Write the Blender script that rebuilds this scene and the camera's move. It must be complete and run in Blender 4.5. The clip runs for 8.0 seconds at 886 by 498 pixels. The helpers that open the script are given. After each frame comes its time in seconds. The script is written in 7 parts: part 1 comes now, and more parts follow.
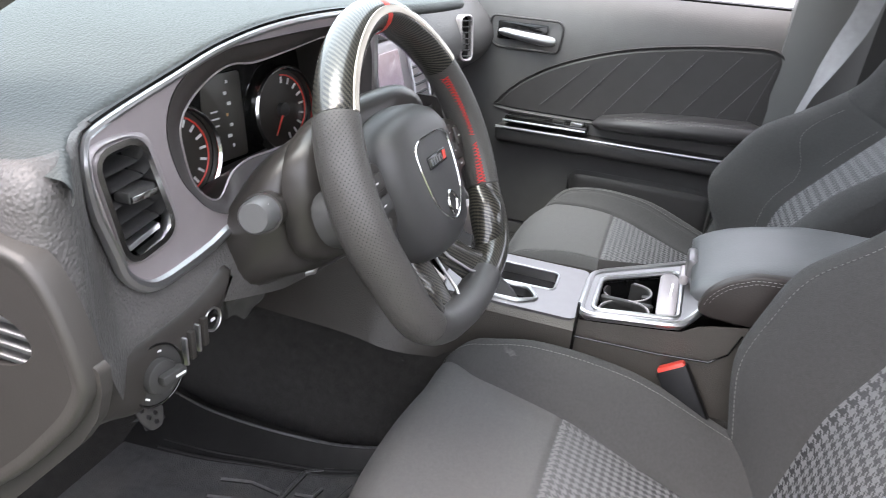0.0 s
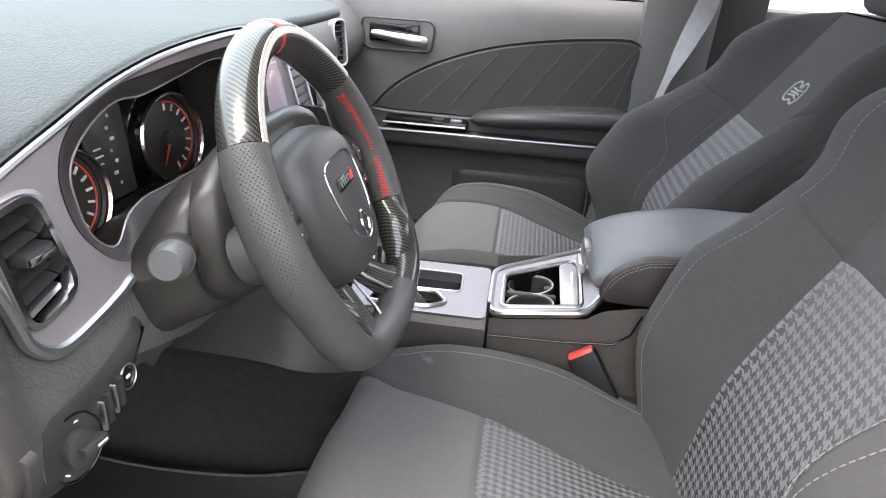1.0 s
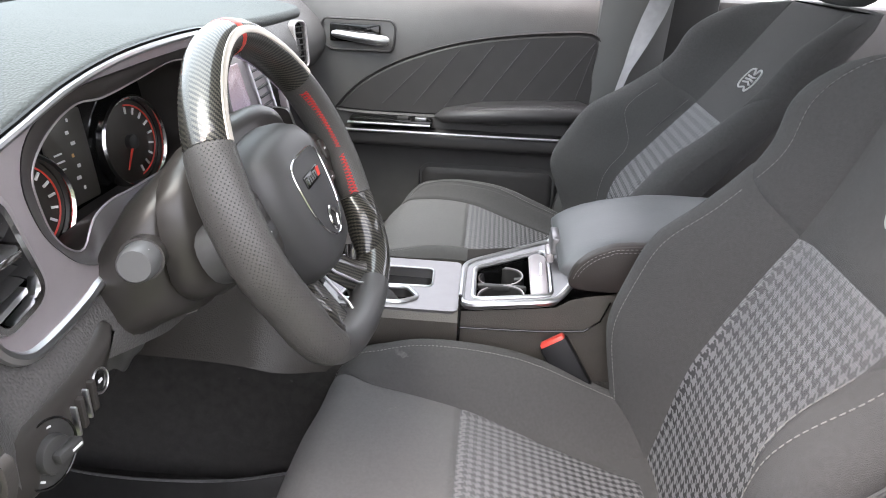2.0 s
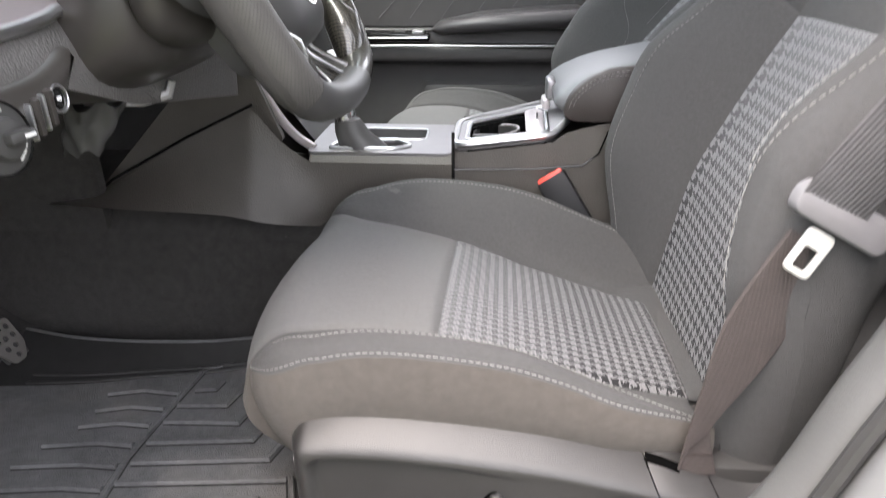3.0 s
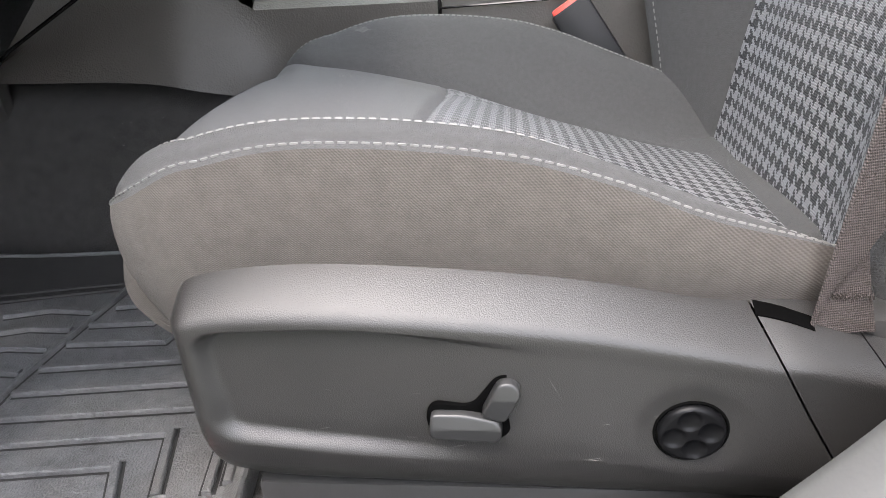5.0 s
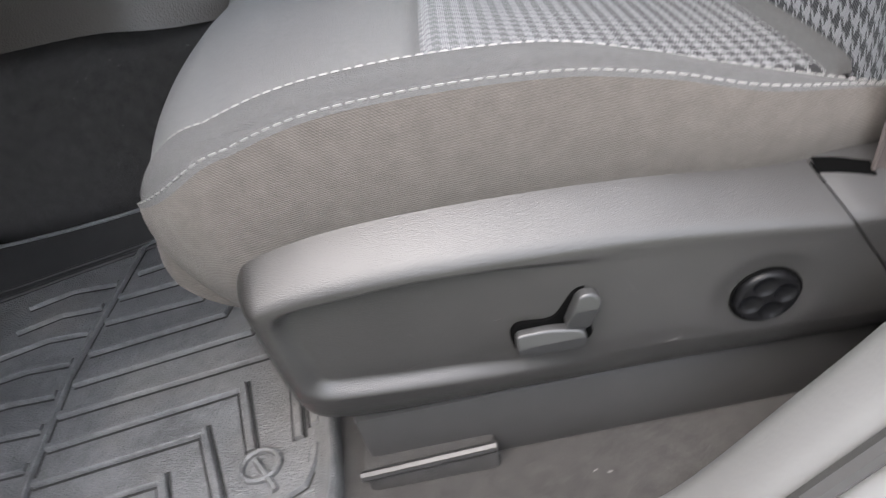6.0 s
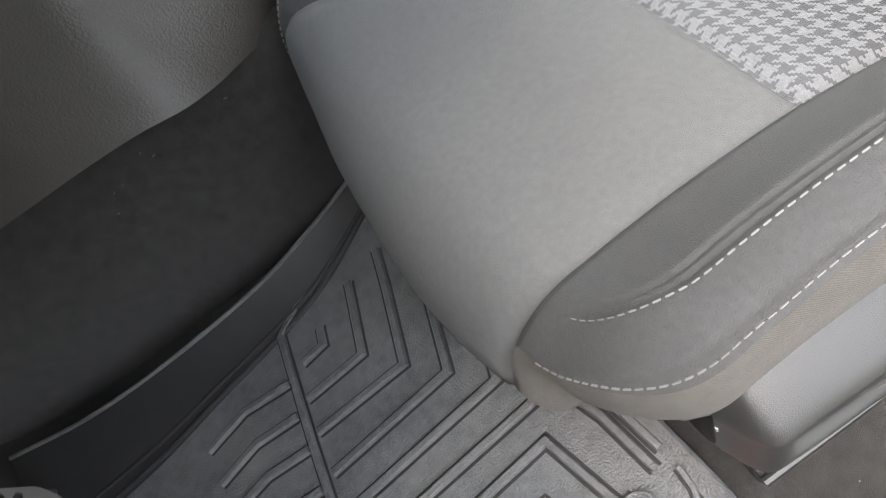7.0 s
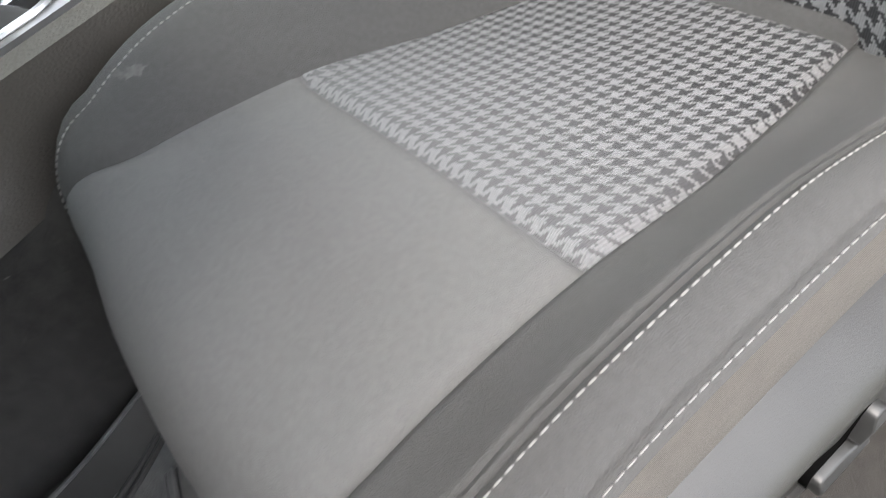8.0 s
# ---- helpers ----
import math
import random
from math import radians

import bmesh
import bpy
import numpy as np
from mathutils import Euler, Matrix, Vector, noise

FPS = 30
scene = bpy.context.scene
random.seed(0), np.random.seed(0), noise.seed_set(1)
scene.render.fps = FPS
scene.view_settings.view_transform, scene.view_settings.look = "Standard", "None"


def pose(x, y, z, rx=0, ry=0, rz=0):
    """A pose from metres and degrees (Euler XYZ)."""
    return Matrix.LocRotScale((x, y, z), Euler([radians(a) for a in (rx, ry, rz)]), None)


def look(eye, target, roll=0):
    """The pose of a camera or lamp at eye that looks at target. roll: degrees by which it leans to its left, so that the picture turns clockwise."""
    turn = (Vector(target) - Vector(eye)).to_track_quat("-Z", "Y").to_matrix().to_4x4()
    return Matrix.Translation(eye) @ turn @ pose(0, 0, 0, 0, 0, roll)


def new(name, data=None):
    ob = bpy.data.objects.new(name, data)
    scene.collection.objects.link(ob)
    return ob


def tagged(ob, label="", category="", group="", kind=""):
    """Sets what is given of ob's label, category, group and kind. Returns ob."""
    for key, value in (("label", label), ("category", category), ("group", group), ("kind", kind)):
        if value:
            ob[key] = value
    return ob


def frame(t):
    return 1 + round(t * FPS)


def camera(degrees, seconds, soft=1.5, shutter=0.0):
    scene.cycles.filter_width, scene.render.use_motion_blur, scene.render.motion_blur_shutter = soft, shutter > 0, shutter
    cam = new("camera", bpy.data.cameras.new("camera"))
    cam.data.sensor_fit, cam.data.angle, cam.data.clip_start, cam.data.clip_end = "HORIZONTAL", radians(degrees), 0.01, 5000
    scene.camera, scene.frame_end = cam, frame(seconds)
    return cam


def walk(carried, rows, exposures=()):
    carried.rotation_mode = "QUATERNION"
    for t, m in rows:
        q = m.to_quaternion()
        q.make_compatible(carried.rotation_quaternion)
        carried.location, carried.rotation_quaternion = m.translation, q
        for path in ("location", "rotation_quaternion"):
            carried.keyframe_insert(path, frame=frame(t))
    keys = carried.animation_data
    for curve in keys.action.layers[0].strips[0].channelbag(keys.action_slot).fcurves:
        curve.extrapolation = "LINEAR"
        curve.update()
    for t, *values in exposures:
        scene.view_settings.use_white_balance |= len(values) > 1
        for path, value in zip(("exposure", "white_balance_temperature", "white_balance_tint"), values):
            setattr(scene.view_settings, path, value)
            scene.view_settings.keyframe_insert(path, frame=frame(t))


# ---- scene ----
cam = camera(66.0, 8.0, 0.9, 0.22)
PATH = [
    (0, (0.051, -0.961, 1.03), (-0.487, 0.77, 0.185), 5.0),
    (0.5, (0.032, -0.963, 1.048), (-0.282, 0.828, 0.216), 4.1),
    (1, (0.013, -0.959, 1.047), (-0.181, 0.846, 0.209), 3.8),
    (1.2, (0.012, -0.962, 1.049), (-0.158, 0.843, 0.206), 3.6),
    (2.3, (0.019, -0.976, 1.032), (-0.08, 0.846, 0.214), 2.4),
    (2.5, (0.038, -1.0, 1.004), (-0.082, 0.83, 0.207), 1.7),
    (2.8, (0.046, -1.028, 0.902), (-0.091, 0.801, 0.105), 0.7),
    (3, (0.056, -1.032, 0.833), (-0.103, 0.782, 0.006), -0.4),
    (3.2, (0.072, -1.009, 0.763), (-0.13, 0.798, -0.069), -2.4),
    (3.5, (0.063, -0.954, 0.7), (-0.135, 0.838, -0.166), -3.3),
    (4, (0.065, -0.906, 0.643), (-0.135, 0.883, -0.227), -3.6),
    (5.5, (0.065, -0.882, 0.634), (-0.145, 0.895, -0.261), -3.8),
    (6, (0.03, -0.86, 0.668), (-0.156, 0.699, -0.571), -16.9),
    (6.5, (-0.094, -0.767, 0.756), (-0.291, 0.436, -0.83), -37.5),
    (7, (-0.152, -0.671, 0.789), (-0.213, 0.497, -0.833), -38.6),
    (7.5, (-0.138, -0.661, 0.779), (-0.03, 0.496, -0.849), -35.2),
    (8, (-0.085, -0.655, 0.755), (0.284, 0.556, -0.793), -28.0),
]
walk(cam, [(t, look(eye, target, roll)) for t, eye, target, roll in PATH], [(0, 2.05, 6750, 17), (1, 2.08, 6800, 17.5), (2.5, 2.06, 6950, 18), (3, 2.39, 6980, 17), (4, 2.5, 6720, 15), (5.5, 2.41, 6680, 15), (6.0, 2.40, 6620, 14), (6.5, 2.28, 6600, 12.5), (7, 2.44, 6780, 12), (7.5, 2.54, 6820, 12), (8, 2.32, 6820, 12)])
# ---- light ----
world = bpy.data.worlds.new("overcast")
scene.world = world
world.use_nodes = True
wn = world.node_tree
sky = wn.nodes.new("ShaderNodeTexSky")
sky.sky_type = "NISHITA"
sky.sun_disc = False
sky.sun_elevation, sky.sun_rotation = radians(67), radians(210)
sky.dust_density = 4.0
haze = wn.nodes.new("ShaderNodeMix")
haze.data_type = "RGBA"
haze.inputs[0].default_value = 0.65
# cloud cover, three times as bright overhead as at the horizon
where = wn.nodes.new("ShaderNodeTexCoord")
split = wn.nodes.new("ShaderNodeSeparateXYZ")
wn.links.new(where.outputs["Generated"], split.inputs[0])
rise = wn.nodes.new("ShaderNodeMapRange")
rise.inputs[1].default_value, rise.inputs[2].default_value = 0.0, 1.0
rise.inputs[3].default_value, rise.inputs[4].default_value = 7.0, 12.5
wn.links.new(split.outputs[2], rise.inputs[0])
cloud = wn.nodes.new("ShaderNodeCombineColor")
tone = [wn.nodes.new("ShaderNodeMath") for _ in range(3)]
for i, k in enumerate((0.93, 1.0, 1.07)):
    tone[i].operation = "MULTIPLY"
    tone[i].inputs[1].default_value = k
    wn.links.new(rise.outputs[0], tone[i].inputs[0])
    wn.links.new(tone[i].outputs[0], cloud.inputs[i])
wn.links.new(cloud.outputs[0], haze.inputs[7])
wn.links.new(sky.outputs[0], haze.inputs[6])
wn.links.new(haze.outputs[2], wn.nodes["Background"].inputs[0])
wn.nodes["Background"].inputs[1].default_value = 0.15
sun = new("sun", bpy.data.lights.new("sun", "SUN"))
sun.data.energy, sun.data.angle, sun.data.color = 0.8, radians(40), (1.0, 0.97, 0.93)
sun.matrix_world = look((-1.0, -1.7, 4.6), (0, 0, 0.6))

# ---- material tools ----


def material(name, color, rough=0.6, metal=0.0, vary=0.12, scale=60.0, bump=0.2, bump_scale=400.0, dist=0.001, coat=0.0, sheen=0.0, spec=0.5, stain=0.0):
    """A surface with colour that varies at two scales and a fine relief."""
    m = bpy.data.materials.new(name)
    m.use_nodes = True
    nt = m.node_tree
    b = nt.nodes["Principled BSDF"]
    tc = nt.nodes.new("ShaderNodeTexCoord")
    n1 = nt.nodes.new("ShaderNodeTexNoise")
    n1.inputs["Scale"].default_value, n1.inputs["Detail"].default_value = scale, 6
    n2 = nt.nodes.new("ShaderNodeTexNoise")
    n2.inputs["Scale"].default_value, n2.inputs["Detail"].default_value = scale * 0.12, 3
    for n in (n1, n2):
        nt.links.new(tc.outputs["Object"], n.inputs["Vector"])
    add = nt.nodes.new("ShaderNodeMath")
    add.operation = "ADD"
    nt.links.new(n1.outputs[0], add.inputs[0])
    nt.links.new(n2.outputs[0], add.inputs[1])
    mr = nt.nodes.new("ShaderNodeMapRange")
    mr.inputs[1].default_value, mr.inputs[2].default_value = 0.6, 1.4
    nt.links.new(add.outputs[0], mr.inputs[0])
    mix = nt.nodes.new("ShaderNodeMix")
    mix.data_type = "RGBA"
    nt.links.new(mr.outputs[0], mix.inputs[0])
    mix.inputs[6].default_value = (*[c * (1 - vary) for c in color], 1)
    mix.inputs[7].default_value = (*[min(1, c * (1 + vary)) for c in color], 1)
    last = mix.outputs[2]
    if stain:
        n3 = nt.nodes.new("ShaderNodeTexNoise")
        n3.inputs["Scale"].default_value, n3.inputs["Detail"].default_value = 9.0, 8
        nt.links.new(tc.outputs["Object"], n3.inputs["Vector"])
        r3 = nt.nodes.new("ShaderNodeMapRange")
        r3.inputs[1].default_value, r3.inputs[2].default_value, r3.inputs[4].default_value = 0.52, 0.75, stain
        nt.links.new(n3.outputs[0], r3.inputs[0])
        m3 = nt.nodes.new("ShaderNodeMix")
        m3.data_type = "RGBA"
        nt.links.new(r3.outputs[0], m3.inputs[0])
        nt.links.new(last, m3.inputs[6])
        m3.inputs[7].default_value = (0.3, 0.27, 0.23, 1)
        last = m3.outputs[2]
    nt.links.new(last, b.inputs["Base Color"])
    b.inputs["Roughness"].default_value, b.inputs["Metallic"].default_value = rough, metal
    b.inputs["Specular IOR Level"].default_value = spec
    if coat:
        b.inputs["Coat Weight"].default_value, b.inputs["Coat Roughness"].default_value = coat, 0.04
    if sheen:
        b.inputs["Sheen Weight"].default_value, b.inputs["Sheen Roughness"].default_value = sheen, 0.5
    if bump:
        n4 = nt.nodes.new("ShaderNodeTexNoise")
        n4.inputs["Scale"].default_value, n4.inputs["Detail"].default_value = bump_scale, 4
        nt.links.new(tc.outputs["Object"], n4.inputs["Vector"])
        bp = nt.nodes.new("ShaderNodeBump")
        bp.inputs["Strength"].default_value, bp.inputs["Distance"].default_value = bump, dist
        nt.links.new(n4.outputs[0], bp.inputs["Height"])
        nt.links.new(bp.outputs[0], b.inputs["Normal"])
    return m


def leather_grain(m, scale=330.0, strength=0.35, dist=0.0006):
    """Replace the relief by a pebbled grain."""
    nt = m.node_tree
    vo = nt.nodes.new("ShaderNodeTexVoronoi")
    vo.feature = "SMOOTH_F1"
    vo.inputs["Scale"].default_value = scale
    tc = nt.nodes.new("ShaderNodeTexCoord")
    nt.links.new(tc.outputs["Object"], vo.inputs["Vector"])
    bp = nt.nodes.new("ShaderNodeBump")
    bp.invert = True
    bp.inputs["Strength"].default_value, bp.inputs["Distance"].default_value = strength, dist
    nt.links.new(vo.outputs["Distance"], bp.inputs["Height"])
    nt.links.new(bp.outputs[0], nt.nodes["Principled BSDF"].inputs["Normal"])
    return m


def node(nt, kind, **values):
    n = nt.nodes.new(kind)
    for k, v in values.items():
        n.inputs[int(k[1:])].default_value = v
    return n


def math_node(nt, op, a, b=None):
    n = nt.nodes.new("ShaderNodeMath")
    n.operation = op
    for i, v in enumerate((a, b)):
        if v is None:
            continue
        if isinstance(v, (int, float)):
            n.inputs[i].default_value = v
        else:
            nt.links.new(v, n.inputs[i])
    return n.outputs[0]


def rib_cloth(name, color, pitch=0.0016, depth=0.0004, slant=0.6):
    """Woven upholstery: fine diagonal ribs over a mottled dark cloth, laid by UV in metres."""
    m = material(name, color, 0.92, vary=0.16, scale=900, bump=0, sheen=0.06, spec=0.2)
    nt = m.node_tree
    uv = nt.nodes.new("ShaderNodeUVMap")
    sep = nt.nodes.new("ShaderNodeSeparateXYZ")
    nt.links.new(uv.outputs[0], sep.inputs[0])
    lane = math_node(nt, "ADD", sep.outputs[0], math_node(nt, "MULTIPLY", sep.outputs[1], slant))
    wave = math_node(nt, "SINE", math_node(nt, "MULTIPLY", lane, 2 * math.pi / pitch))
    wave2 = math_node(nt, "SINE", math_node(nt, "MULTIPLY", sep.outputs[1], 2 * math.pi / pitch * 1.3))
    h = math_node(nt, "ADD", wave, math_node(nt, "MULTIPLY", wave2, 0.6))
    bp = nt.nodes.new("ShaderNodeBump")
    bp.inputs["Strength"].default_value, bp.inputs["Distance"].default_value = 0.35, depth
    nt.links.new(h, bp.inputs["Height"])
    b = nt.nodes["Principled BSDF"]
    nt.links.new(bp.outputs[0], b.inputs["Normal"])
    # the threads that lie on top are paler
    tone = node(nt, "ShaderNodeMapRange", i1=-1.6, i2=1.6, i3=0.80, i4=1.20)
    nt.links.new(h, tone.inputs[0])
    grey = nt.nodes.new("ShaderNodeCombineColor")
    for k in range(3):
        nt.links.new(tone.outputs[0], grey.inputs[k])
    mul = nt.nodes.new("ShaderNodeMix")
    mul.data_type, mul.blend_type = "RGBA", "MULTIPLY"
    mul.inputs[0].default_value = 1.0
    nt.links.new(b.inputs["Base Color"].links[0].from_socket, mul.inputs[6])
    nt.links.new(grey.outputs[0], mul.inputs[7])
    nt.links.new(mul.outputs[2], b.inputs["Base Color"])
    return m


def houndstooth(name, thread=0.00165):
    """Houndstooth cloth: a two and two twill of four dark and four light threads, whose dark fades along the panel."""
    m = bpy.data.materials.new(name)
    m.use_nodes = True
    nt = m.node_tree
    b = nt.nodes["Principled BSDF"]
    uv = nt.nodes.new("ShaderNodeUVMap")
    sep = nt.nodes.new("ShaderNodeSeparateXYZ")
    nt.links.new(uv.outputs[0], sep.inputs[0])
    i = math_node(nt, "FLOOR", math_node(nt, "DIVIDE", math_node(nt, "ADD", sep.outputs[0], 10.0), thread))
    j = math_node(nt, "FLOOR", math_node(nt, "DIVIDE", math_node(nt, "ADD", sep.outputs[1], 10.0), thread))
    warp = math_node(nt, "LESS_THAN", math_node(nt, "MODULO", i, 8), 3.5)
    weft = math_node(nt, "LESS_THAN", math_node(nt, "MODULO", j, 8), 3.5)
    over = math_node(nt, "LESS_THAN", math_node(nt, "MODULO", math_node(nt, "ADD", i, j), 4), 1.5)
    inv = math_node(nt, "SUBTRACT", 1.0, over)
    dark = math_node(nt, "ADD", math_node(nt, "MULTIPLY", warp, over), math_node(nt, "MULTIPLY", weft, inv))
    # the dark fades along the panel
    fade = node(nt, "ShaderNodeMapRange", i1=-0.06, i2=0.20, i3=0.30, i4=1.0)
    nt.links.new(sep.outputs[1], fade.inputs[0])
    fac = math_node(nt, "MULTIPLY", dark, fade.outputs[0])
    tc = nt.nodes.new("ShaderNodeTexCoord")
    nz = node(nt, "ShaderNodeTexNoise")
    nz.inputs["Scale"].default_value = 500
    nt.links.new(tc.outputs["Object"], nz.inputs["Vector"])
    light = nt.nodes.new("ShaderNodeMix")
    light.data_type = "RGBA"
    light.inputs[6].default_value, light.inputs[7].default_value = (0.15, 0.15, 0.154, 1), (0.25, 0.25, 0.255, 1)
    nt.links.new(nz.outputs[0], light.inputs[0])
    mix = nt.nodes.new("ShaderNodeMix")
    mix.data_type = "RGBA"
    nt.links.new(fac, mix.inputs[0])
    nt.links.new(light.outputs[2], mix.inputs[6])
    mix.inputs[7].default_value = (0.024, 0.024, 0.026, 1)
    nt.links.new(mix.outputs[2], b.inputs["Base Color"])
    b.inputs["Roughness"].default_value, b.inputs["Sheen Weight"].default_value = 0.9, 0.08
    b.inputs["Specular IOR Level"].default_value = 0.2
    s1 = math_node(nt, "SINE", math_node(nt, "MULTIPLY", sep.outputs[0], 2 * math.pi / thread))
    s2 = math_node(nt, "SINE", math_node(nt, "MULTIPLY", sep.outputs[1], 2 * math.pi / thread))
    h = math_node(nt, "ADD", math_node(nt, "ADD", s1, s2), dark)
    bp = nt.nodes.new("ShaderNodeBump")
    bp.inputs["Strength"].default_value, bp.inputs["Distance"].default_value = 0.45, 0.0005
    nt.links.new(h, bp.inputs["Height"])
    nt.links.new(bp.outputs[0], b.inputs["Normal"])
    return m


def carbon(name):
    """Lacquered carbon fibre: a twill of dark threads under a clear coat."""
    m = bpy.data.materials.new(name)
    m.use_nodes = True
    nt = m.node_tree
    b = nt.nodes["Principled BSDF"]
    uv = nt.nodes.new("ShaderNodeUVMap")
    sep = nt.nodes.new("ShaderNodeSeparateXYZ")
    nt.links.new(uv.outputs[0], sep.inputs[0])
    th = 0.0012
    i = math_node(nt, "FLOOR", math_node(nt, "DIVIDE", math_node(nt, "ADD", sep.outputs[0], 10.0), th))
    j = math_node(nt, "FLOOR", math_node(nt, "DIVIDE", math_node(nt, "ADD", sep.outputs[1], 10.0), th))
    over = math_node(nt, "LESS_THAN", math_node(nt, "MODULO", math_node(nt, "ADD", i, j), 4), 1.5)
    mix = nt.nodes.new("ShaderNodeMix")
    mix.data_type = "RGBA"
    nt.links.new(over, mix.inputs[0])
    mix.inputs[6].default_value, mix.inputs[7].default_value = (0.007, 0.007, 0.007, 1), (0.080, 0.074, 0.060, 1)
    nt.links.new(mix.outputs[2], b.inputs["Base Color"])
    b.inputs["Roughness"].default_value, b.inputs["Metallic"].default_value = 0.4, 0.3
    b.inputs["Coat Weight"].default_value, b.inputs["Coat Roughness"].default_value = 1.0, 0.03
    b.inputs["Coat IOR"].default_value = 1.5
    return m


def perforated(name, color, pitch=0.0034):
    """Perforated leather: rows of small holes set off row by row, by UV in metres."""
    m = material(name, color, 0.42, vary=0.1, scale=90, bump=0)
    nt = m.node_tree
    b = nt.nodes["Principled BSDF"]
    uv = nt.nodes.new("ShaderNodeUVMap")
    sep = nt.nodes.new("ShaderNodeSeparateXYZ")
    nt.links.new(uv.outputs[0], sep.inputs[0])
    u = math_node(nt, "DIVIDE", math_node(nt, "ADD", sep.outputs[0], 10.0), pitch)
    v = math_node(nt, "DIVIDE", math_node(nt, "ADD", sep.outputs[1], 10.0), pitch * 0.6)
    row = math_node(nt, "MODULO", math_node(nt, "FLOOR", v), 2)
    fu = math_node(nt, "SUBTRACT", math_node(nt, "FRACT", math_node(nt, "ADD", u, math_node(nt, "MULTIPLY", row, 0.5))), 0.5)
    fv = math_node(nt, "MULTIPLY", math_node(nt, "SUBTRACT", math_node(nt, "FRACT", v), 0.5), 0.6)
    d = math_node(nt, "SQRT", math_node(nt, "ADD", math_node(nt, "MULTIPLY", fu, fu), math_node(nt, "MULTIPLY", fv, fv)))
    hole = node(nt, "ShaderNodeMapRange", i1=0.09, i2=0.18, i3=0.0, i4=1.0)
    nt.links.new(d, hole.inputs[0])
    bp = nt.nodes.new("ShaderNodeBump")
    bp.inputs["Strength"].default_value, bp.inputs["Distance"].default_value = 0.8, 0.0010
    nt.links.new(hole.outputs[0], bp.inputs["Height"])
    nt.links.new(bp.outputs[0], b.inputs["Normal"])
    # the shade inside the holes is put into the colour
    dark = nt.nodes.new("ShaderNodeMix")
    dark.data_type = "RGBA"
    dark.inputs[6].default_value = (0.018, 0.018, 0.018, 1)
    nt.links.new(hole.outputs[0], dark.inputs[0])
    nt.links.new(b.inputs["Base Color"].links[0].from_socket, dark.inputs[7])
    nt.links.new(dark.outputs[2], b.inputs["Base Color"])
    return m


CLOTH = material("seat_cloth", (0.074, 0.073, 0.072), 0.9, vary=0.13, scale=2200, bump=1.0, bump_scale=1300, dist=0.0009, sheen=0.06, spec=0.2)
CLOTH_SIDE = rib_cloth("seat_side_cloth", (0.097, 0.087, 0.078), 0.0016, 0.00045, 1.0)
# finer front cloth; its sheen from above is put into the paler colour
CLOTH_FRONT = material("seat_front_sheen", (0.138, 0.1365, 0.134), 0.9, vary=0.11, scale=2200, bump=1.0, bump_scale=1500, dist=0.0008, sheen=0.06, spec=0.2)
CHECK = houndstooth("houndstooth_cloth")
THREAD = material("grey_thread", (0.215, 0.21, 0.202), 0.8, bump=0)
SHROUD = material("shroud_plastic", (0.039, 0.035, 0.032), 0.36, bump=0.2, bump_scale=900, dist=0.0003)
BLACK = material("black_plastic", (0.046, 0.045, 0.044), 0.42, bump=0.3, bump_scale=900, dist=0.0004)
SHIELD = leather_grain(material("shield_plastic", (0.028, 0.0268, 0.0258), 0.40, vary=0.2, scale=30, spec=0.6), 1900, 0.4, 0.0004)
DASH = leather_grain(material("dash_vinyl", (0.106, 0.101, 0.098), 0.48, vary=0.12, scale=20, spec=0.4), 460, 0.85, 0.0011)
# same vinyl; the windscreen's teal tint is put into this darker copy
DASHTOP = leather_grain(material("dash_vinyl_teal_tint", (0.060, 0.066, 0.064), 0.55, vary=0.1, scale=20, spec=0.35), 430, 0.8, 0.0010)
TRIMGREY = material("graphite_trim", (0.48, 0.44, 0.45), 0.38, metal=0.5, vary=0.05, bump=0.05, bump_scale=1500, dist=0.0002)
SILVER = material("satin_silver", (0.60, 0.60, 0.61), 0.36, metal=1.0, vary=0.05, bump=0.03, bump_scale=900, dist=0.0002)
CHROME = material("chrome", (0.8, 0.8, 0.8), 0.12, metal=1.0, vary=0.03, bump=0)
CARPET = material("black_carpet", (0.041, 0.0385, 0.036), 0.98, vary=0.4, scale=700, bump=0.9, bump_scale=1500, dist=0.003, sheen=0.12, spec=0.1)
RUBBER = material("mat_rubber", (0.112, 0.113, 0.114), 0.38, vary=0.4, scale=120, bump=1.0, bump_scale=620, dist=0.0016, stain=0.24, spec=0.55)
DOORVINYL = leather_grain(material("door_vinyl", (0.105, 0.101, 0.10), 0.5, vary=0.1, scale=25), 420, 0.3, 0.0006)
GLOSS = material("gloss_black", (0.008, 0.008, 0.008), 0.08, bump=0, vary=0.1)
RED = material("red_plastic", (0.75, 0.07, 0.05), 0.35, bump=0, vary=0.05)
BELT = material("belt_webbing", (0.058, 0.047, 0.044), 0.75, vary=0.2, scale=50, bump=0.5, bump_scale=900, dist=0.0006)
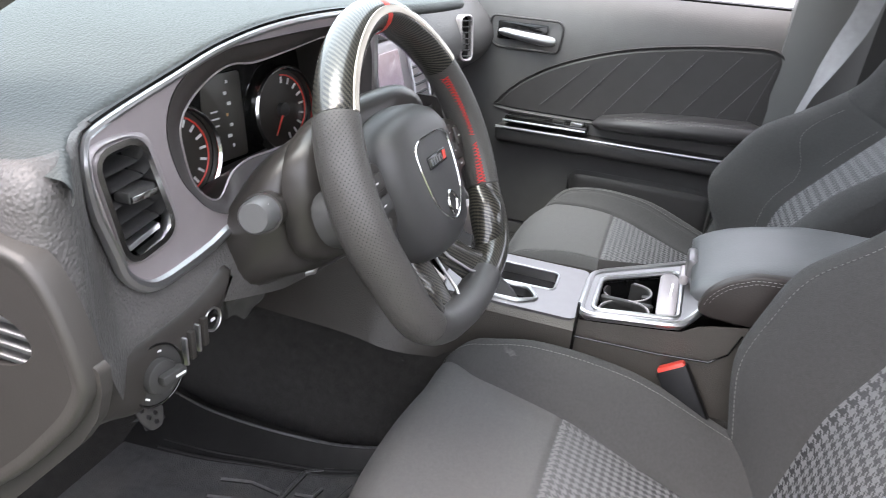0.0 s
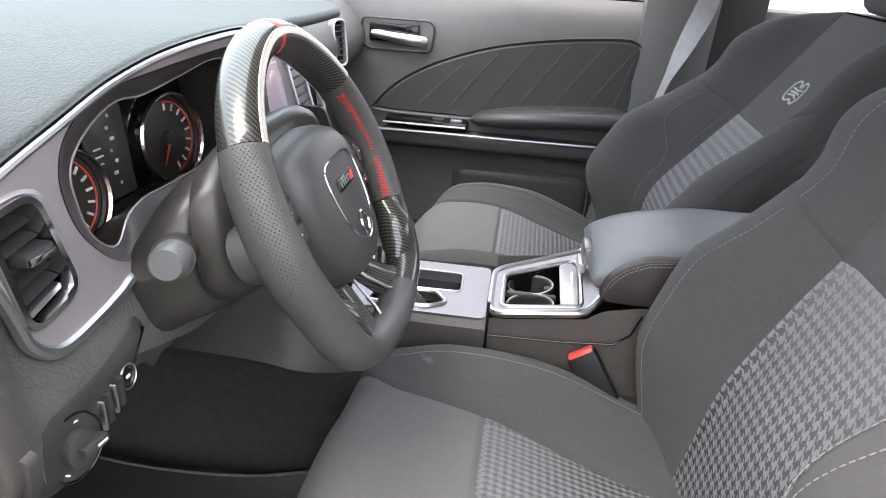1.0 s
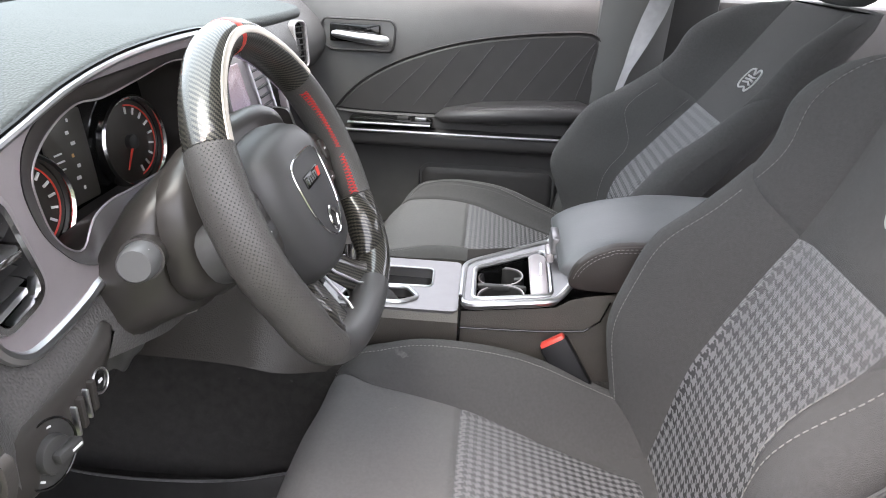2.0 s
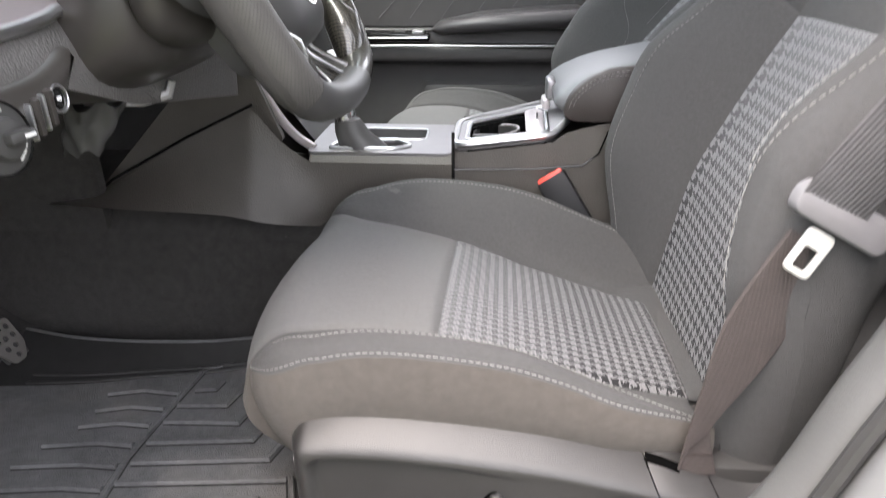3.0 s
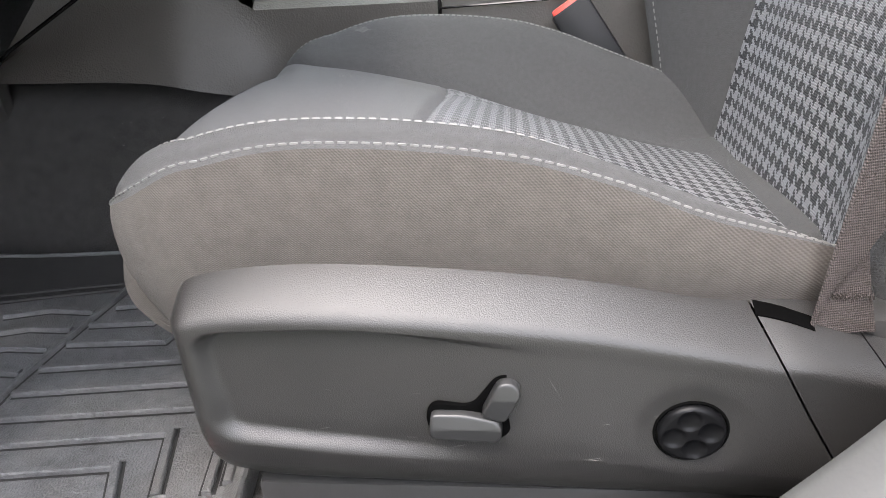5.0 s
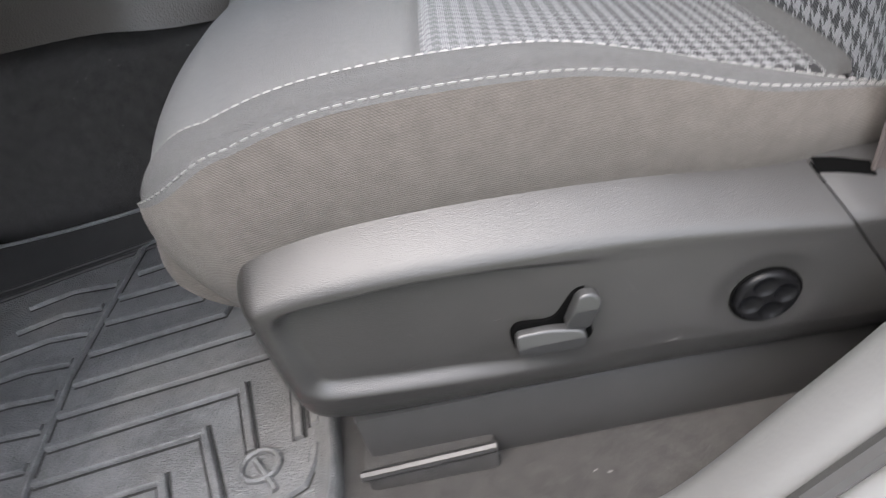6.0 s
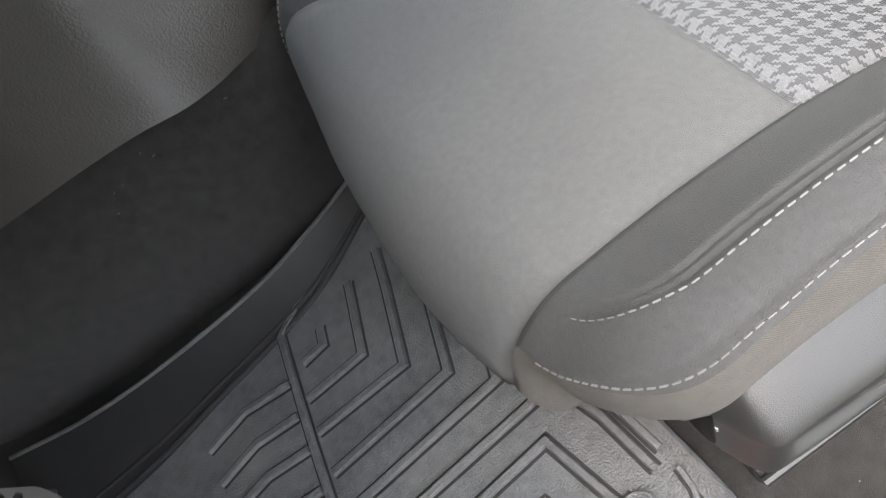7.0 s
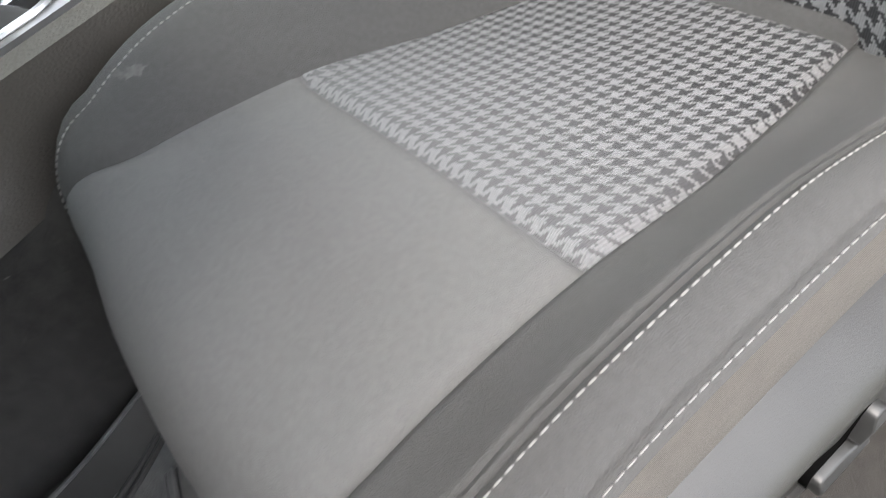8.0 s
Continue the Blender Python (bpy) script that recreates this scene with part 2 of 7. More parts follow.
# woven relief of the belts
bn = BELT.node_tree
bsep = bn.nodes.new("ShaderNodeSeparateXYZ")
bn.links.new(bn.nodes.new("ShaderNodeTexCoord").outputs["Object"], bsep.inputs[0])
bwave = math_node(bn, "MULTIPLY", math_node(bn, "SINE", math_node(bn, "MULTIPLY", math_node(bn, "ADD", bsep.outputs[2], bsep.outputs[0]), 3300)), math_node(bn, "SINE", math_node(bn, "MULTIPLY", math_node(bn, "SUBTRACT", bsep.outputs[0], math_node(bn, "MULTIPLY", bsep.outputs[2], 0.4)), 3900)))
bbump = bn.nodes.new("ShaderNodeBump")
bbump.inputs["Strength"].default_value, bbump.inputs["Distance"].default_value = 0.45, 0.0006
bn.links.new(bwave, bbump.inputs["Height"])
bn.links.new(bbump.outputs[0], bn.nodes["Principled BSDF"].inputs["Normal"])
btone = node(bn, "ShaderNodeMapRange", i1=-1.0, i2=1.0, i3=0.3, i4=1.8)
bn.links.new(bwave, btone.inputs[0])
bmul = bn.nodes.new("ShaderNodeMix")
bmul.data_type, bmul.blend_type = "RGBA", "MULTIPLY"
bmul.inputs[0].default_value = 1.0
bgrey = bn.nodes.new("ShaderNodeCombineColor")
for k in range(3):
    bn.links.new(btone.outputs[0], bgrey.inputs[k])
bn.links.new(bn.nodes["Principled BSDF"].inputs["Base Color"].links[0].from_socket, bmul.inputs[6])
bn.links.new(bgrey.outputs[0], bmul.inputs[7])
bn.links.new(bmul.outputs[2], bn.nodes["Principled BSDF"].inputs["Base Color"])
PAINT = material("body_paint", (0.22, 0.22, 0.22), 0.3, coat=0.6, bump=0, vary=0.03)

# ---- mesh tools ----
ORIGIN = {}


def thing(name, at, label, category, group="", kind=""):
    """An Empty at a thing's base, under which its parts hang."""
    e = new(name)
    e.location = at
    e.empty_display_size = 0.05
    ORIGIN[e.name] = Vector(at)
    return tagged(e, label, category, group, kind)


def part(name, verts, faces, mat, parent=None, label="", uvs=None, sharp=40, smooth=True, weld=False):
    """One mesh from points in the world, under its thing."""
    org = ORIGIN[parent.name] if parent is not None else Vector((0, 0, 0))
    me = bpy.data.meshes.new(name)
    me.from_pydata([tuple(Vector(v) - org) for v in verts], [], [tuple(f) for f in faces])
    me.materials.append(mat)
    if uvs is not None:
        lay = me.uv_layers.new(name="UVMap")
        flat = [c for poly in me.polygons for vi in poly.vertices for c in uvs[vi]]
        lay.data.foreach_set("uv", flat)
    if smooth:
        me.polygons.foreach_set("use_smooth", [True] * len(me.polygons))
    bm = bmesh.new()
    bm.from_mesh(me)
    if weld:
        bmesh.ops.remove_doubles(bm, verts=bm.verts, dist=1e-5)
    bmesh.ops.recalc_face_normals(bm, faces=bm.faces)
    bm.to_mesh(me)
    bm.free()
    if smooth:
        me.set_sharp_from_angle(angle=radians(sharp))
    ob = new(name, me)
    if parent is not None:
        ob.parent = parent
    ORIGIN[ob.name] = org
    if label:
        tagged(ob, label)
    return ob


def spaced(a, b, n, edge=0.0):
    """n + 1 values from a to b, with extra ones close to both ends."""
    out = [a + (b - a) * i / n for i in range(n + 1)]
    if edge:
        s = edge if b > a else -edge
        out = [a, a + s * 0.35, a + s] + [v for v in out if min(abs(v - a), abs(v - b)) > edge * 1.3] + [b - s, b - s * 0.35, b]
    return out


def sheet(fn, us, vs):
    """Grid of points fn(u, v): verts, faces."""
    verts = [fn(u, v) for u in us for v in vs]
    n = len(vs)
    faces = [(i * n + j, i * n + j + 1, (i + 1) * n + j + 1, (i + 1) * n + j) for i in range(len(us) - 1) for j in range(n - 1)]
    return verts, faces


def ring_loft(rings, closed=False, cap=True):
    """Skin over rings of equal point counts."""
    n = len(rings[0])
    verts = [p for r in rings for p in r]
    faces = []
    m = len(rings)
    for i in range(m if closed else m - 1):
        a, b = i * n, ((i + 1) % m) * n
        for j in range(n):
            faces.append((a + j, a + (j + 1) % n, b + (j + 1) % n, b + j))
    if cap and not closed:
        faces.append(tuple(range(n - 1, -1, -1)))
        faces.append(tuple((m - 1) * n + j for j in range(n)))
    return verts, faces


def tube(path, radius, seg=10, closed=False, flat=1.0, up=(0, 0, 1)):
    """A round or flattened rod along a path; radius: a number or one for each point."""
    pts = [Vector(p) for p in path]
    rings = []
    for i, p in enumerate(pts):
        a = pts[i - 1] if (i or closed) else p
        b = pts[(i + 1) % len(pts)] if (i < len(pts) - 1 or closed) else p
        d = (b - a).normalized()
        side = d.cross(Vector(up))
        side = side.normalized() if side.length > 1e-4 else Vector((1, 0, 0))
        nrm = side.cross(d).normalized()
        r = radius[i] if isinstance(radius, (list, tuple)) else radius
        rings.append([p + side * math.cos(t) * r + nrm * math.sin(t) * r * flat for t in (2 * math.pi * k / seg for k in range(seg))])
    return ring_loft(rings, closed)


def join(*pieces):
    verts, faces = [], []
    for v, f in pieces:
        o = len(verts)
        verts += list(v)
        faces += [tuple(i + o for i in q) for q in f]
    return verts, faces


def frame_of(origin, out, up=(0, 0, 1)):
    """A place whose local z points along out and whose local y is near up."""
    z = Vector(out).normalized()
    x = Vector(up).cross(z).normalized()
    y = z.cross(x)
    m = Matrix((x, y, z)).transposed().to_4x4()
    return Matrix.Translation(origin) @ m


def moved(piece, m):
    v, f = piece
    return [m @ Vector(p) for p in v], f


def rounded(points, r, n=4):
    """A closed outline with each corner rounded by r."""
    out = []
    k = len(points)
    for i in range(k):
        p, a, b = Vector(points[i]), Vector(points[i - 1]), Vector(points[(i + 1) % k])
        rr = min(r, (a - p).length * 0.48, (b - p).length * 0.48)
        s, e = p + (a - p).normalized() * rr, p + (b - p).normalized() * rr
        for q in range(n + 1):
            t = q / n
            out.append((1 - t) ** 2 * s + 2 * t * (1 - t) * p + t * t * e)
    return out


def box_outline(w, h, r, n=4, cx=0.0, cy=0.0):
    return rounded([Vector((cx - w / 2, cy - h / 2)), Vector((cx + w / 2, cy - h / 2)), Vector((cx + w / 2, cy + h / 2)), Vector((cx - w / 2, cy + h / 2))], r, n)


def shrink(outline, d):
    """The outline moved inwards by about d."""
    pts = [Vector(p) for p in outline]
    c = sum(pts, Vector((0, 0))) / len(pts)
    area = sum(pts[i - 1].x * pts[i].y - pts[i].x * pts[i - 1].y for i in range(len(pts)))
    sg = 1 if area > 0 else -1
    out = []
    for i, p in enumerate(pts):
        t = (pts[(i + 1) % len(pts)] - pts[i - 1])
        if t.length < 1e-9:
            out.append(p)
            continue
        t.normalize()
        out.append(p + Vector((-t.y, t.x)) * d * sg)
    return out


def slab(outline, z0, z1, bevel=0.0, back=True):
    """A plate from an outline in local x, y between two local heights, its upper rim bevelled."""
    o = [Vector(p) for p in outline]
    levels = [(o, z0)]
    if bevel:
        levels += [(o, z1 - bevel), (shrink(o, bevel * 0.3), z1 - bevel * 0.3), (shrink(o, bevel), z1)]
    else:
        levels += [(o, z1)]
    rings = [[Vector((p.x, p.y, z)) for p in oo] for oo, z in levels]
    v, f = ring_loft(rings, False, False)
    n = len(o)
    f = list(f)
    f.append(tuple((len(rings) - 1) * n + j for j in range(n)))
    if back:
        f.append(tuple(range(n - 1, -1, -1)))
    return v, f


def holed(outer, inner, z0, z1, bevel=0.0):
    """A flat ring between two outlines of equal point counts."""
    o, i = [Vector(p) for p in outer], [Vector(p) for p in inner]
    b = bevel
    rings = [[Vector((p.x, p.y, z0)) for p in o], [Vector((p.x, p.y, z1 - b)) for p in o]]
    if b:
        rings += [[Vector((p.x, p.y, z1)) for p in shrink(o, b)], [Vector((p.x, p.y, z1)) for p in shrink(i, -b)]]
    else:
        rings += [[Vector((p.x, p.y, z1)) for p in i]]
    if b:
        rings += [[Vector((p.x, p.y, z1 - b)) for p in i]]
    rings += [[Vector((p.x, p.y, z0)) for p in i]]
    return ring_loft(rings, True, False)


def block(x0, x1, y0, y1, z0, z1, bevel=0.004, seg=2):
    """A box with rounded edges."""
    bm = bmesh.new()
    bmesh.ops.create_cube(bm, size=1)
    for v in bm.verts:
        v.co = Vector((x0 + (x1 - x0) * (v.co.x + 0.5), y0 + (y1 - y0) * (v.co.y + 0.5), z0 + (z1 - z0) * (v.co.z + 0.5)))
    if bevel:
        bmesh.ops.bevel(bm, geom=bm.edges[:], offset=bevel, segments=seg, profile=0.5, affect="EDGES")
    bm.verts.index_update()
    out = [v.co.copy() for v in bm.verts], [tuple(v.index for v in f.verts) for f in bm.faces]
    bm.free()
    return out


def resample(outline, n):
    """n points spread evenly along a closed outline."""
    pts = [Vector(p) for p in outline]
    seg = [(pts[(i + 1) % len(pts)] - pts[i]).length for i in range(len(pts))]
    total, out, i, acc = sum(seg), [], 0, 0.0
    for k in range(n):
        d = total * k / n
        while acc + seg[i] < d and i < len(pts) - 1:
            acc += seg[i]
            i += 1
        t = (d - acc) / seg[i] if seg[i] > 1e-12 else 0
        out.append(pts[i].lerp(pts[(i + 1) % len(pts)], min(1, t)))
    return out


def curve_at(keys, t):
    """Smooth value through (t, value) keys."""
    if t <= keys[0][0]:
        return keys[0][1]
    for k in range(len(keys) - 1):
        (a, va), (b, vb) = keys[k], keys[k + 1]
        if t <= b:
            m0 = (vb - keys[k - 1][1]) / (b - keys[k - 1][0]) if k else (vb - va) / (b - a)
            m1 = (keys[k + 2][1] - va) / (keys[k + 2][0] - a) if k + 2 < len(keys) else (vb - va) / (b - a)
            h, s = b - a, (t - a) / (b - a)
            return (2 * s**3 - 3 * s * s + 1) * va + (s**3 - 2 * s * s + s) * h * m0 + (-2 * s**3 + 3 * s * s) * vb + (s**3 - s * s) * h * m1
    return keys[-1][1]


def smooth01(a, b, t):
    s = max(0.0, min(1.0, (t - a) / (b - a)))
    return s * s * (3 - 2 * s)


def dashes(path, length, gap, width, height):
    """A row of stitches along a path of (point, normal)."""
    pts = [Vector(p) for p, _ in path]
    nrm = [Vector(n) for _, n in path]
    pieces, i, acc = [], 0, 0.0
    total = sum((pts[k + 1] - pts[k]).length for k in range(len(pts) - 1))

    def place(d):
        a = 0.0
        for k in range(len(pts) - 1):
            s = (pts[k + 1] - pts[k]).length
            if a + s >= d and s > 1e-9:
                t = (d - a) / s
                return pts[k].lerp(pts[k + 1], t), nrm[k].lerp(nrm[k + 1], t).normalized()
            a += s
        return pts[-1], nrm[-1]
    d = gap
    while d + length < total:
        (a, na), (b, nb) = place(d), place(d + length)
        t = (b - a).normalized()
        n = (na + nb).normalized()
        s = t.cross(n).normalized()
        c = [a, a + t * length * 0.15, b - t * length * 0.15, b]
        ww, hh = [0.5, 1, 1, 0.5], [0.1, 1, 1, 0.1]
        verts = []
        for q, w, h in zip(c, ww, hh):
            verts += [q - s * width * w / 2 - n * 0.0006, q - s * width * w / 4 + n * height * h, q + s * width * w / 4 + n * height * h, q + s * width * w / 2 - n * 0.0006]
        faces = [(k * 4 + m, k * 4 + m + 1, k * 4 + m + 5, k * 4 + m + 4) for k in range(3) for m in range(3)]
        pieces.append((verts, faces))
        d += length + gap
    return join(*pieces)

# ---- seats ----
INSERT_Z = [(-0.20, 0.505), (-0.10, 0.516), (0.0, 0.503), (0.10, 0.474), (0.20, 0.446), (0.30, 0.430)]
RIDGE_Z = [(-0.20, 0.498), (-0.14, 0.524), (-0.07, 0.546), (-0.01, 0.549), (0.065, 0.541), (0.111, 0.528), (0.14, 0.516), (0.171, 0.503), (0.205, 0.489), (0.25, 0.472), (0.30, 0.455)]
BACK_X = [(0.40, 0.245), (0.453, 0.256), (0.579, 0.285), (0.639, 0.311), (0.718, 0.350), (0.758, 0.370), (0.85, 0.405), (0.95, 0.440), (1.0, 0.462)]
BACK_BUMP = [(0.40, 0.03), (0.50, 0.065), (0.60, 0.105), (0.66, 0.118), (0.72, 0.125), (0.77, 0.100), (0.83, 0.080), (0.90, 0.085), (0.95, 0.06), (1.0, 0.02)]
BACK_W = [(0.40, 0.215), (0.46, 0.228), (0.60, 0.240), (0.72, 0.236), (0.80, 0.222), (0.85, 0.211), (0.90, 0.212), (0.93, 0.205), (0.95, 0.186), (0.966, 0.14)]
SPLIT = 0.134
SPLIT_OUT = 0.172
OUT_SEAM = [(0.40, 0.172), (0.55, 0.170), (0.60, 0.166), (0.645, 0.149), (0.69, 0.138), (0.73, 0.132), (0.78, 0.130), (1.0, 0.130)]
OUT_BULGE = [(0.40, 0.46), (0.55, 0.52), (0.60, 0.64), (0.645, 0.72), (0.69, 0.77), (0.73, 0.73), (0.77, 0.69), (0.83, 0.68), (1.0, 0.68)]
INSERT_LEAN = [(-0.18, 0.0), (-0.12, 0.02), (0.0, 0.11), (0.10, 0.10), (0.20, 0.09), (0.30, 0.05)]
SEAM = 0.758


def cushion_top(x, v):
    """Height of the cushion's upper side, v from the seat's middle, plus towards the car's middle."""
    a = abs(v)
    zi, zr = curve_at(INSERT_Z, x), curve_at(RIDGE_Z, x)
    b = smooth01(0.118, 0.19, a) if v > 0 else smooth01(0.122, 0.199, a)
    crown = 0.006 * (1 - (min(a, SPLIT) / SPLIT) ** 2)
    fall = max(0.0, a - 0.196) if v > 0 else max(0.0, a - 0.196)
    # the insert leans: its outer side lies higher
    lean = -curve_at(INSERT_LEAN, x) * max(-SPLIT, min(SPLIT, v)) * (1 - b)
    puff = 0.005 * math.exp(-(((a - 0.180) / 0.018) ** 2)) * smooth01(-0.13, -0.09, x) * (1 - smooth01(0.05, 0.14, x)) if v < 0 else 0.0
    return zi + lean + crown + puff + (zr - zi) * b - fall * fall * (16 if v > 0 else 16 + 9 * (1 - smooth01(-0.09, -0.02, x)))


def nose_x(v):
    a = abs(v) / 0.2
    return -0.196 + (0.050 * a**2.4 if v < 0 else 0.022 * a**2.5)


def outer_seam(a):
    """Where the outer seam runs across the cushion, a metres from the rear; it turns in at the front."""
    if a < 0.40:
        return -0.212 + 0.024 * (1 - smooth01(0.04, 0.16, a)) - 0.001 * smooth01(0.34, 0.40, a)
    if a < 0.475:
        return -0.137 - 0.076 * math.sqrt(max(0.0, 1 - ((a - 0.40) / 0.075) ** 2))
    return -0.137


def inner_seam(a):
    if a < 0.382:
        return -0.179 - 0.002 * smooth01(0.15, 0.30, a)
    return -0.1375 - 0.0435 * math.sqrt(max(0.0, 1 - ((a - 0.382) / 0.060) ** 2))


def insert_half(a, sgn=1):
    """Half the insert's width; it narrows towards the rear, more so on its inner side."""
    if sgn < 0:
        return curve_at([(0.0, 0.100), (0.06, 0.108), (0.15, 0.121), (0.27, 0.134), (0.6, 0.134)], a)
    return curve_at([(0.0, 0.085), (0.06, 0.095), (0.15, 0.116), (0.27, 0.134), (0.40, 0.139), (0.44, 0.154), (0.48, 0.180), (0.52, 0.198), (0.6, 0.20)], a)


def cushion_point(a, v):
    """a: metres along the cushion from its rear; past the flat it rolls over the nose and under."""
    xn = nose_x(v)
    r = 0.062
    flat = 0.30 - (xn + r)
    if a <= flat:
        return Vector((0.30 - a, v, cushion_top(0.30 - a, v)))
    zt = cushion_top(xn + r, v)
    drop = min(0.085, zt - 0.43)
    q = (a - flat) / 0.11
    if q <= 1:
        t = q * math.pi / 2
        return Vector((xn + r - r * math.sin(t), v, zt - drop + drop * math.cos(t)))
    s = a - flat - 0.11
    return Vector((xn + s * 2.4, v * (1 - 0.3 * s), zt - drop - s * 0.25))


def tucked(fn, u, v, ends, depth=0.0060, width=0.007):
    """The point fn(u, v), drawn in where the panel's seams are."""
    p = fn(u, v)
    e = 0.004
    n = (fn(u + e, v) - p).cross(fn(u, v + e) - p)
    if n.length > 1e-12:
        n.normalize()
    u0, u1, v0, v1, sign = ends
    d = min(abs(u - w) if w is not None else 1 for w in (u0, u1))
    d = min(d, min(abs(v - w) if w is not None else 1 for w in (v0, v1)))
    return p - n * sign * depth * math.exp(-((d / width) ** 2) * 3)


def seat(y0, s, dx=0.0, dz=0.0, lean=0.0, back_dx=0.0, back_dz=0.0):
    """A sports seat at y0; s = 1: the middle of the car lies on its plus side."""
    drv = s > 0
    split_out = SPLIT_OUT if drv else 0.110
    split_in = SPLIT if drv else 0.118
    e = thing("car_seat", (0.02, y0, 0.33), "charcoal cloth sports seat with houndstooth insert and grey stitching" if drv else "charcoal cloth passenger sports seat with houndstooth insert, behind the console", "car seat", "front seats")

    def out(p):
        return Vector((p.x + dx, y0 + s * p.y, p.z + dz))

    def back_out(p):
        return Vector((p.x + back_dx + lean * (p.z - 0.60) * smooth01(0.48, 0.66, p.z), y0 + s * p.y, p.z + back_dz))

    def panel(name, fn, u0, u1, v0, v1, nu, nv, mat, seams, sign, parent, label="", uvf=None, edge=0.006, put=out, depth=0.0060):
        us, vs = spaced(u0, u1, nu, edge), spaced(v0, v1, nv, edge)
        su = [u0 if "a" in seams else None, u1 if "b" in seams else None, v0 if "c" in seams else None, v1 if "d" in seams else None, sign]
        verts, faces = sheet(lambda u, v: put(tucked(fn, u, v, su, depth)), us, vs)
        uvs = [(uvf(u, v) if uvf else (v, u)) for u in us for v in vs]
        return part(name, verts, faces, mat, parent, label, uvs, 60)

    # the cushion: panels sewn together
    cushion = part("cushion", *block(-0.12 + dx, 0.36 + dx, y0 - 0.195 * s if s > 0 else y0 - 0.20, y0 + 0.20 if s > 0 else y0 + 0.195, 0.385 + dz, 0.436 + dz, 0.02), CLOTH, e)
    flat = 0.294
    def narrowed(a, v):
        return cushion_point(a, v * insert_half(a, v) / SPLIT)
    panel("insert", narrowed, 0.062, flat, -SPLIT, SPLIT, 22, 18, CHECK, "abcd", -1, cushion, "grey houndstooth seat insert", uvf=lambda u, v: (1.3 * v * insert_half(u, v) / SPLIT, 1.3 * (flat - u) + 0.01))
    panel("rear_panel", narrowed, 0.0, 0.062, -SPLIT, SPLIT, 8, 18, CLOTH, "bcd", -1, cushion)
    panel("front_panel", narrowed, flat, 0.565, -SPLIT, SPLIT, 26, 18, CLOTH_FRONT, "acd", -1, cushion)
    def inner_bolster(a, q):
        h = insert_half(a)
        return cushion_point(a, h + (0.222 - h) * q) - Vector((0, 0, 0.0060 * math.exp(-((q * (0.222 - h) / 0.007) ** 2) * 3)))
    panel("bolster", inner_bolster, 0.0, 0.60, 0.0, 1.0, 44, 14, CLOTH, "", -1, cushion, "raised inner bolster with worn patch", uvf=lambda a, q: (q * 0.09, a), edge=0.03)

    def strip(a, q):
        lo = outer_seam(a)
        hi = -insert_half(a, -1)
        return cushion_point(a, hi + (lo - hi) * q)

    def strip_in(a, q):
        p = strip(a, q)
        hi, lo = -insert_half(a, -1), outer_seam(a)
        w = hi + (lo - hi) * q
        d = abs(w - hi)
        far = abs(w - lo - 0.0075) if a < 0.46 else 1
        g = abs(w - inner_seam(a)) if a < 0.44 else 1
        g2 = abs(w - inner_seam(a) - 0.0045) if a < 0.43 else 1
        sink = 0.0055 * math.exp(-((d / 0.006) ** 2) * 3) + 0.0022 * math.exp(-((far / 0.0022) ** 2)) + 0.0030 * math.exp(-((g / 0.0018) ** 2)) + 0.0024 * math.exp(-((g2 / 0.0016) ** 2))
        return p - Vector((0, 0, sink))
    us, vs = spaced(0.068, 0.38, 60) + spaced(0.384, 0.475, 30), spaced(0, 1, 72, 0.02)
    verts, faces = sheet(lambda a, q: out(strip_in(a, q)), us, vs)
    part("bolster", verts, faces, CLOTH, cushion, "outer bolster with two rows of grey stitching", [(q * 0.08, a) for a in us for q in vs], 60)

    # the outer side, between the seam and the shield
    def side(a, q):
        top = cushion_point(a, outer_seam(a))
        low = min(top.z, 0.444 - 0.02 * q - 0.030 * smooth01(0.36, 0.46, a) * q)
        z = top.z + (low - top.z) * q
        bulge = 0.006 * math.sin(math.pi * min(1, q * 1.15)) * min(1, (top.z - low) / 0.03)
        w = outer_seam(a)
        reach = (0.212 + w) * 0.35 * math.sin(1.57 * q)
        front = smooth01(0.36, 0.46, a)
        back = 0.045 * front * q**1.4 - 0.006 * front * math.sin(math.pi * q)
        return Vector((top.x + back, top.y - bulge + 0.012 * q + 0.012 * q**4 - reach, z - 0.012 * front * q))
    us, vs = spaced(0.068, 0.37, 30) + spaced(0.378, 0.475, 26) + [0.482, 0.49, 0.51, 0.53], spaced(0, 1, 14)
    verts, faces = sheet(lambda a, q: out(side(a, q)), us, vs)
    part("side_panel", verts, faces, CLOTH_SIDE, cushion, "lighter ribbed cloth side of the cushion", [(p.x - p.y, p.z) for p in (side(a, q) for a in us for q in vs)], 60)

    def inner_side(a, q):
        top = cushion_point(a, 0.222)
        return Vector((top.x, top.y + 0.006 * math.sin(math.pi * q), top.z + (0.40 - top.z) * q))
    verts, faces = sheet(lambda a, q: out(inner_side(a, q)), spaced(0.0, 0.6, 30), spaced(0, 1, 6))
    part("side_panel", verts, faces, CLOTH, cushion, "", [(a, q * 0.1) for a in spaced(0.0, 0.6, 30) for q in spaced(0, 1, 6)])

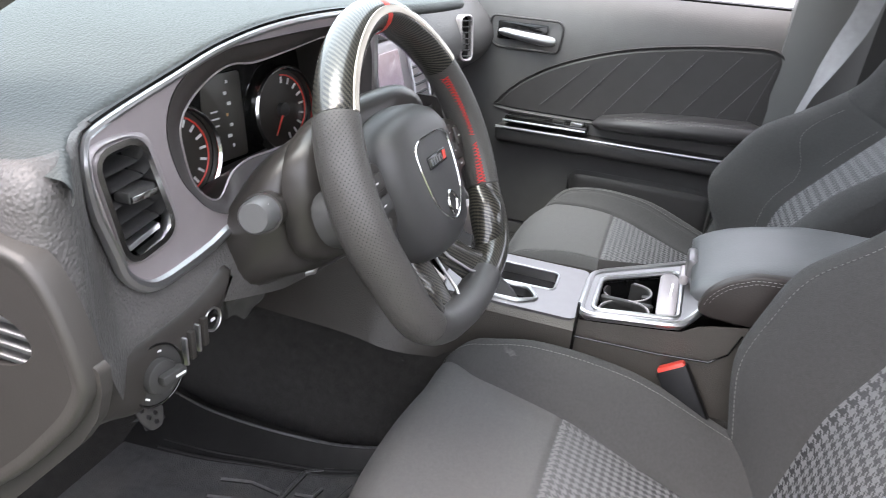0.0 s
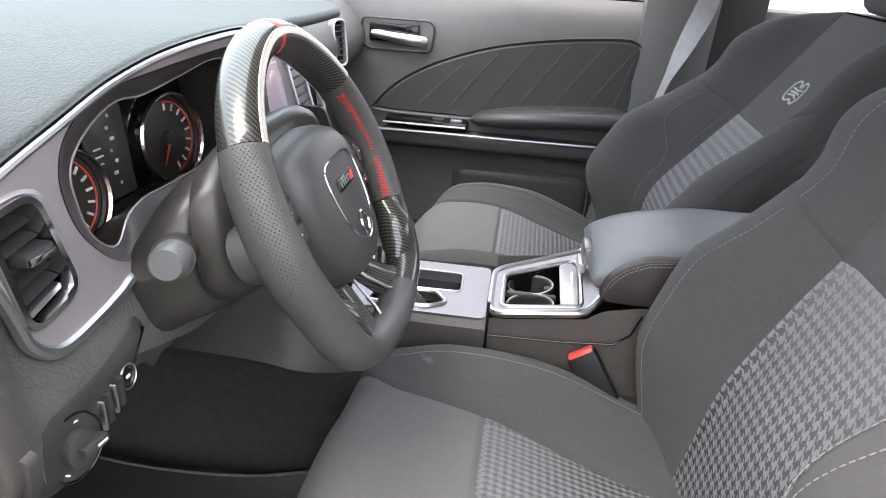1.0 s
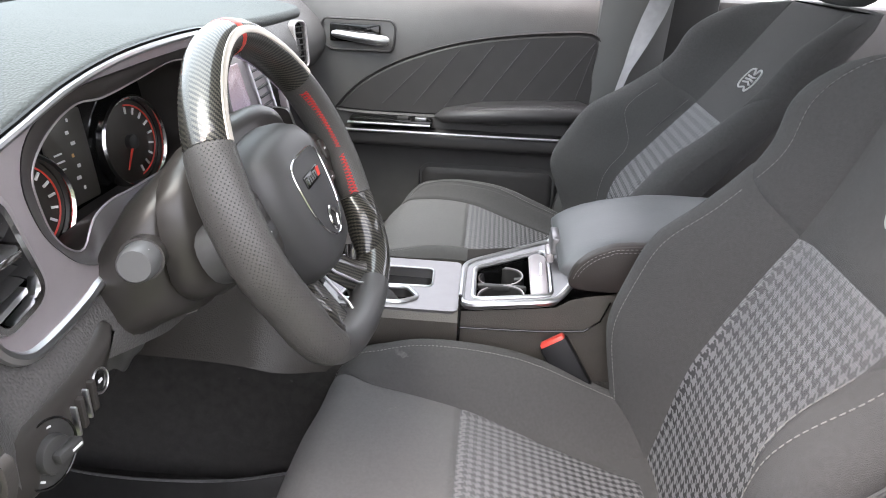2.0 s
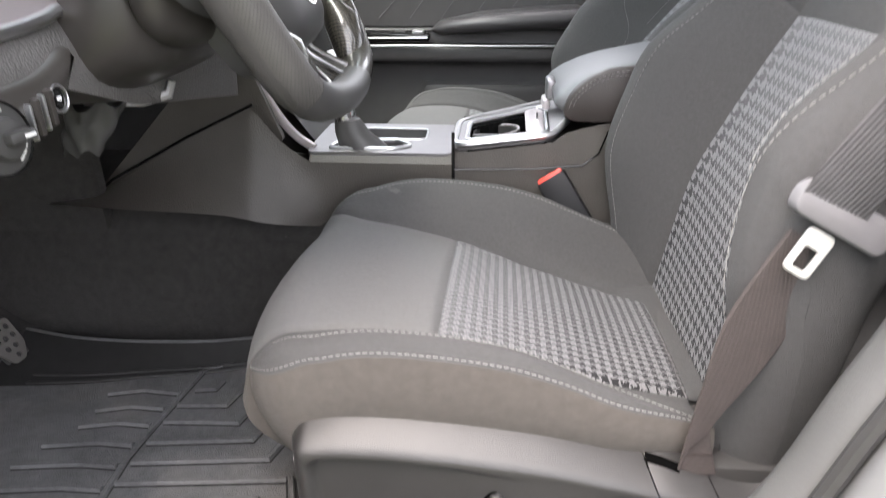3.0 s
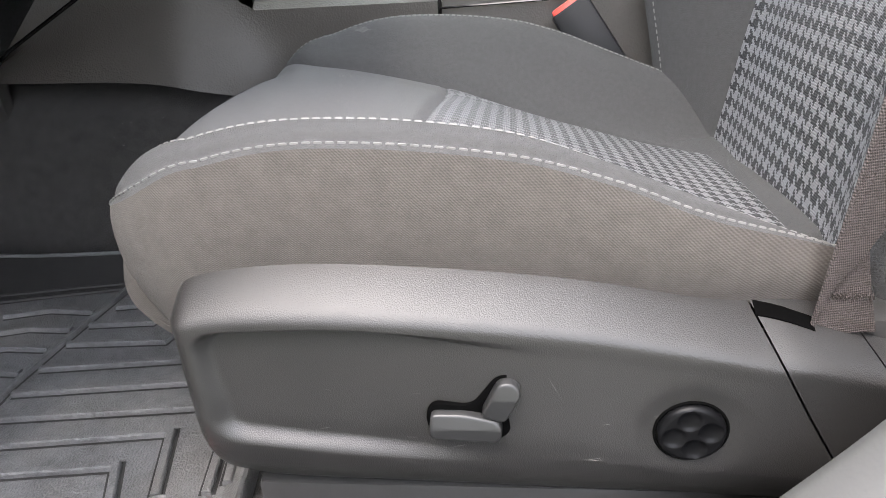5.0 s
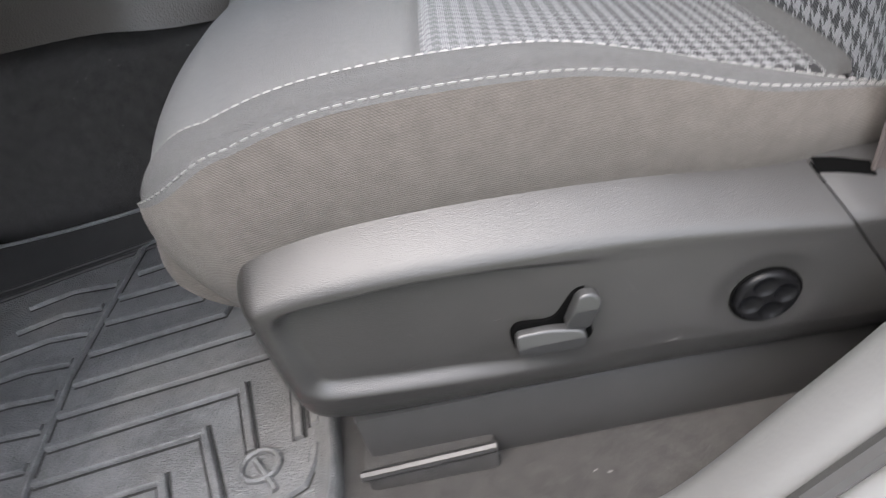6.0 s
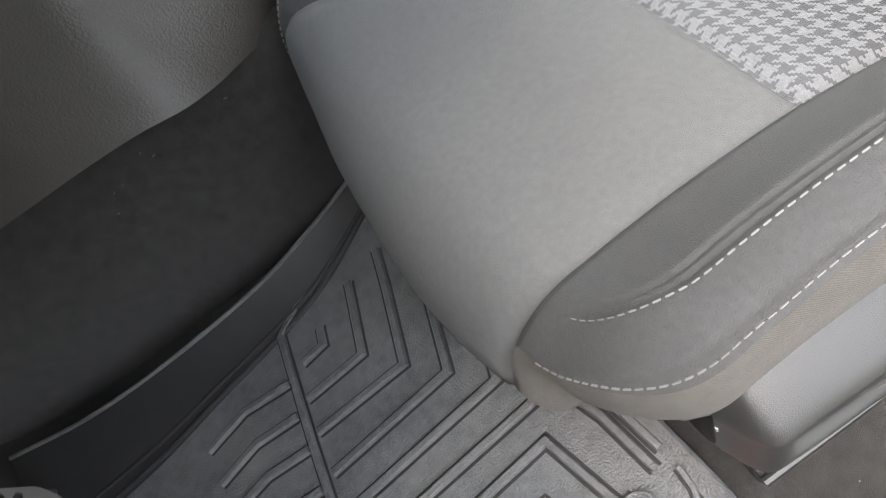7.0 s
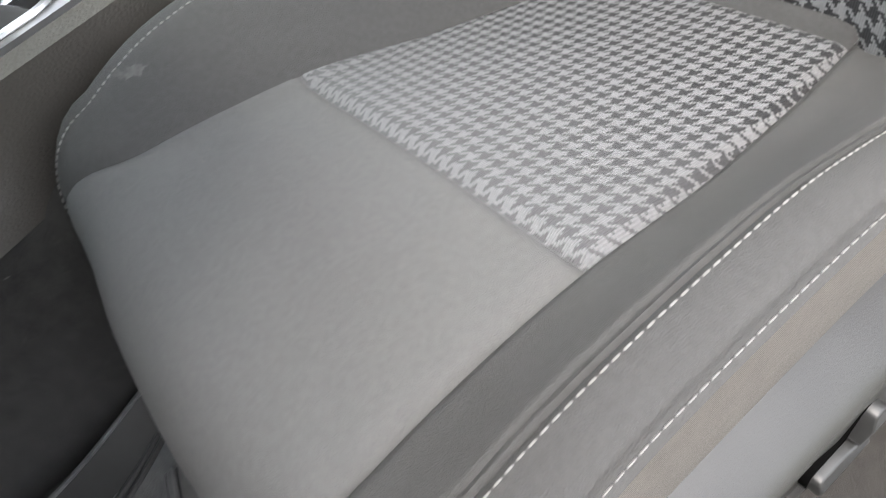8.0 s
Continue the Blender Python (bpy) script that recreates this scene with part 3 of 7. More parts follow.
    def row(fn, vf, a0, a1, n, lift=0.0006, sign=-1):
        res = []
        for k in range(n + 1):
            a = a0 + (a1 - a0) * (k / n if not callable(vf) else 1 - (1 - k / n) ** 1.6)
            v = vf(a) if callable(vf) else vf
            p = fn(a, v)
            nn = (fn(a + 0.004, v) - p).cross(fn(a, v + 0.004) - p) * sign
            nn.normalize()
            q = out(p + nn * lift)
            res.append((q, Vector((nn.x, s * nn.y, nn.z))))
        return res
    part("stitching", *dashes(row(cushion_point, lambda a: outer_seam(a) + 0.003, 0.072, 0.474, 130), 0.0040, 0.0014, 0.0009, 0.0003), THREAD, cushion, "light grey seam stitching")
    part("stitching", *dashes(row(cushion_point, lambda a: inner_seam(a) - 0.004, 0.072, 0.439, 120), 0.0036, 0.0018, 0.0007, 0.0002), THREAD, cushion)
    part("stitching", *dashes(row(cushion_point, 0.188, 0.03, 0.53, 60), 0.0034, 0.0020, 0.0009, 0.0004), THREAD, cushion)

    # the backrest
    def back_half(z, v):
        """Half the backrest's width; the outer wing is slimmer."""
        return curve_at(BACK_W, z) * (1.0 if v > 0 or not drv else 0.90 + 0.06 * smooth01(0.70, 0.84, z))

    def back_front(z, w):
        W = back_half(z, w)
        v = w
        a = abs(v)
        b = smooth01(0.118, 0.205, a) if v > 0 else 1.40 * smooth01(0.105, 0.19, a) if not drv else curve_at(OUT_BULGE, z) * smooth01(0.080, curve_at(OUT_SEAM, z) + 0.012, a)
        x = curve_at(BACK_X, z) - curve_at(BACK_BUMP, z) * b * (0.72 if v > 0 and not drv else 1.0)
        over = max(0.0, a - (W - 0.035))
        if over > 0:
            t = min(1.0, over / 0.035)
            x += 0.035 * (1 - math.sqrt(max(0.0, 1 - t * t))) * 1.2
        return Vector((x, v, z))

    def across(z, w):
        """The driver's insert narrows upwards on its outer side."""
        return w * curve_at(OUT_SEAM, z) / SPLIT_OUT if drv and w < 0 else w

    def back_uv(z, w):
        return back_front(z, across(z, w))

    def shell(z, q):
        """Round the rear of the backrest, from one front edge to the other."""
        W = back_half(z, math.cos(q * math.pi))
        xf = back_front(z, math.copysign(W, math.cos(q * math.pi))).x
        xr = curve_at(BACK_X, z) + 0.075
        t = q * math.pi
        return Vector((xf + (xr - xf) * math.sin(t) ** 0.7, W * math.cos(t) if abs(math.cos(t)) > 0 else 0, z))
    zs, qs = spaced(0.40, 0.966, 24), spaced(0, 1, 24)
    verts, faces = sheet(lambda z, q: back_out(shell(z, q)), zs, qs)
    n = len(qs)
    faces = list(faces) + [tuple((len(zs) - 1) * n + j for j in range(n)), tuple(range(n))]
    back = part("backrest", verts, faces, CLOTH, e, "", [(q * 0.5, z) for z in zs for q in qs], 60)
    panel("insert", back_uv, 0.42, SEAM, -split_out, split_in, 22, 18, CHECK, "bcd", 1, back, "grey houndstooth back insert", uvf=lambda z, v: (across(z, v), SEAM - z - 0.04), put=back_out, depth=0.0018 if drv else 0.0010)
    panel("upper_panel", back_uv, SEAM, 0.966, -split_out, split_in, 16, 16, CLOTH, "acd", 1, back, "plain dark cloth with an embroidered emblem", put=back_out, depth=0.0015)

    def wing(sgn, z0, z1, nz, name, upper):
        us, vs = spaced(0, 1, nz, 0.02), spaced(0, 1, 12, 0.04)

        def fn(u, q):
            # the seam between wing and shoulder climbs from the insert's corner to the edge
            lo = z0 + (0.082 * q if upper else 0)
            hi = z1 + (0.082 * q if not upper else 0)
            z = lo + (hi - lo) * u
            W = back_half(z, sgn)
            inner = split_in if sgn > 0 else abs(across(z, -split_out))
            return back_front(z, sgn * (inner + (W - inner) * q))

        def pt(u, q):
            p = fn(u, q)
            d = min(q * (0.1 if sgn > 0 or not drv else 0.03), (u if upper else 1 - u) * (z1 - z0))
            return p + Vector(((0.0045 if sgn > 0 or not drv else 0.0018) * math.exp(-((d / 0.006) ** 2) * 3), 0, 0))
        verts, faces = sheet(lambda u, q: back_out(pt(u, q)), us, vs)
        part(name, verts, faces, CLOTH, back, "", [(q * 0.1, u * (z1 - z0)) for u in us for q in vs], 60)
        rows = []
        if sgn > 0:
            rows = [(0.03, 0.98, lambda u: 0.55)]
        elif not upper:
            # two rows on the outer wing: one leaves the seam upwards, the other begins where it leaves
            rows = [(0.03, 0.98, lambda u: 0.13 + 0.30 * smooth01(0.60, 0.95, u)), (0.74, 0.99, lambda u: 0.10)]
        for u0, u1, place in rows:
            path = []
            for k in range(61):
                u = u0 + (u1 - u0) * k / 60
                at = place(u)
                p, q2 = fn(u, at), fn(u, at + 0.06)
                t = fn(min(1, u + 0.02), at) - p
                nn = t.cross(q2 - p)
                if nn.x > 0:
                    nn = -nn
                nn.normalize()
                path.append((back_out(p + nn * (0.0006 if sgn > 0 else 0.0012)), Vector((nn.x, s * nn.y, nn.z))))
            part("stitching", *dashes(path, 0.0042 if sgn > 0 else 0.0048, 0.0022, 0.0009, 0.0003), THREAD, back)
    for sgn in (1, -1):
        wing(sgn, 0.42, SEAM, 24, "back_bolster", False)
        wing(sgn, SEAM, 0.966, 16, "shoulder_panel", True)

    # the head restraint on its two posts
    hx, hz = curve_at(BACK_X, 1.0) + 0.01 + back_dx + lean * 0.43, 1.055 + back_dz
    rings = []
    for k in range(13):
        t = -math.pi / 2 + math.pi * k / 12
        w, h = 0.125 * max(0.05, math.cos(t)) ** 0.35, 0.05 * max(0.05, math.cos(t)) ** 0.5
        zc = hz + 0.085 * math.sin(t)
        rings.append([Vector((hx + (zc - 1.0) * 0.25 + h * math.cos(a) * 0.9, y0 + w * math.copysign(abs(math.sin(a)) ** 0.7, math.sin(a)), zc)) for a in (2 * math.pi * j / 24 for j in range(24))])
    v, f = ring_loft(rings)
    part("headrest", v, f, CLOTH, e, "padded dark cloth headrest", [(p[1], p[2]) for p in v], 60)
    return e, out, cushion, back, cushion_point, back_front, back_out


driver = seat(-0.390, 1)
passenger = seat(0.390, -1, -0.022, -0.036, 0.34, 0.022, -0.010)

# ---- more mesh tools ----


def plate(outline, holes, depth, fn):
    """A plate with holes: outlines in two coordinates, mapped by fn(a, b, d) with d from 0 (front) to depth (behind)."""
    bm = bmesh.new()
    loops = []
    for o in [outline, *holes]:
        vs = [bm.verts.new((p[0], p[1], 0)) for p in o]
        for i in range(len(vs)):
            bm.edges.new((vs[i - 1], vs[i]))
        loops.append(vs)
    bmesh.ops.triangle_fill(bm, use_beauty=True, use_dissolve=False, edges=bm.edges[:])
    bm.verts.index_update()
    flat = [(v.co.x, v.co.y) for v in bm.verts]
    faces = [tuple(v.index for v in f.verts) for f in bm.faces]
    rims = [[v.index for v in vs] for vs in loops]
    bm.free()
    n = len(flat)
    verts = [fn(a, b, 0) for a, b in flat] + [fn(a, b, depth) for a, b in flat]
    for r in rims:
        for i in range(len(r)):
            faces.append((r[i - 1], r[i], r[i] + n, r[i - 1] + n))
    return verts, faces


def smooth_loop(points, n=6, closed=True):
    """A smooth curve through points."""
    pts = [Vector(p) for p in points]
    k = len(pts)
    out = []
    for i in range(k if closed else k - 1):
        p0, p1 = pts[i - 1] if (closed or i) else pts[0], pts[i]
        p2 = pts[(i + 1) % k]
        p3 = pts[(i + 2) % k] if (closed or i + 2 < k) else pts[k - 1]
        for j in range(n):
            t = j / n
            out.append(0.5 * ((2 * p1) + (p2 - p0) * t + (2 * p0 - 5 * p1 + 4 * p2 - p3) * t * t + (3 * p1 - p0 - 3 * p2 + p3) * t**3))
    if not closed:
        out.append(pts[-1])
    return out


def disc(r, z0, z1, bevel=0.001, seg=28, rx=1.0, ry=1.0):
    return slab([Vector((math.cos(t) * r * rx, math.sin(t) * r * ry)) for t in (2 * math.pi * k / seg for k in range(seg))], z0, z1, bevel)


def hoop(r, width, z0, z1, seg=36, bevel=0.0006, rx=1.0):
    o = [Vector((math.cos(t) * r * rx, math.sin(t) * r)) for t in (2 * math.pi * k / seg for k in range(seg))]
    i = [Vector((math.cos(t) * (r - width) * rx, math.sin(t) * (r - width))) for t in (2 * math.pi * k / seg for k in range(seg))]
    return holed(o, i, z0, z1, bevel)


# ---- setting ----
HEADLINER = material("headliner", (0.42, 0.41, 0.39), 0.95, bump=0.3, bump_scale=800, dist=0.001)
GRASS = material("grass", (0.06, 0.072, 0.03), 0.9, vary=0.4, scale=8, bump=0.5, bump_scale=60, dist=0.02)
tagged(part("ground", [(-80, -80, 0), (80, -80, 0), (80, 80, 0), (-80, 80, 0)], [(0, 1, 2, 3)], GRASS), "dry mown grass around the car", "ground", kind="structure")
CONCRETE = material("concrete", (0.43, 0.425, 0.42), 0.9, vary=0.1, scale=3, bump=0.3, bump_scale=90, dist=0.004)
tagged(part("pavement", [(-80, 1.4, 0.004), (80, 1.4, 0.004), (80, 80, 0.004), (-80, 80, 0.004)], [(0, 1, 2, 3)], CONCRETE), "pale concrete beyond the car", "pavement", kind="structure")
tagged(part("floor", *block(-1.0, 1.3, -0.70, 0.78, 0.24, 0.288, 0.01), CARPET), "black carpeted car floor", "floor", kind="structure")


def tunnel(x, q):
    """The carpeted hump between the footwells."""
    t = q * math.pi
    w = 0.205 - 0.02 * math.sin(t)
    return Vector((x, -w * math.copysign(abs(math.cos(t)) ** 0.45, math.cos(t)), 0.285 + 0.21 * math.sin(t) ** 0.45))


tagged(part("floor_tunnel", *sheet(tunnel, spaced(-1.0, 1.3, 20), spaced(0, 1, 24)), CARPET), "black carpeted transmission tunnel", "floor", kind="structure")
# the toe board climbs towards the front
tagged(part("wall_toe_board", *sheet(lambda x, y: Vector((x, y, 0.286 + 0.9 * smooth01(-0.55, -1.15, x) * 0.5)), spaced(-1.15, -0.50, 12), spaced(-0.70, 0.78, 6)), CARPET), "black carpet on the sloping toe board", "floor", kind="structure")
tagged(part("wall_firewall", *block(-1.22, -1.14, -0.80, 0.80, 0.25, 0.95, 0.01), CARPET), "dark bulkhead behind the dashboard", "wall", kind="structure")
COWL = material("cowl_black", (0.02, 0.02, 0.02), 0.6)
# unseen cover added so that sky light stays out of the footwell
tagged(part("wall_cowl", *block(-1.25, -0.50, -0.80, 0.80, 0.79, 0.825, 0.01), COWL), "black cowl below the windscreen", "cowl", kind="structure")
tagged(part("wall_tunnel_side", *block(-1.14, -0.50, -0.175, -0.150, 0.44, 0.76, 0.01), CARPET), "black carpet on the side of the tunnel", "wall", kind="structure")
tagged(part("wall_far_kick", *block(-1.22, -0.55, 0.775, 0.85, 0.2, 0.95, 0.01), CARPET), "dark kick panel of the far footwell", "wall", kind="structure")
tagged(part("wall_near_kick", *block(-1.22, -0.64, -0.80, -0.705, 0.2, 0.62, 0.02), CARPET), "dark kick panel of the driver footwell", "wall", kind="structure")
tagged(part("wall_near_rear_door", *block(0.32, 1.3, -0.82, -0.735, 0.25, 0.95, 0.02), PAINT), "glossy grey closed rear door on the driver side", "wall", kind="structure")
tagged(part("wall_near_rear_glass", *block(0.42, 1.3, -0.76, -0.66, 0.95, 1.28, 0.02), GLOSS), "dark tinted rear window", "wall", kind="structure")
tagged(part("wall_windscreen_pillar", *tube([Vector((-0.60, -0.70, 0.875)), Vector((-0.44, -0.69, 0.945)), Vector((-0.27, -0.665, 1.045)), Vector((-0.10, -0.62, 1.19)), Vector((0.02, -0.58, 1.30))], [0.045, 0.045, 0.045, 0.04, 0.04], 14), material("pillar_cloth", (0.20, 0.185, 0.17), 0.9, bump=0.3, bump_scale=800, dist=0.001)), "grey windscreen pillar trim", "pillar", kind="structure")
tagged(part("wall_far_windscreen_pillar", *tube([Vector((-0.60, 0.74, 0.92)), Vector((-0.40, 0.70, 1.08)), Vector((-0.02, 0.62, 1.31))], 0.03, 10), HEADLINER), "grey far windscreen pillar trim", "pillar", kind="structure")
tagged(part("wall_rear", *block(1.3, 1.36, -0.75, 0.80, 0.25, 0.95, 0.02), CARPET), "dark rear seat back area", "wall", kind="structure")
tagged(part("ceiling", *sheet(lambda x, y: Vector((x, y, 1.36 - 0.10 * (y / 0.6) ** 4 - 0.10 * smooth01(0.0, -0.25, x))), spaced(-0.15, 1.3, 14), spaced(-0.56, 0.62, 12)), HEADLINER), "pale grey cloth headliner", "ceiling", kind="structure")
tagged(part("wall_sill", *block(-1.0, 1.3, -0.79, -0.692, 0.24, 0.342, 0.012, 3), PAINT), "grey painted door sill of the open doorway", "sill", kind="structure")
SCUFF = material("sill_trim", (0.13, 0.13, 0.134), 0.4, vary=0.06, scale=30, bump=0.25, bump_scale=700, dist=0.0005)
tagged(part("trim", *block(-0.9, 0.095, -0.765, -0.697, 0.338, 0.349, 0.004), SCUFF), "light grey ribbed sill scuff plate", "trim", kind="structure")

# the open driver's door, unseen, swung out ahead of the doorway; shades the footwell
door_hinge, door_edge = Vector((-0.72, -0.80)), Vector((-0.12, -1.70))
dn = Vector((door_hinge.y - door_edge.y, -(door_hinge.x - door_edge.x))).normalized() * 0.05


def open_door(z0, z1):
    ring = [door_hinge - dn, door_edge - dn, door_edge + dn, door_hinge + dn]
    return ring_loft([[Vector((p.x, p.y, z)) for p in ring] for z in (z0, z0 + 0.02, z1 - 0.02, z1)])


tagged(part("wall_open_door", *open_door(0.30, 0.98), DOORVINYL, smooth=False), "dark inner side of the open driver door, unseen, shading the footwell", "door", kind="structure")

# tinted windscreen between the pillars
GLASS = bpy.data.materials.new("tinted_glass")
GLASS.use_nodes = True
gnt = GLASS.node_tree
gnt.nodes.remove(gnt.nodes["Principled BSDF"])
clear = gnt.nodes.new("ShaderNodeBsdfTransparent")
clear.inputs[0].default_value = (0.86, 0.97, 0.96, 1)
shine = gnt.nodes.new("ShaderNodeBsdfGlossy")
shine.inputs["Roughness"].default_value = 0.02
gmix = gnt.nodes.new("ShaderNodeMixShader")
gmix.inputs[0].default_value = 0.05
gnt.links.new(clear.outputs[0], gmix.inputs[1])
gnt.links.new(shine.outputs[0], gmix.inputs[2])
gnt.links.new(gmix.outputs[0], gnt.nodes["Material Output"].inputs[0])


def screen_point(q, y):
    w = y / 0.72
    low = Vector((-1.02 + 0.40 * w * w, y, 0.862))
    top = Vector((-0.16 + 0.03 * w * w, y * 0.82, 1.275 - 0.04 * w * w))
    p = low.lerp(top, q)
    return p + Vector((-0.03, 0, 0.03)) * math.sin(math.pi * q)


tagged(part("window_1", *sheet(screen_point, spaced(0, 1, 14), spaced(-0.72, 0.72, 18)), GLASS), "tinted windscreen glass above the dashboard", "windscreen", kind="structure")

# near pillar trim that sweeps up from the sill
SWEEP = [(0.02, 0.27), (0.085, 0.30), (0.147, 0.366), (0.185, 0.41), (0.22, 0.457), (0.245, 0.505), (0.268, 0.573), (0.292, 0.64), (0.315, 0.75), (0.335, 0.90), (0.35, 1.1), (0.33, 1.28)]
sweep = smooth_loop([Vector((x, 0, z)) for x, z in SWEEP], 5, False)
rings = []
for i, p in enumerate(sweep):
    t = (sweep[min(i + 1, len(sweep) - 1)] - sweep[max(i - 1, 0)]).normalized()
    nrm = Vector((-t.z, 0, t.x))
    prof = [(-0.012, -0.650), (-0.002, -0.655), (0.0, -0.662), (0.001, -0.680), (-0.003, -0.690), (-0.010, -0.693), (-0.10, -0.692), (-0.10, -0.65)]
    rings.append([Vector((p.x, y, p.z)) + nrm * d for d, y in prof])
PILLAR = leather_grain(material("pillar_trim", (0.12, 0.12, 0.117), 0.55, vary=0.06, scale=20), 500, 0.25, 0.0005)
tagged(part("wall_near_pillar", *ring_loft(rings), PILLAR, sharp=50), "grey moulded pillar trim beside the driver seat", "pillar", kind="structure")
rings = []
for i, p in enumerate(sweep):
    t = (sweep[min(i + 1, len(sweep) - 1)] - sweep[max(i - 1, 0)]).normalized()
    nrm = Vector((-t.z, 0, t.x))
    rings.append([Vector((p.x, y, p.z)) + nrm * d for d, y in ((-0.016, -0.694), (-0.012, -0.706), (-0.010, -0.716), (-0.014, -0.730), (-0.030, -0.742), (-0.10, -0.742), (-0.10, -0.694))])
tagged(part("wall_near_pillar_skin", *ring_loft(rings), PAINT, sharp=50), "painted metal edge of the door pillar", "pillar", kind="structure")
seal = [p + Vector((0, -0.697, 0)) for p in sweep]
tagged(part("trim_seal", *tube([Vector((p.x + 0.006, p.y, p.z - 0.004)) for p in seal], 0.006, 8, up=(0, 1, 0)), BLACK), "black rubber door seal", "trim", kind="structure")

# ---- dashboard ----
BROW = [(-0.735, 0.880), (-0.71, 0.892), (-0.69, 0.895), (-0.66, 0.893), (-0.649, 0.8955), (-0.6245, 0.902), (-0.571, 0.915), (-0.505, 0.930), (-0.422, 0.939), (-0.312, 0.940), (-0.20, 0.934), (0.0, 0.925), (0.3, 0.920), (0.74, 0.910)]
dash = thing("dashboard", (-0.4, 0, 0.66), "dark grey grained vinyl dashboard with silver-edged instrument panel", "dashboard")


def brow(y):
    return curve_at(BROW, y)


def pad(q, y):
    """Upper pad: from the windscreen's foot over the crown to the brow's underside."""
    zb = brow(y)
    xb = -0.284 + 0.085 * max(0.0, min(1.0, (-0.648 - y) / 0.087)) ** 1.2 - 0.19 * smooth01(0.1, 0.42, y)
    xw = -0.98 + 0.55 * smooth01(-0.35, -0.74, y) + 0.25 * smooth01(0.45, 0.74, y)
    if q < 0.8:
        t = q / 0.8
        return Vector((xw + (xb - 0.008 - xw) * t, y, zb + 0.012 + 0.02 * math.sin(t * math.pi) * (1 - t) - 0.03 * (1 - t) ** 2 * 2))
    t = (q - 0.8) / 0.2 * math.pi * 0.75
    return Vector((xb - 0.008 + 0.008 * math.sin(t), y, zb + 0.004 + 0.008 * math.cos(t)))


part("upper_pad", *sheet(pad, spaced(0, 0.8, 16) + spaced(0.82, 1.0, 10), spaced(-0.716, 0.74, 60)), DASHTOP, dash, "grained dash top pad lit by the windscreen", sharp=70)

BEZEL = smooth_loop([Vector(p) for p in ((-0.222, 0.80), (-0.222, 0.87), (-0.228, 0.925), (-0.255, 0.941), (-0.312, 0.946), (-0.422, 0.945), (-0.505, 0.936), (-0.571, 0.9205), (-0.6245, 0.907), (-0.648, 0.8985), (-0.6565, 0.889), (-0.658, 0.879), (-0.654, 0.861), (-0.646, 0.839), (-0.638, 0.815), (-0.632, 0.797), (-0.6205, 0.784), (-0.6045, 0.778), (-0.571, 0.779), (-0.5385, 0.7825), (-0.50, 0.788), (-0.36, 0.790))], 5)
VENT = rounded([Vector(p) for p in ((-0.647, 0.886), (-0.609, 0.889), (-0.584, 0.814), (-0.629, 0.806))], 0.014, 5)
VENT_OUT = shrink(VENT, -0.004)
# the funnel's outer edge in the surround, and the thin rim at its foot
BOWL = smooth_loop([Vector(p) for p in ((-0.577, 0.880), (-0.573, 0.902), (-0.560, 0.917), (-0.535, 0.928), (-0.495, 0.934), (-0.440, 0.9355), (-0.36, 0.936), (-0.29, 0.934), (-0.250, 0.922), (-0.234, 0.89), (-0.234, 0.83), (-0.25, 0.803), (-0.34, 0.799), (-0.45, 0.799), (-0.50, 0.797), (-0.530, 0.808), (-0.552, 0.828), (-0.568, 0.850))], 5)
RIM = smooth_loop([Vector(p) for p in ((-0.537, 0.868), (-0.534, 0.882), (-0.524, 0.893), (-0.507, 0.9035), (-0.487, 0.911), (-0.464, 0.9145), (-0.431, 0.9115), (-0.367, 0.9155), (-0.30, 0.920), (-0.260, 0.910), (-0.242, 0.875), (-0.243, 0.838), (-0.30, 0.823), (-0.403, 0.8245), (-0.442, 0.827), (-0.462, 0.825), (-0.475, 0.8205), (-0.4835, 0.812), (-0.4915, 0.8035), (-0.503, 0.8045), (-0.519, 0.8175), (-0.530, 0.836))], 5)
RIM = resample(RIM, 110)
BOWL = resample(BOWL, 110)

def face_x(y, z):
    """Depth of the dash's front, which leans and rolls off at the near end."""
    return -0.284 + 0.085 * max(0.0, min(1.0, (-0.648 - y) / 0.087)) ** 1.2 + 0.018 * smooth01(0.80, 0.72, z)


BINNACLE = material("binnacle_graphite", (0.49, 0.44, 0.455), 0.33, metal=0.5, vary=0.06, bump=0.05, bump_scale=1500, dist=0.0002)
FUNNEL = material("funnel_charcoal", (0.085, 0.075, 0.074), 0.42, vary=0.08, bump=0.1, bump_scale=1200, dist=0.0002)
part("instrument_panel", *plate(BEZEL, [VENT_OUT, BOWL], 0.03, lambda y, z, d: Vector((face_x(y, z) + 0.004 - d, y, z))), BINNACLE, dash, "graphite instrument surround", sharp=30)
part("silver_edge", *tube([Vector((face_x(p.x, p.y) + 0.0045, p.x, p.y)) for p in BEZEL], [0.0030 + 0.0018 * smooth01(0.90, 0.80, p.y) for p in BEZEL], 8, True, up=(1, 0, 0)), SILVER, dash, "satin silver edging")
part("edge_gap", *tube([Vector((face_x(p.x, p.y) + 0.003, p.x - 0.001, p.y + 0.0042)) for p in BEZEL[15:44]], 0.0020, 6, False, up=(1, 0, 0)), GLOSS, dash)
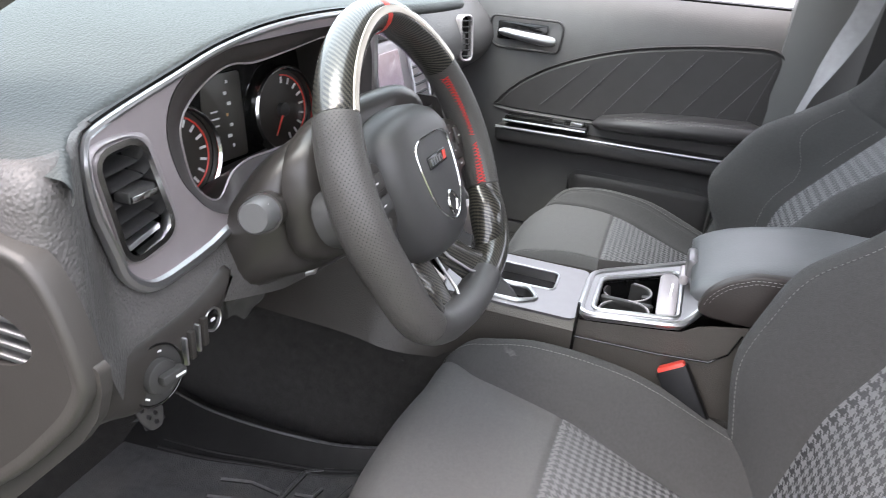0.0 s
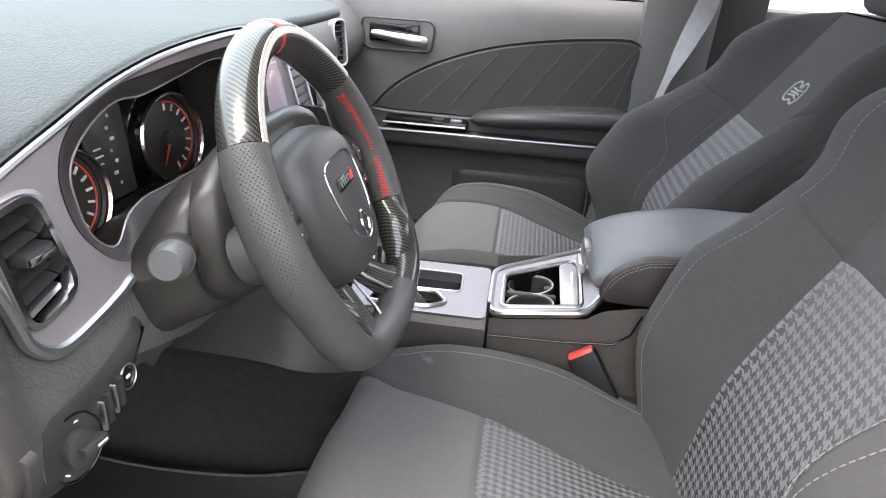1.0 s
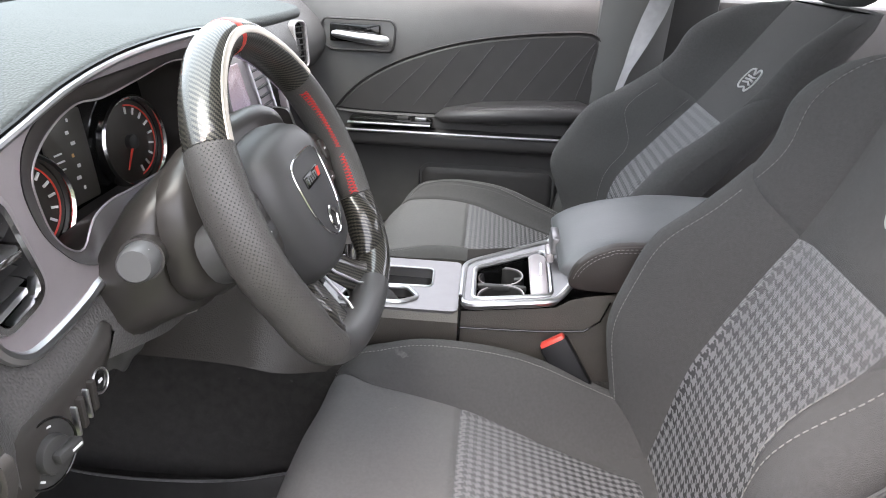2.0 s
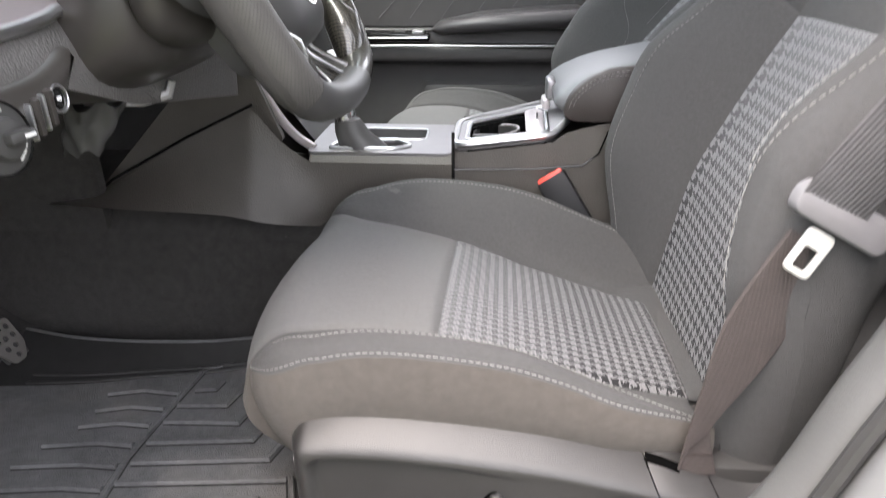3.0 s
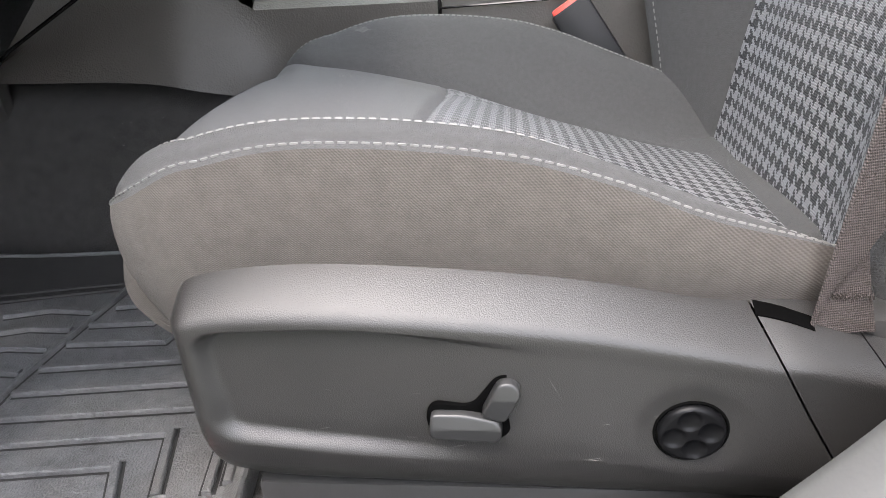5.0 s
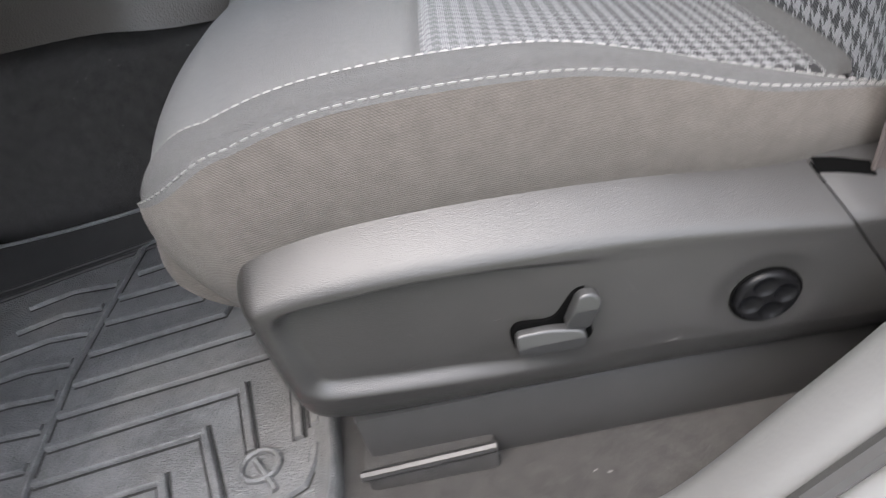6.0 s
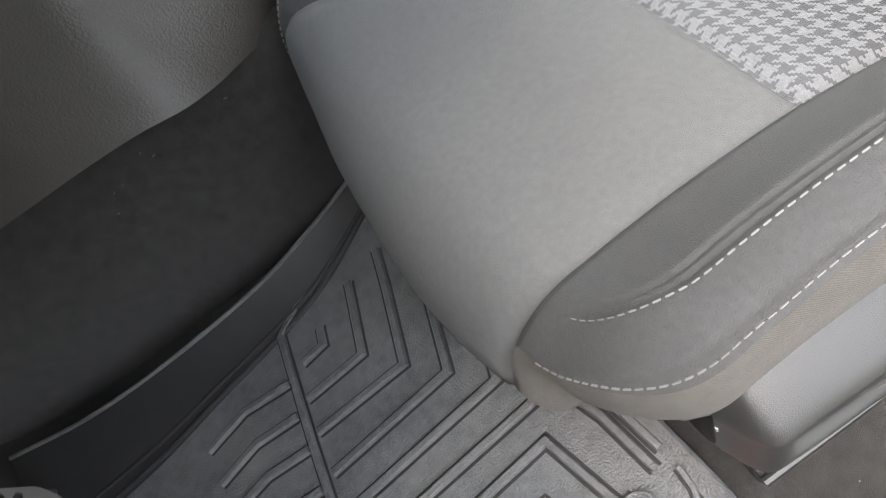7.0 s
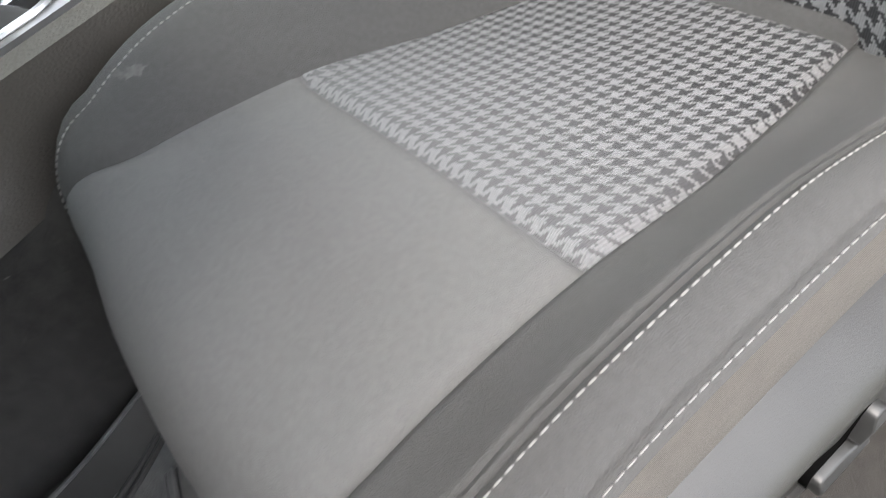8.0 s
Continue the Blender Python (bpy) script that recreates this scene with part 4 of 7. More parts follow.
# raised pale frame beside the vent
VFRAME = resample(smooth_loop([Vector(p) for p in ((-0.650, 0.890), (-0.635, 0.8945), (-0.610, 0.8935), (-0.594, 0.885), (-0.584, 0.855), (-0.574, 0.820), (-0.578, 0.807), (-0.598, 0.799), (-0.622, 0.800), (-0.634, 0.812), (-0.645, 0.845), (-0.653, 0.875))], 6), 80)
vin = resample(VENT_OUT, 80)
k0 = min(range(80), key=lambda i: (vin[i] - VFRAME[0]).length)
vin = vin[k0:] + vin[:k0]
rings = [[Vector((face_x(p.x, p.y) + x, p.x, p.y)) for p in (a_.lerp(b_, t) for a_, b_ in zip(VFRAME, vin))] for t, x in ((0.0, 0.003), (0.25, 0.0062), (0.6, 0.0075), (0.85, 0.0065), (1.0, 0.002))]
part("vent_frame", *ring_loft(rings, False, False), TRIMGREY, dash, "pale satin frame round the air vent", sharp=60)
# vinyl face round the instrument panel
outer = resample([Vector(p) for p in ((-0.212, 0.66), (-0.212, 0.935), (-0.30, 0.949), (-0.422, 0.948), (-0.505, 0.939), (-0.571, 0.924), (-0.6245, 0.911), (-0.66, 0.904), (-0.692, 0.906), (-0.692, 0.745), (-0.68, 0.737), (-0.55, 0.735), (-0.45, 0.70))], 90)
k0 = min(range(len(BEZEL)), key=lambda i: (BEZEL[i] - outer[0]).length)
inner = resample(BEZEL[k0:] + BEZEL[:k0], 90)
rings = []
for k in range(9):
    t = k / 8
    rings.append([Vector((face_x(*(i_.lerp(o_, t))) - 0.002 + 0.006 * math.sin(t * math.pi), *(i_.lerp(o_, t)))) for i_, o_ in zip(inner, outer)])
part("face", *ring_loft(rings, False, False), DASH, dash, "grained vinyl face", sharp=80)

# the funnel down to the gauges, with a thin bright lip
rings = [[Vector((-0.282 - x, *(a_.lerp(b_, t)))) for a_, b_ in zip(BOWL, RIM)] for t, x in ((0, -0.003), (0.06, 0.0005), (0.2, 0.003), (0.45, 0.007), (0.75, 0.013), (1.0, 0.020))]
part("gauge_funnel", *ring_loft(rings, False, False), FUNNEL, dash, "charcoal funnel round the gauges", sharp=60)
centre = Vector((-0.375, 0.855))
bowl_in = [Vector((centre.x + (p.x - centre.x) * 0.96, centre.y + (p.y - centre.y) * 0.93 if p.y > 0.855 else max(0.768, 0.855 + (p.y - 0.855) * 2.6))) for p in RIM]
rings = [[Vector((-0.302 - 0.064 * t, *(a_.lerp(b_, t)))) for a_, b_ in zip(RIM, bowl_in)] for t in (0, 0.3, 0.7, 1.0)]
part("gauge_hood", *ring_loft(rings, False, False), SHROUD, dash, "black wall behind the rim", sharp=60)
part("hood_lip", *tube([Vector((-0.3015, p.x, p.y)) for p in RIM], 0.0011, 6, True, up=(1, 0, 0)), TRIMGREY, dash, "thin bright rim of the gauge hood")
cluster = part("gauge_face", *plate(bowl_in, [], 0.01, lambda y, z, d: Vector((-0.366 - d, y, z))), GLOSS, dash, "dark glossy gauge face")
WHITE = material("white_print", (0.8, 0.8, 0.8), 0.6, bump=0)
DIALFACE = material("dial_face", (0.045, 0.040, 0.034), 0.4, bump=0)
AMBER = material("amber_print", (0.6, 0.35, 0.15), 0.6, bump=0)
for cy, cz, r in ((-0.300, 0.834, 0.0485), (-0.478, 0.826, 0.0475)):
    m = frame_of(Vector((-0.359, cy, cz)), (1, -0.18, 0.12))
    part("gauge_ring", *moved(hoop(r, 0.0045, 0.0, 0.012, bevel=0.002), m), CHROME, cluster, "chrome gauge ring")
    part("gauge_dial", *moved(disc(r - 0.005, -0.002, 0.002, 0.0005, 40), m), DIALFACE, cluster)
    arc = [m @ Vector((math.cos(t) * (r - 0.011), math.sin(t) * (r - 0.011), 0.003)) for t in (radians(a_) for a_ in range(-80, 96, 8))]
    part("red_arc", *tube(arc, 0.0009, 6, up=(1, 0, 0)), RED, cluster)
    for k in range(9):
        t = radians(-75 + k * 20)
        c, s_ = math.cos(t), math.sin(t)
        rr = r - 0.0165
        o = [Vector((rr * c + dx * c - dy * s_, rr * s_ + dx * s_ + dy * c)) for dx, dy in ((-0.0035, -0.0011), (0.0035, -0.0011), (0.0035, 0.0011), (-0.0035, 0.0011))]
        part("scale_mark", *moved(slab(o, 0.002, 0.0032), m), WHITE, cluster, smooth=False)
    t = radians(238)
    part("needle", *tube([m @ Vector((0, 0, 0.006)), m @ Vector((math.cos(t) * (r - 0.018), math.sin(t) * (r - 0.018), 0.006))], [0.0018, 0.0008], 6), RED, cluster, "red needle")
    part("needle_cap", *moved(disc(0.008, 0.002, 0.008, 0.002, 16), m), BLACK, cluster)
# the message display between the gauges: a panel of small marks that cannot be read
DISPLAY = material("display_glass", (0.075, 0.070, 0.060), 0.3, bump=0)
m = frame_of(Vector((-0.362, -0.400, 0.845)), (1, -0.1, 0.1))
part("display", *moved(slab(box_outline(0.056, 0.085, 0.004), 0, 0.002, 0.0005), m), DISPLAY, cluster)
for k in range(7):
    part("display_mark", *moved(slab(box_outline(0.0025 + 0.0015 * (k % 3), 0.0032, 0.0005, 2, 0.008 - 0.004 * (k % 2), 0.034 - k * 0.0105), 0.002, 0.0026), m), (WHITE, AMBER)[k % 4 == 3], cluster, smooth=False)
for k in range(3):
    part("display_mark", *moved(slab(box_outline(0.010 + 0.003 * (k % 2), 0.0016, 0.0005, 2, -0.014, 0.008 - k * 0.007), 0.002, 0.0026), m), WHITE, cluster, smooth=False)

# second bright lip of the arch over the column
ARCH = smooth_loop([Vector(p) for p in ((-0.493, 0.794), (-0.482, 0.797), (-0.474, 0.806), (-0.464, 0.813), (-0.442, 0.8165), (-0.403, 0.8155), (-0.34, 0.812))], 5, False)
part("visor_lip", *tube([Vector((-0.294, p.x, p.y)) for p in ARCH], 0.0011, 6, up=(1, 0, 0)), TRIMGREY, dash)

# near air vent
vent = thing("air_vent", (-0.29, -0.617, 0.85), "dark louvred dashboard air vent with chrome surround", "air vent")
vm = lambda y, z, x: Vector((face_x(y, z) + x, y, z))
ring_o, ring_i = VENT_OUT, shrink(VENT, 0.0005)
v, f = holed(ring_o, ring_i, 0, 1)
v2 = [Vector((face_x(p.x, p.y) - 0.012 + 0.022 * p.z, p.x, p.y)) for p in v]
part("surround", v2, f, CHROME, vent, "thin chrome surround", sharp=50)
rings = [[vm(p.x, p.y, -0.002 - d) for p in shrink(VENT, s_)] for d, s_ in ((0, 0.0), (0.02, 0.001), (0.045, 0.003))]
v, f = ring_loft(rings, False, False)
part("duct", v, list(f) + [tuple(2 * len(VENT) + j for j in range(len(VENT)))], GLOSS, vent)
for k in range(6):
    t = (k + 0.6) / 6.6
    a_ = Vector((-0.647, 0.886)).lerp(Vector((-0.629, 0.806)), t)
    b_ = Vector((-0.609, 0.889)).lerp(Vector((-0.584, 0.814)), t)
    path = [vm(*(a_.lerp(b_, q)), 0.0) for q in (0.03, 0.35, 0.65, 0.97)]
    rings = [[p + Vector((dx, 0, dz)) for dx, dz in ((0.001, 0.0), (-0.003, 0.0016), (-0.020, 0.0022), (-0.020, 0.0008), (-0.003, -0.001))] for p in path]
    part("louvre", *ring_loft(rings), BLACK, vent)
c = vm(-0.612, 0.851, 0.0)
part("tab", *block(c.x - 0.004, c.x + 0.010, c.y - 0.013, c.y + 0.013, c.z - 0.004, c.z + 0.005, 0.002), BLACK, vent, "sliding vent tab")
part("tab_edge", *block(c.x + 0.008, c.x + 0.012, c.y - 0.012, c.y + 0.012, c.z - 0.003, c.z + 0.002, 0.0008), CHROME, vent)
c = vm(-0.608, 0.8165, 0.0)
v, f = block(-0.003, 0.004, -0.016, 0.016, -0.0025, 0.0025, 0.001)
part("shut_off_wheel", *moved((v, f), Matrix.Translation(c) @ pose(0, 0, 0, 12, 0, 0)), SILVER, vent, "ribbed shut-off wheel")

# the end cap that closes the dash towards the doorway, with its air slots
CAP = smooth_loop([Vector(p) for p in ((-0.60, 0.85), (-0.45, 0.885), (-0.33, 0.882), (-0.254, 0.870), (-0.232, 0.862), (-0.219, 0.840), (-0.209, 0.803), (-0.212, 0.782), (-0.237, 0.748), (-0.300, 0.688), (-0.45, 0.58), (-0.60, 0.56))], 5)
SLOT = smooth_loop([Vector((-0.278 + 0.036 * math.cos(t), 0.811 + 0.0185 * math.sin(t))) for t in (2 * math.pi * k / 12 for k in range(12))], 3)
ENDCAP = leather_grain(material("end_cap_plastic", (0.040, 0.036, 0.033), 0.5, vary=0.1, scale=20), 700, 0.15, 0.0004)
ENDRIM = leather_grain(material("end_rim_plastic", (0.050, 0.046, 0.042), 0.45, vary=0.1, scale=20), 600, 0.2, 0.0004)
cap = thing("dash_end_cap", (-0.40, -0.72, 0.60), "dark grey end panel of the dashboard with a slotted air outlet", "dash trim")
rings = [[Vector((p.x, y, p.y)) for p in shrink(CAP, s_)] for y, s_ in ((-0.724, 0.0), (-0.736, 0.0), (-0.7395, 0.0015), (-0.7405, 0.004), (-0.7395, 0.007), (-0.739, 0.010))]
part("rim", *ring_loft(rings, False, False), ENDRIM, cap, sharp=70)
part("panel", *plate(shrink(CAP, 0.010), [SLOT], 0.02, lambda x, z, d: Vector((x, -0.739 + d, z))), ENDCAP, cap)
for k in range(4):
    z = 0.7985 + k * 0.0085
    part("slot_bar", *block(-0.315, -0.241, -0.7385, -0.7315, z - 0.0016, z + 0.0016, 0.0008), SILVER, cap)
part("slot_back", *block(-0.325, -0.232, -0.7312, -0.7295, 0.785, 0.838, 0.0005), COWL, cap)

# vinyl that wraps the near end of the dash, behind the cap


def end_roll(u, w):
    """The vinyl turns the corner from the face to the side; w runs up and over the top."""
    p0, c, p2 = Vector((face_x(-0.690, 0.9) + 0.001, -0.690)), Vector((-0.196, -0.734)), Vector((-0.258, -0.7285))
    if u < 1:
        p = p0 * (1 - u) ** 2 + c * 2 * u * (1 - u) + p2 * u * u
    else:
        p = p2 + Vector((-0.36, 0)) * (u - 1)
    top = curve_at([(-0.60, 0.82), (-0.43, 0.853), (-0.34, 0.880), (-0.27, 0.902), (-0.19, 0.912)], p.x)
    d = (Vector((-0.32, -0.655)) - p).normalized()
    if p.x < -0.32:
        d = Vector((0, 1))
    if w < 0.7:
        low = 0.742 + 0.062 * smooth01(0.0, 0.5, u)
        off, z = 0.0, low + (top - 0.022 - low) * w / 0.7
    elif w < 0.9:
        t = (w - 0.7) / 0.2 * math.pi / 2
        off, z = 0.022 * (1 - math.cos(t)), top - 0.022 + 0.022 * math.sin(t)
    else:
        off, z = 0.022 + 0.06 * (w - 0.9) / 0.1, top
    p = p + d * off
    return Vector((p.x - 0.010 * smooth01(0.80, 0.87, z) * smooth01(0.0, 0.5, u), p.y, z))


part("near_end", *sheet(end_roll, spaced(0, 0.98, 14) + spaced(1, 2, 12), spaced(0, 0.7, 8) + spaced(0.72, 0.88, 8)), DASH, dash, "grained vinyl wrapped round the near end", sharp=80)
WRAP = rounded([Vector(p) for p in ((-0.60, 0.57), (-0.60, 0.80), (-0.216, 0.806), (-0.205, 0.804), (-0.2055, 0.788), (-0.212, 0.768), (-0.228, 0.745), (-0.30, 0.670), (-0.45, 0.562))], 0.005)
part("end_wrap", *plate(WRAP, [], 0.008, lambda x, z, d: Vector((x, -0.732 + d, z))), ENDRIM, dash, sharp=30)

# lower switch panel
sp = thing("switch_panel", (-0.27, -0.58, 0.68), "black lower dash panel with headlamp dial and dimmer wheels", "switch panel")
LOW = smooth_loop([Vector(p) for p in ((-0.700, 0.745), (-0.667, 0.749), (-0.61, 0.7495), (-0.576, 0.752), (-0.545, 0.762), (-0.531, 0.762), (-0.532, 0.748), (-0.541, 0.735), (-0.552, 0.724), (-0.576, 0.711), (-0.601, 0.706), (-0.620, 0.697), (-0.640, 0.692), (-0.655, 0.694), (-0.676, 0.704), (-0.700, 0.715))], 4)
rings = [[Vector((-0.262 - d, p.x, p.y)) for p in shrink(LOW, s_)] for d, s_ in ((0.10, -0.0), (0.012, 0.0), (0.004, 0.003), (0.0, 0.009))]
v, f = ring_loft(rings, False, False)
part("panel", v, list(f) + [tuple(3 * len(LOW) + j for j in range(len(LOW)))], SHROUD, sp, sharp=60)
m = frame_of(Vector((-0.262, -0.632, 0.7185)), (1, -0.15, 0.1)) @ Matrix.Scale(0.82, 4)
part("dial_ring", *moved(hoop(0.0300, 0.002, -0.004, 0.002), m), GLOSS, sp)
part("dial_plate", *moved(disc(0.028, -0.004, 0.001, 0.0008), m), BLACK, sp)
part("dial", *moved(disc(0.0165, 0.0, 0.010, 0.003), m), BLACK, sp, "round headlamp switch")
part("dial_grip", *moved(block(-0.007, 0.020, -0.005, 0.005, 0.006, 0.018, 0.003), m), BLACK, sp, "grip of the headlamp switch")
part("dial_mark", *moved(block(0.006, 0.017, -0.0012, 0.0012, 0.0175, 0.0186, 0.0004), m), WHITE, sp)
for k, a_ in enumerate((75, 100, 128, 155, 200, 230, 305, 320, 335)):
    t = radians(a_)
    part("dial_print", *moved(moved(slab(box_outline(0.0052, 0.0018, 0.0004, 2), 0.001, 0.0016), pose(0.0225 * math.cos(t), 0.0225 * math.sin(t), 0, 0, 0, a_ + 90)), m), WHITE, sp, smooth=False)
for k in range(4):
    y, z = -0.602 + k * 0.0078, 0.7215 + k * 0.0018
    part("dimmer_wheel", *block(-0.266, -0.2575, y - 0.0014 - 0.0014 * (k % 2), y + 0.0014 + 0.0014 * (k % 2), z - 0.0125, z + 0.0125, 0.0012), (SILVER, SHROUD)[k % 2], sp, "ribbed dimmer wheel")
m = frame_of(Vector((-0.262, -0.566, 0.7305)), (1, 0, 0.1)) @ Matrix.Scale(0.86, 4)
part("round_button", *moved(hoop(0.0120, 0.0018, -0.002, 0.0025), m), SILVER, sp)
part("round_button", *moved(disc(0.0095, -0.002, 0.001, 0.0006), m), GLOSS, sp)
part("button_print", *moved(slab(box_outline(0.006, 0.003, 0.001, 2), 0.001, 0.0016), m), WHITE, sp, smooth=False)
# knee panel under the column
part("knee_panel", *sheet(lambda q, y: Vector((-0.290 - 0.40 * q, y, 0.735 - 0.01 * q)), spaced(0, 1, 10), spaced(-0.70, -0.16, 8)), SHROUD, dash, "black knee panel below the column", sharp=70)

# ---- steering wheel and column ----
CARBON = carbon("carbon_fibre")
PERF = perforated("perforated_leather", (0.075, 0.071, 0.067))
LEATHER = leather_grain(material("smooth_leather", (0.056, 0.055, 0.055), 0.42, vary=0.08, scale=40), 600, 0.2, 0.0003)
REDTHREAD = material("red_thread", (0.55, 0.035, 0.035), 0.7, bump=0)
WC = Vector((-0.162, -0.372, 0.820))
WM = frame_of(WC, (math.cos(radians(25)), 0, math.sin(radians(25))))
wheel = thing("steering_wheel", WC, "flat-bottomed steering wheel in carbon fibre and perforated black leather", "steering wheel")


# distance of the rim from the hub: straight lower sides, two corners and a flat bottom
RIM_R = [(-30, 0.1475), (0, 0.1515), (30, 0.1480), (60, 0.1475), (90, 0.1450), (112, 0.1425), (126, 0.1495), (134, 0.1525), (144, 0.1490), (160, 0.1390), (180, 0.1345), (200, 0.1390)]


def rim_centre(t):
    """Centre line of the rim; t in degrees from the top, plus towards the passenger."""
    t = (t + 180) % 360 - 180
    r = curve_at(RIM_R, abs(t))
    return Vector((r * math.sin(radians(t)), r * math.cos(radians(t)) - 0.0054, 0.0057))


def rim_part(name, t0, t1, mat, label="", swell=0.0, r0=0.0180):
    n = max(4, int(abs(t1 - t0) / 4))
    rings, uvs, seg = [], [], 16
    for k in range(n + 1):
        t = t0 + (t1 - t0) * k / n
        c = rim_centre(t)
        d = (rim_centre(t + 1) - rim_centre(t - 1)).normalized()
        side = Vector((0, 0, 1)).cross(d)
        r = r0 * (1 + swell * math.sin(math.pi * k / n))
        if k in (0, n):
            r *= 0.985
        ring = []
        for j in range(seg):
            b = 2 * math.pi * j / seg
            ring.append(WM @ (c + side * math.cos(b) * r * 0.93 + Vector((0, 0, 1)) * math.sin(b) * r * 1.15))
            uvs.append((b * r, radians(t) * 0.15))
        rings.append(ring)
    v, f = ring_loft(rings)
    return part(name, v, f, mat, wheel, label, uvs, 60)


rim_part("carbon_top", -56, 52, CARBON, "lacquered carbon fibre rim top", 0.0, 0.0172)
rim_part("grip", -56.3, -136, PERF, "perforated leather grip", 0.06, 0.0180)
rim_part("grip", 52.3, 112, PERF, "perforated leather grip", 0.06, 0.0165)
rim_part("rim_bottom", -136.3, -200, LEATHER, "smooth leather lower rim", 0.0, 0.0178)
rim_part("carbon_bottom", 112.3, 159.7, CARBON, "lacquered carbon fibre lower rim", 0.05, 0.0168)
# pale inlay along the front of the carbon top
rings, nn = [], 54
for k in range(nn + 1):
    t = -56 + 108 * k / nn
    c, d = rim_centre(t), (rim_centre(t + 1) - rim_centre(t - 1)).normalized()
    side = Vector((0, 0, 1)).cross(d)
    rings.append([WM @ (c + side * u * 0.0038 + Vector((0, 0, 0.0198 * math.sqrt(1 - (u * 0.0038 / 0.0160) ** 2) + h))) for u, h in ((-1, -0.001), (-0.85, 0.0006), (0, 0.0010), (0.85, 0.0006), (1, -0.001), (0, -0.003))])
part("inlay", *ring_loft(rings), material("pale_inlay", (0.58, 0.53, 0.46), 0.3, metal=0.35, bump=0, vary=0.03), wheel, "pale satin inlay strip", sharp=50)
rim_part("centre_mark", -2.0, 2.0, RED, "red top centre mark", 0, 0.0176)
# red cross stitching on the inside of the grips
for t0, t1 in ((56, 88), (92, 112), (-60, -88), (-92, -126)):
    segs = []
    n = int(abs(t1 - t0) / 1.6)
    for k in range(n):
        t = t0 + (t1 - t0) * k / n
        c0, c1 = rim_centre(t), rim_centre(t + (t1 - t0) / n)
        for sgn in (1, -1):
            a_, b_ = (c0, c1) if sgn > 0 else (c1, c0)
            p = [WM @ (q * (1 - 0.0150 / q.length) + Vector((0, 0, z))) for q, z in ((a_, 0.0005), (b_, 0.0105))]
            segs.append(tube(p, 0.00065, 4))
    part("stitching", *join(*segs), REDTHREAD, wheel, "red cross stitching")

# airbag cover
HM = WM @ Matrix.Translation((0, 0, -0.016))  # the hub lies deeper than the rim's face
COVER = smooth_loop([Vector(p) for p in ((-0.068, 0.042), (-0.034, 0.060), (0.034, 0.060), (0.068, 0.042), (0.075, 0.006), (0.062, -0.048), (0.034, -0.080), (-0.034, -0.080), (-0.062, -0.048), (-0.075, 0.006))], 5)
rings = [[HM @ Vector((p.x, p.y, z)) for p in shrink(COVER, s_)] for z, s_ in ((-0.045, -0.006), (-0.01, -0.004), (0.014, 0.0), (0.026, 0.006), (0.033, 0.016), (0.036, 0.032))]
v, f = ring_loft(rings, False, False)
cover = part("airbag_cover", v, list(f) + [tuple(5 * len(COVER) + j for j in range(len(COVER)))], LEATHER, wheel, "soft grained airbag cover", sharp=70)
SHIELDS = smooth_loop([Vector(p) for p in ((-0.036, 0.026), (0.0, 0.030), (0.036, 0.026), (0.041, 0.002), (0.031, -0.034), (0.0, -0.054), (-0.031, -0.034), (-0.041, 0.002))], 5)
part("emblem_ring", *[x for x in moved(tube([Vector((p.x, p.y, 0.0365)) for p in SHIELDS], 0.0011, 6, True, up=(0, 0, 1)), HM)], CHROME, cover, "thin chrome shield outline")
part("emblem_base", *moved(slab(box_outline(0.044, 0.012, 0.002, 3, 0, 0.006), 0.034, 0.0375, 0.0005), HM), GLOSS, cover)
for k in range(5):
    part("emblem_bar", *moved(slab(box_outline(0.0042, 0.0065, 0.0005, 2, -0.0165 + k * 0.0062, 0.006), 0.0375, 0.0385), HM), CHROME, cover, smooth=False)
for k in range(2):
    o = [Vector((0.0135 + k * 0.0035 + dx, 0.006 + dy)) for dx, dy in ((-0.001, -0.004), (0.0012, -0.004), (0.004, 0.004), (0.0018, 0.004))]
    part("emblem_stripe", *moved(slab(o, 0.0375, 0.0385), HM), RED, cover, smooth=False)
hook = smooth_loop([Vector(p) for p in ((-0.005, -0.048, 0.037), (-0.010, -0.037, 0.038), (0.0, -0.027, 0.038), (0.010, -0.037, 0.038), (0.005, -0.048, 0.037))], 4, False)
part("emblem_hook", *moved(tube(hook, 0.0016, 6), HM), CHROME, cover)
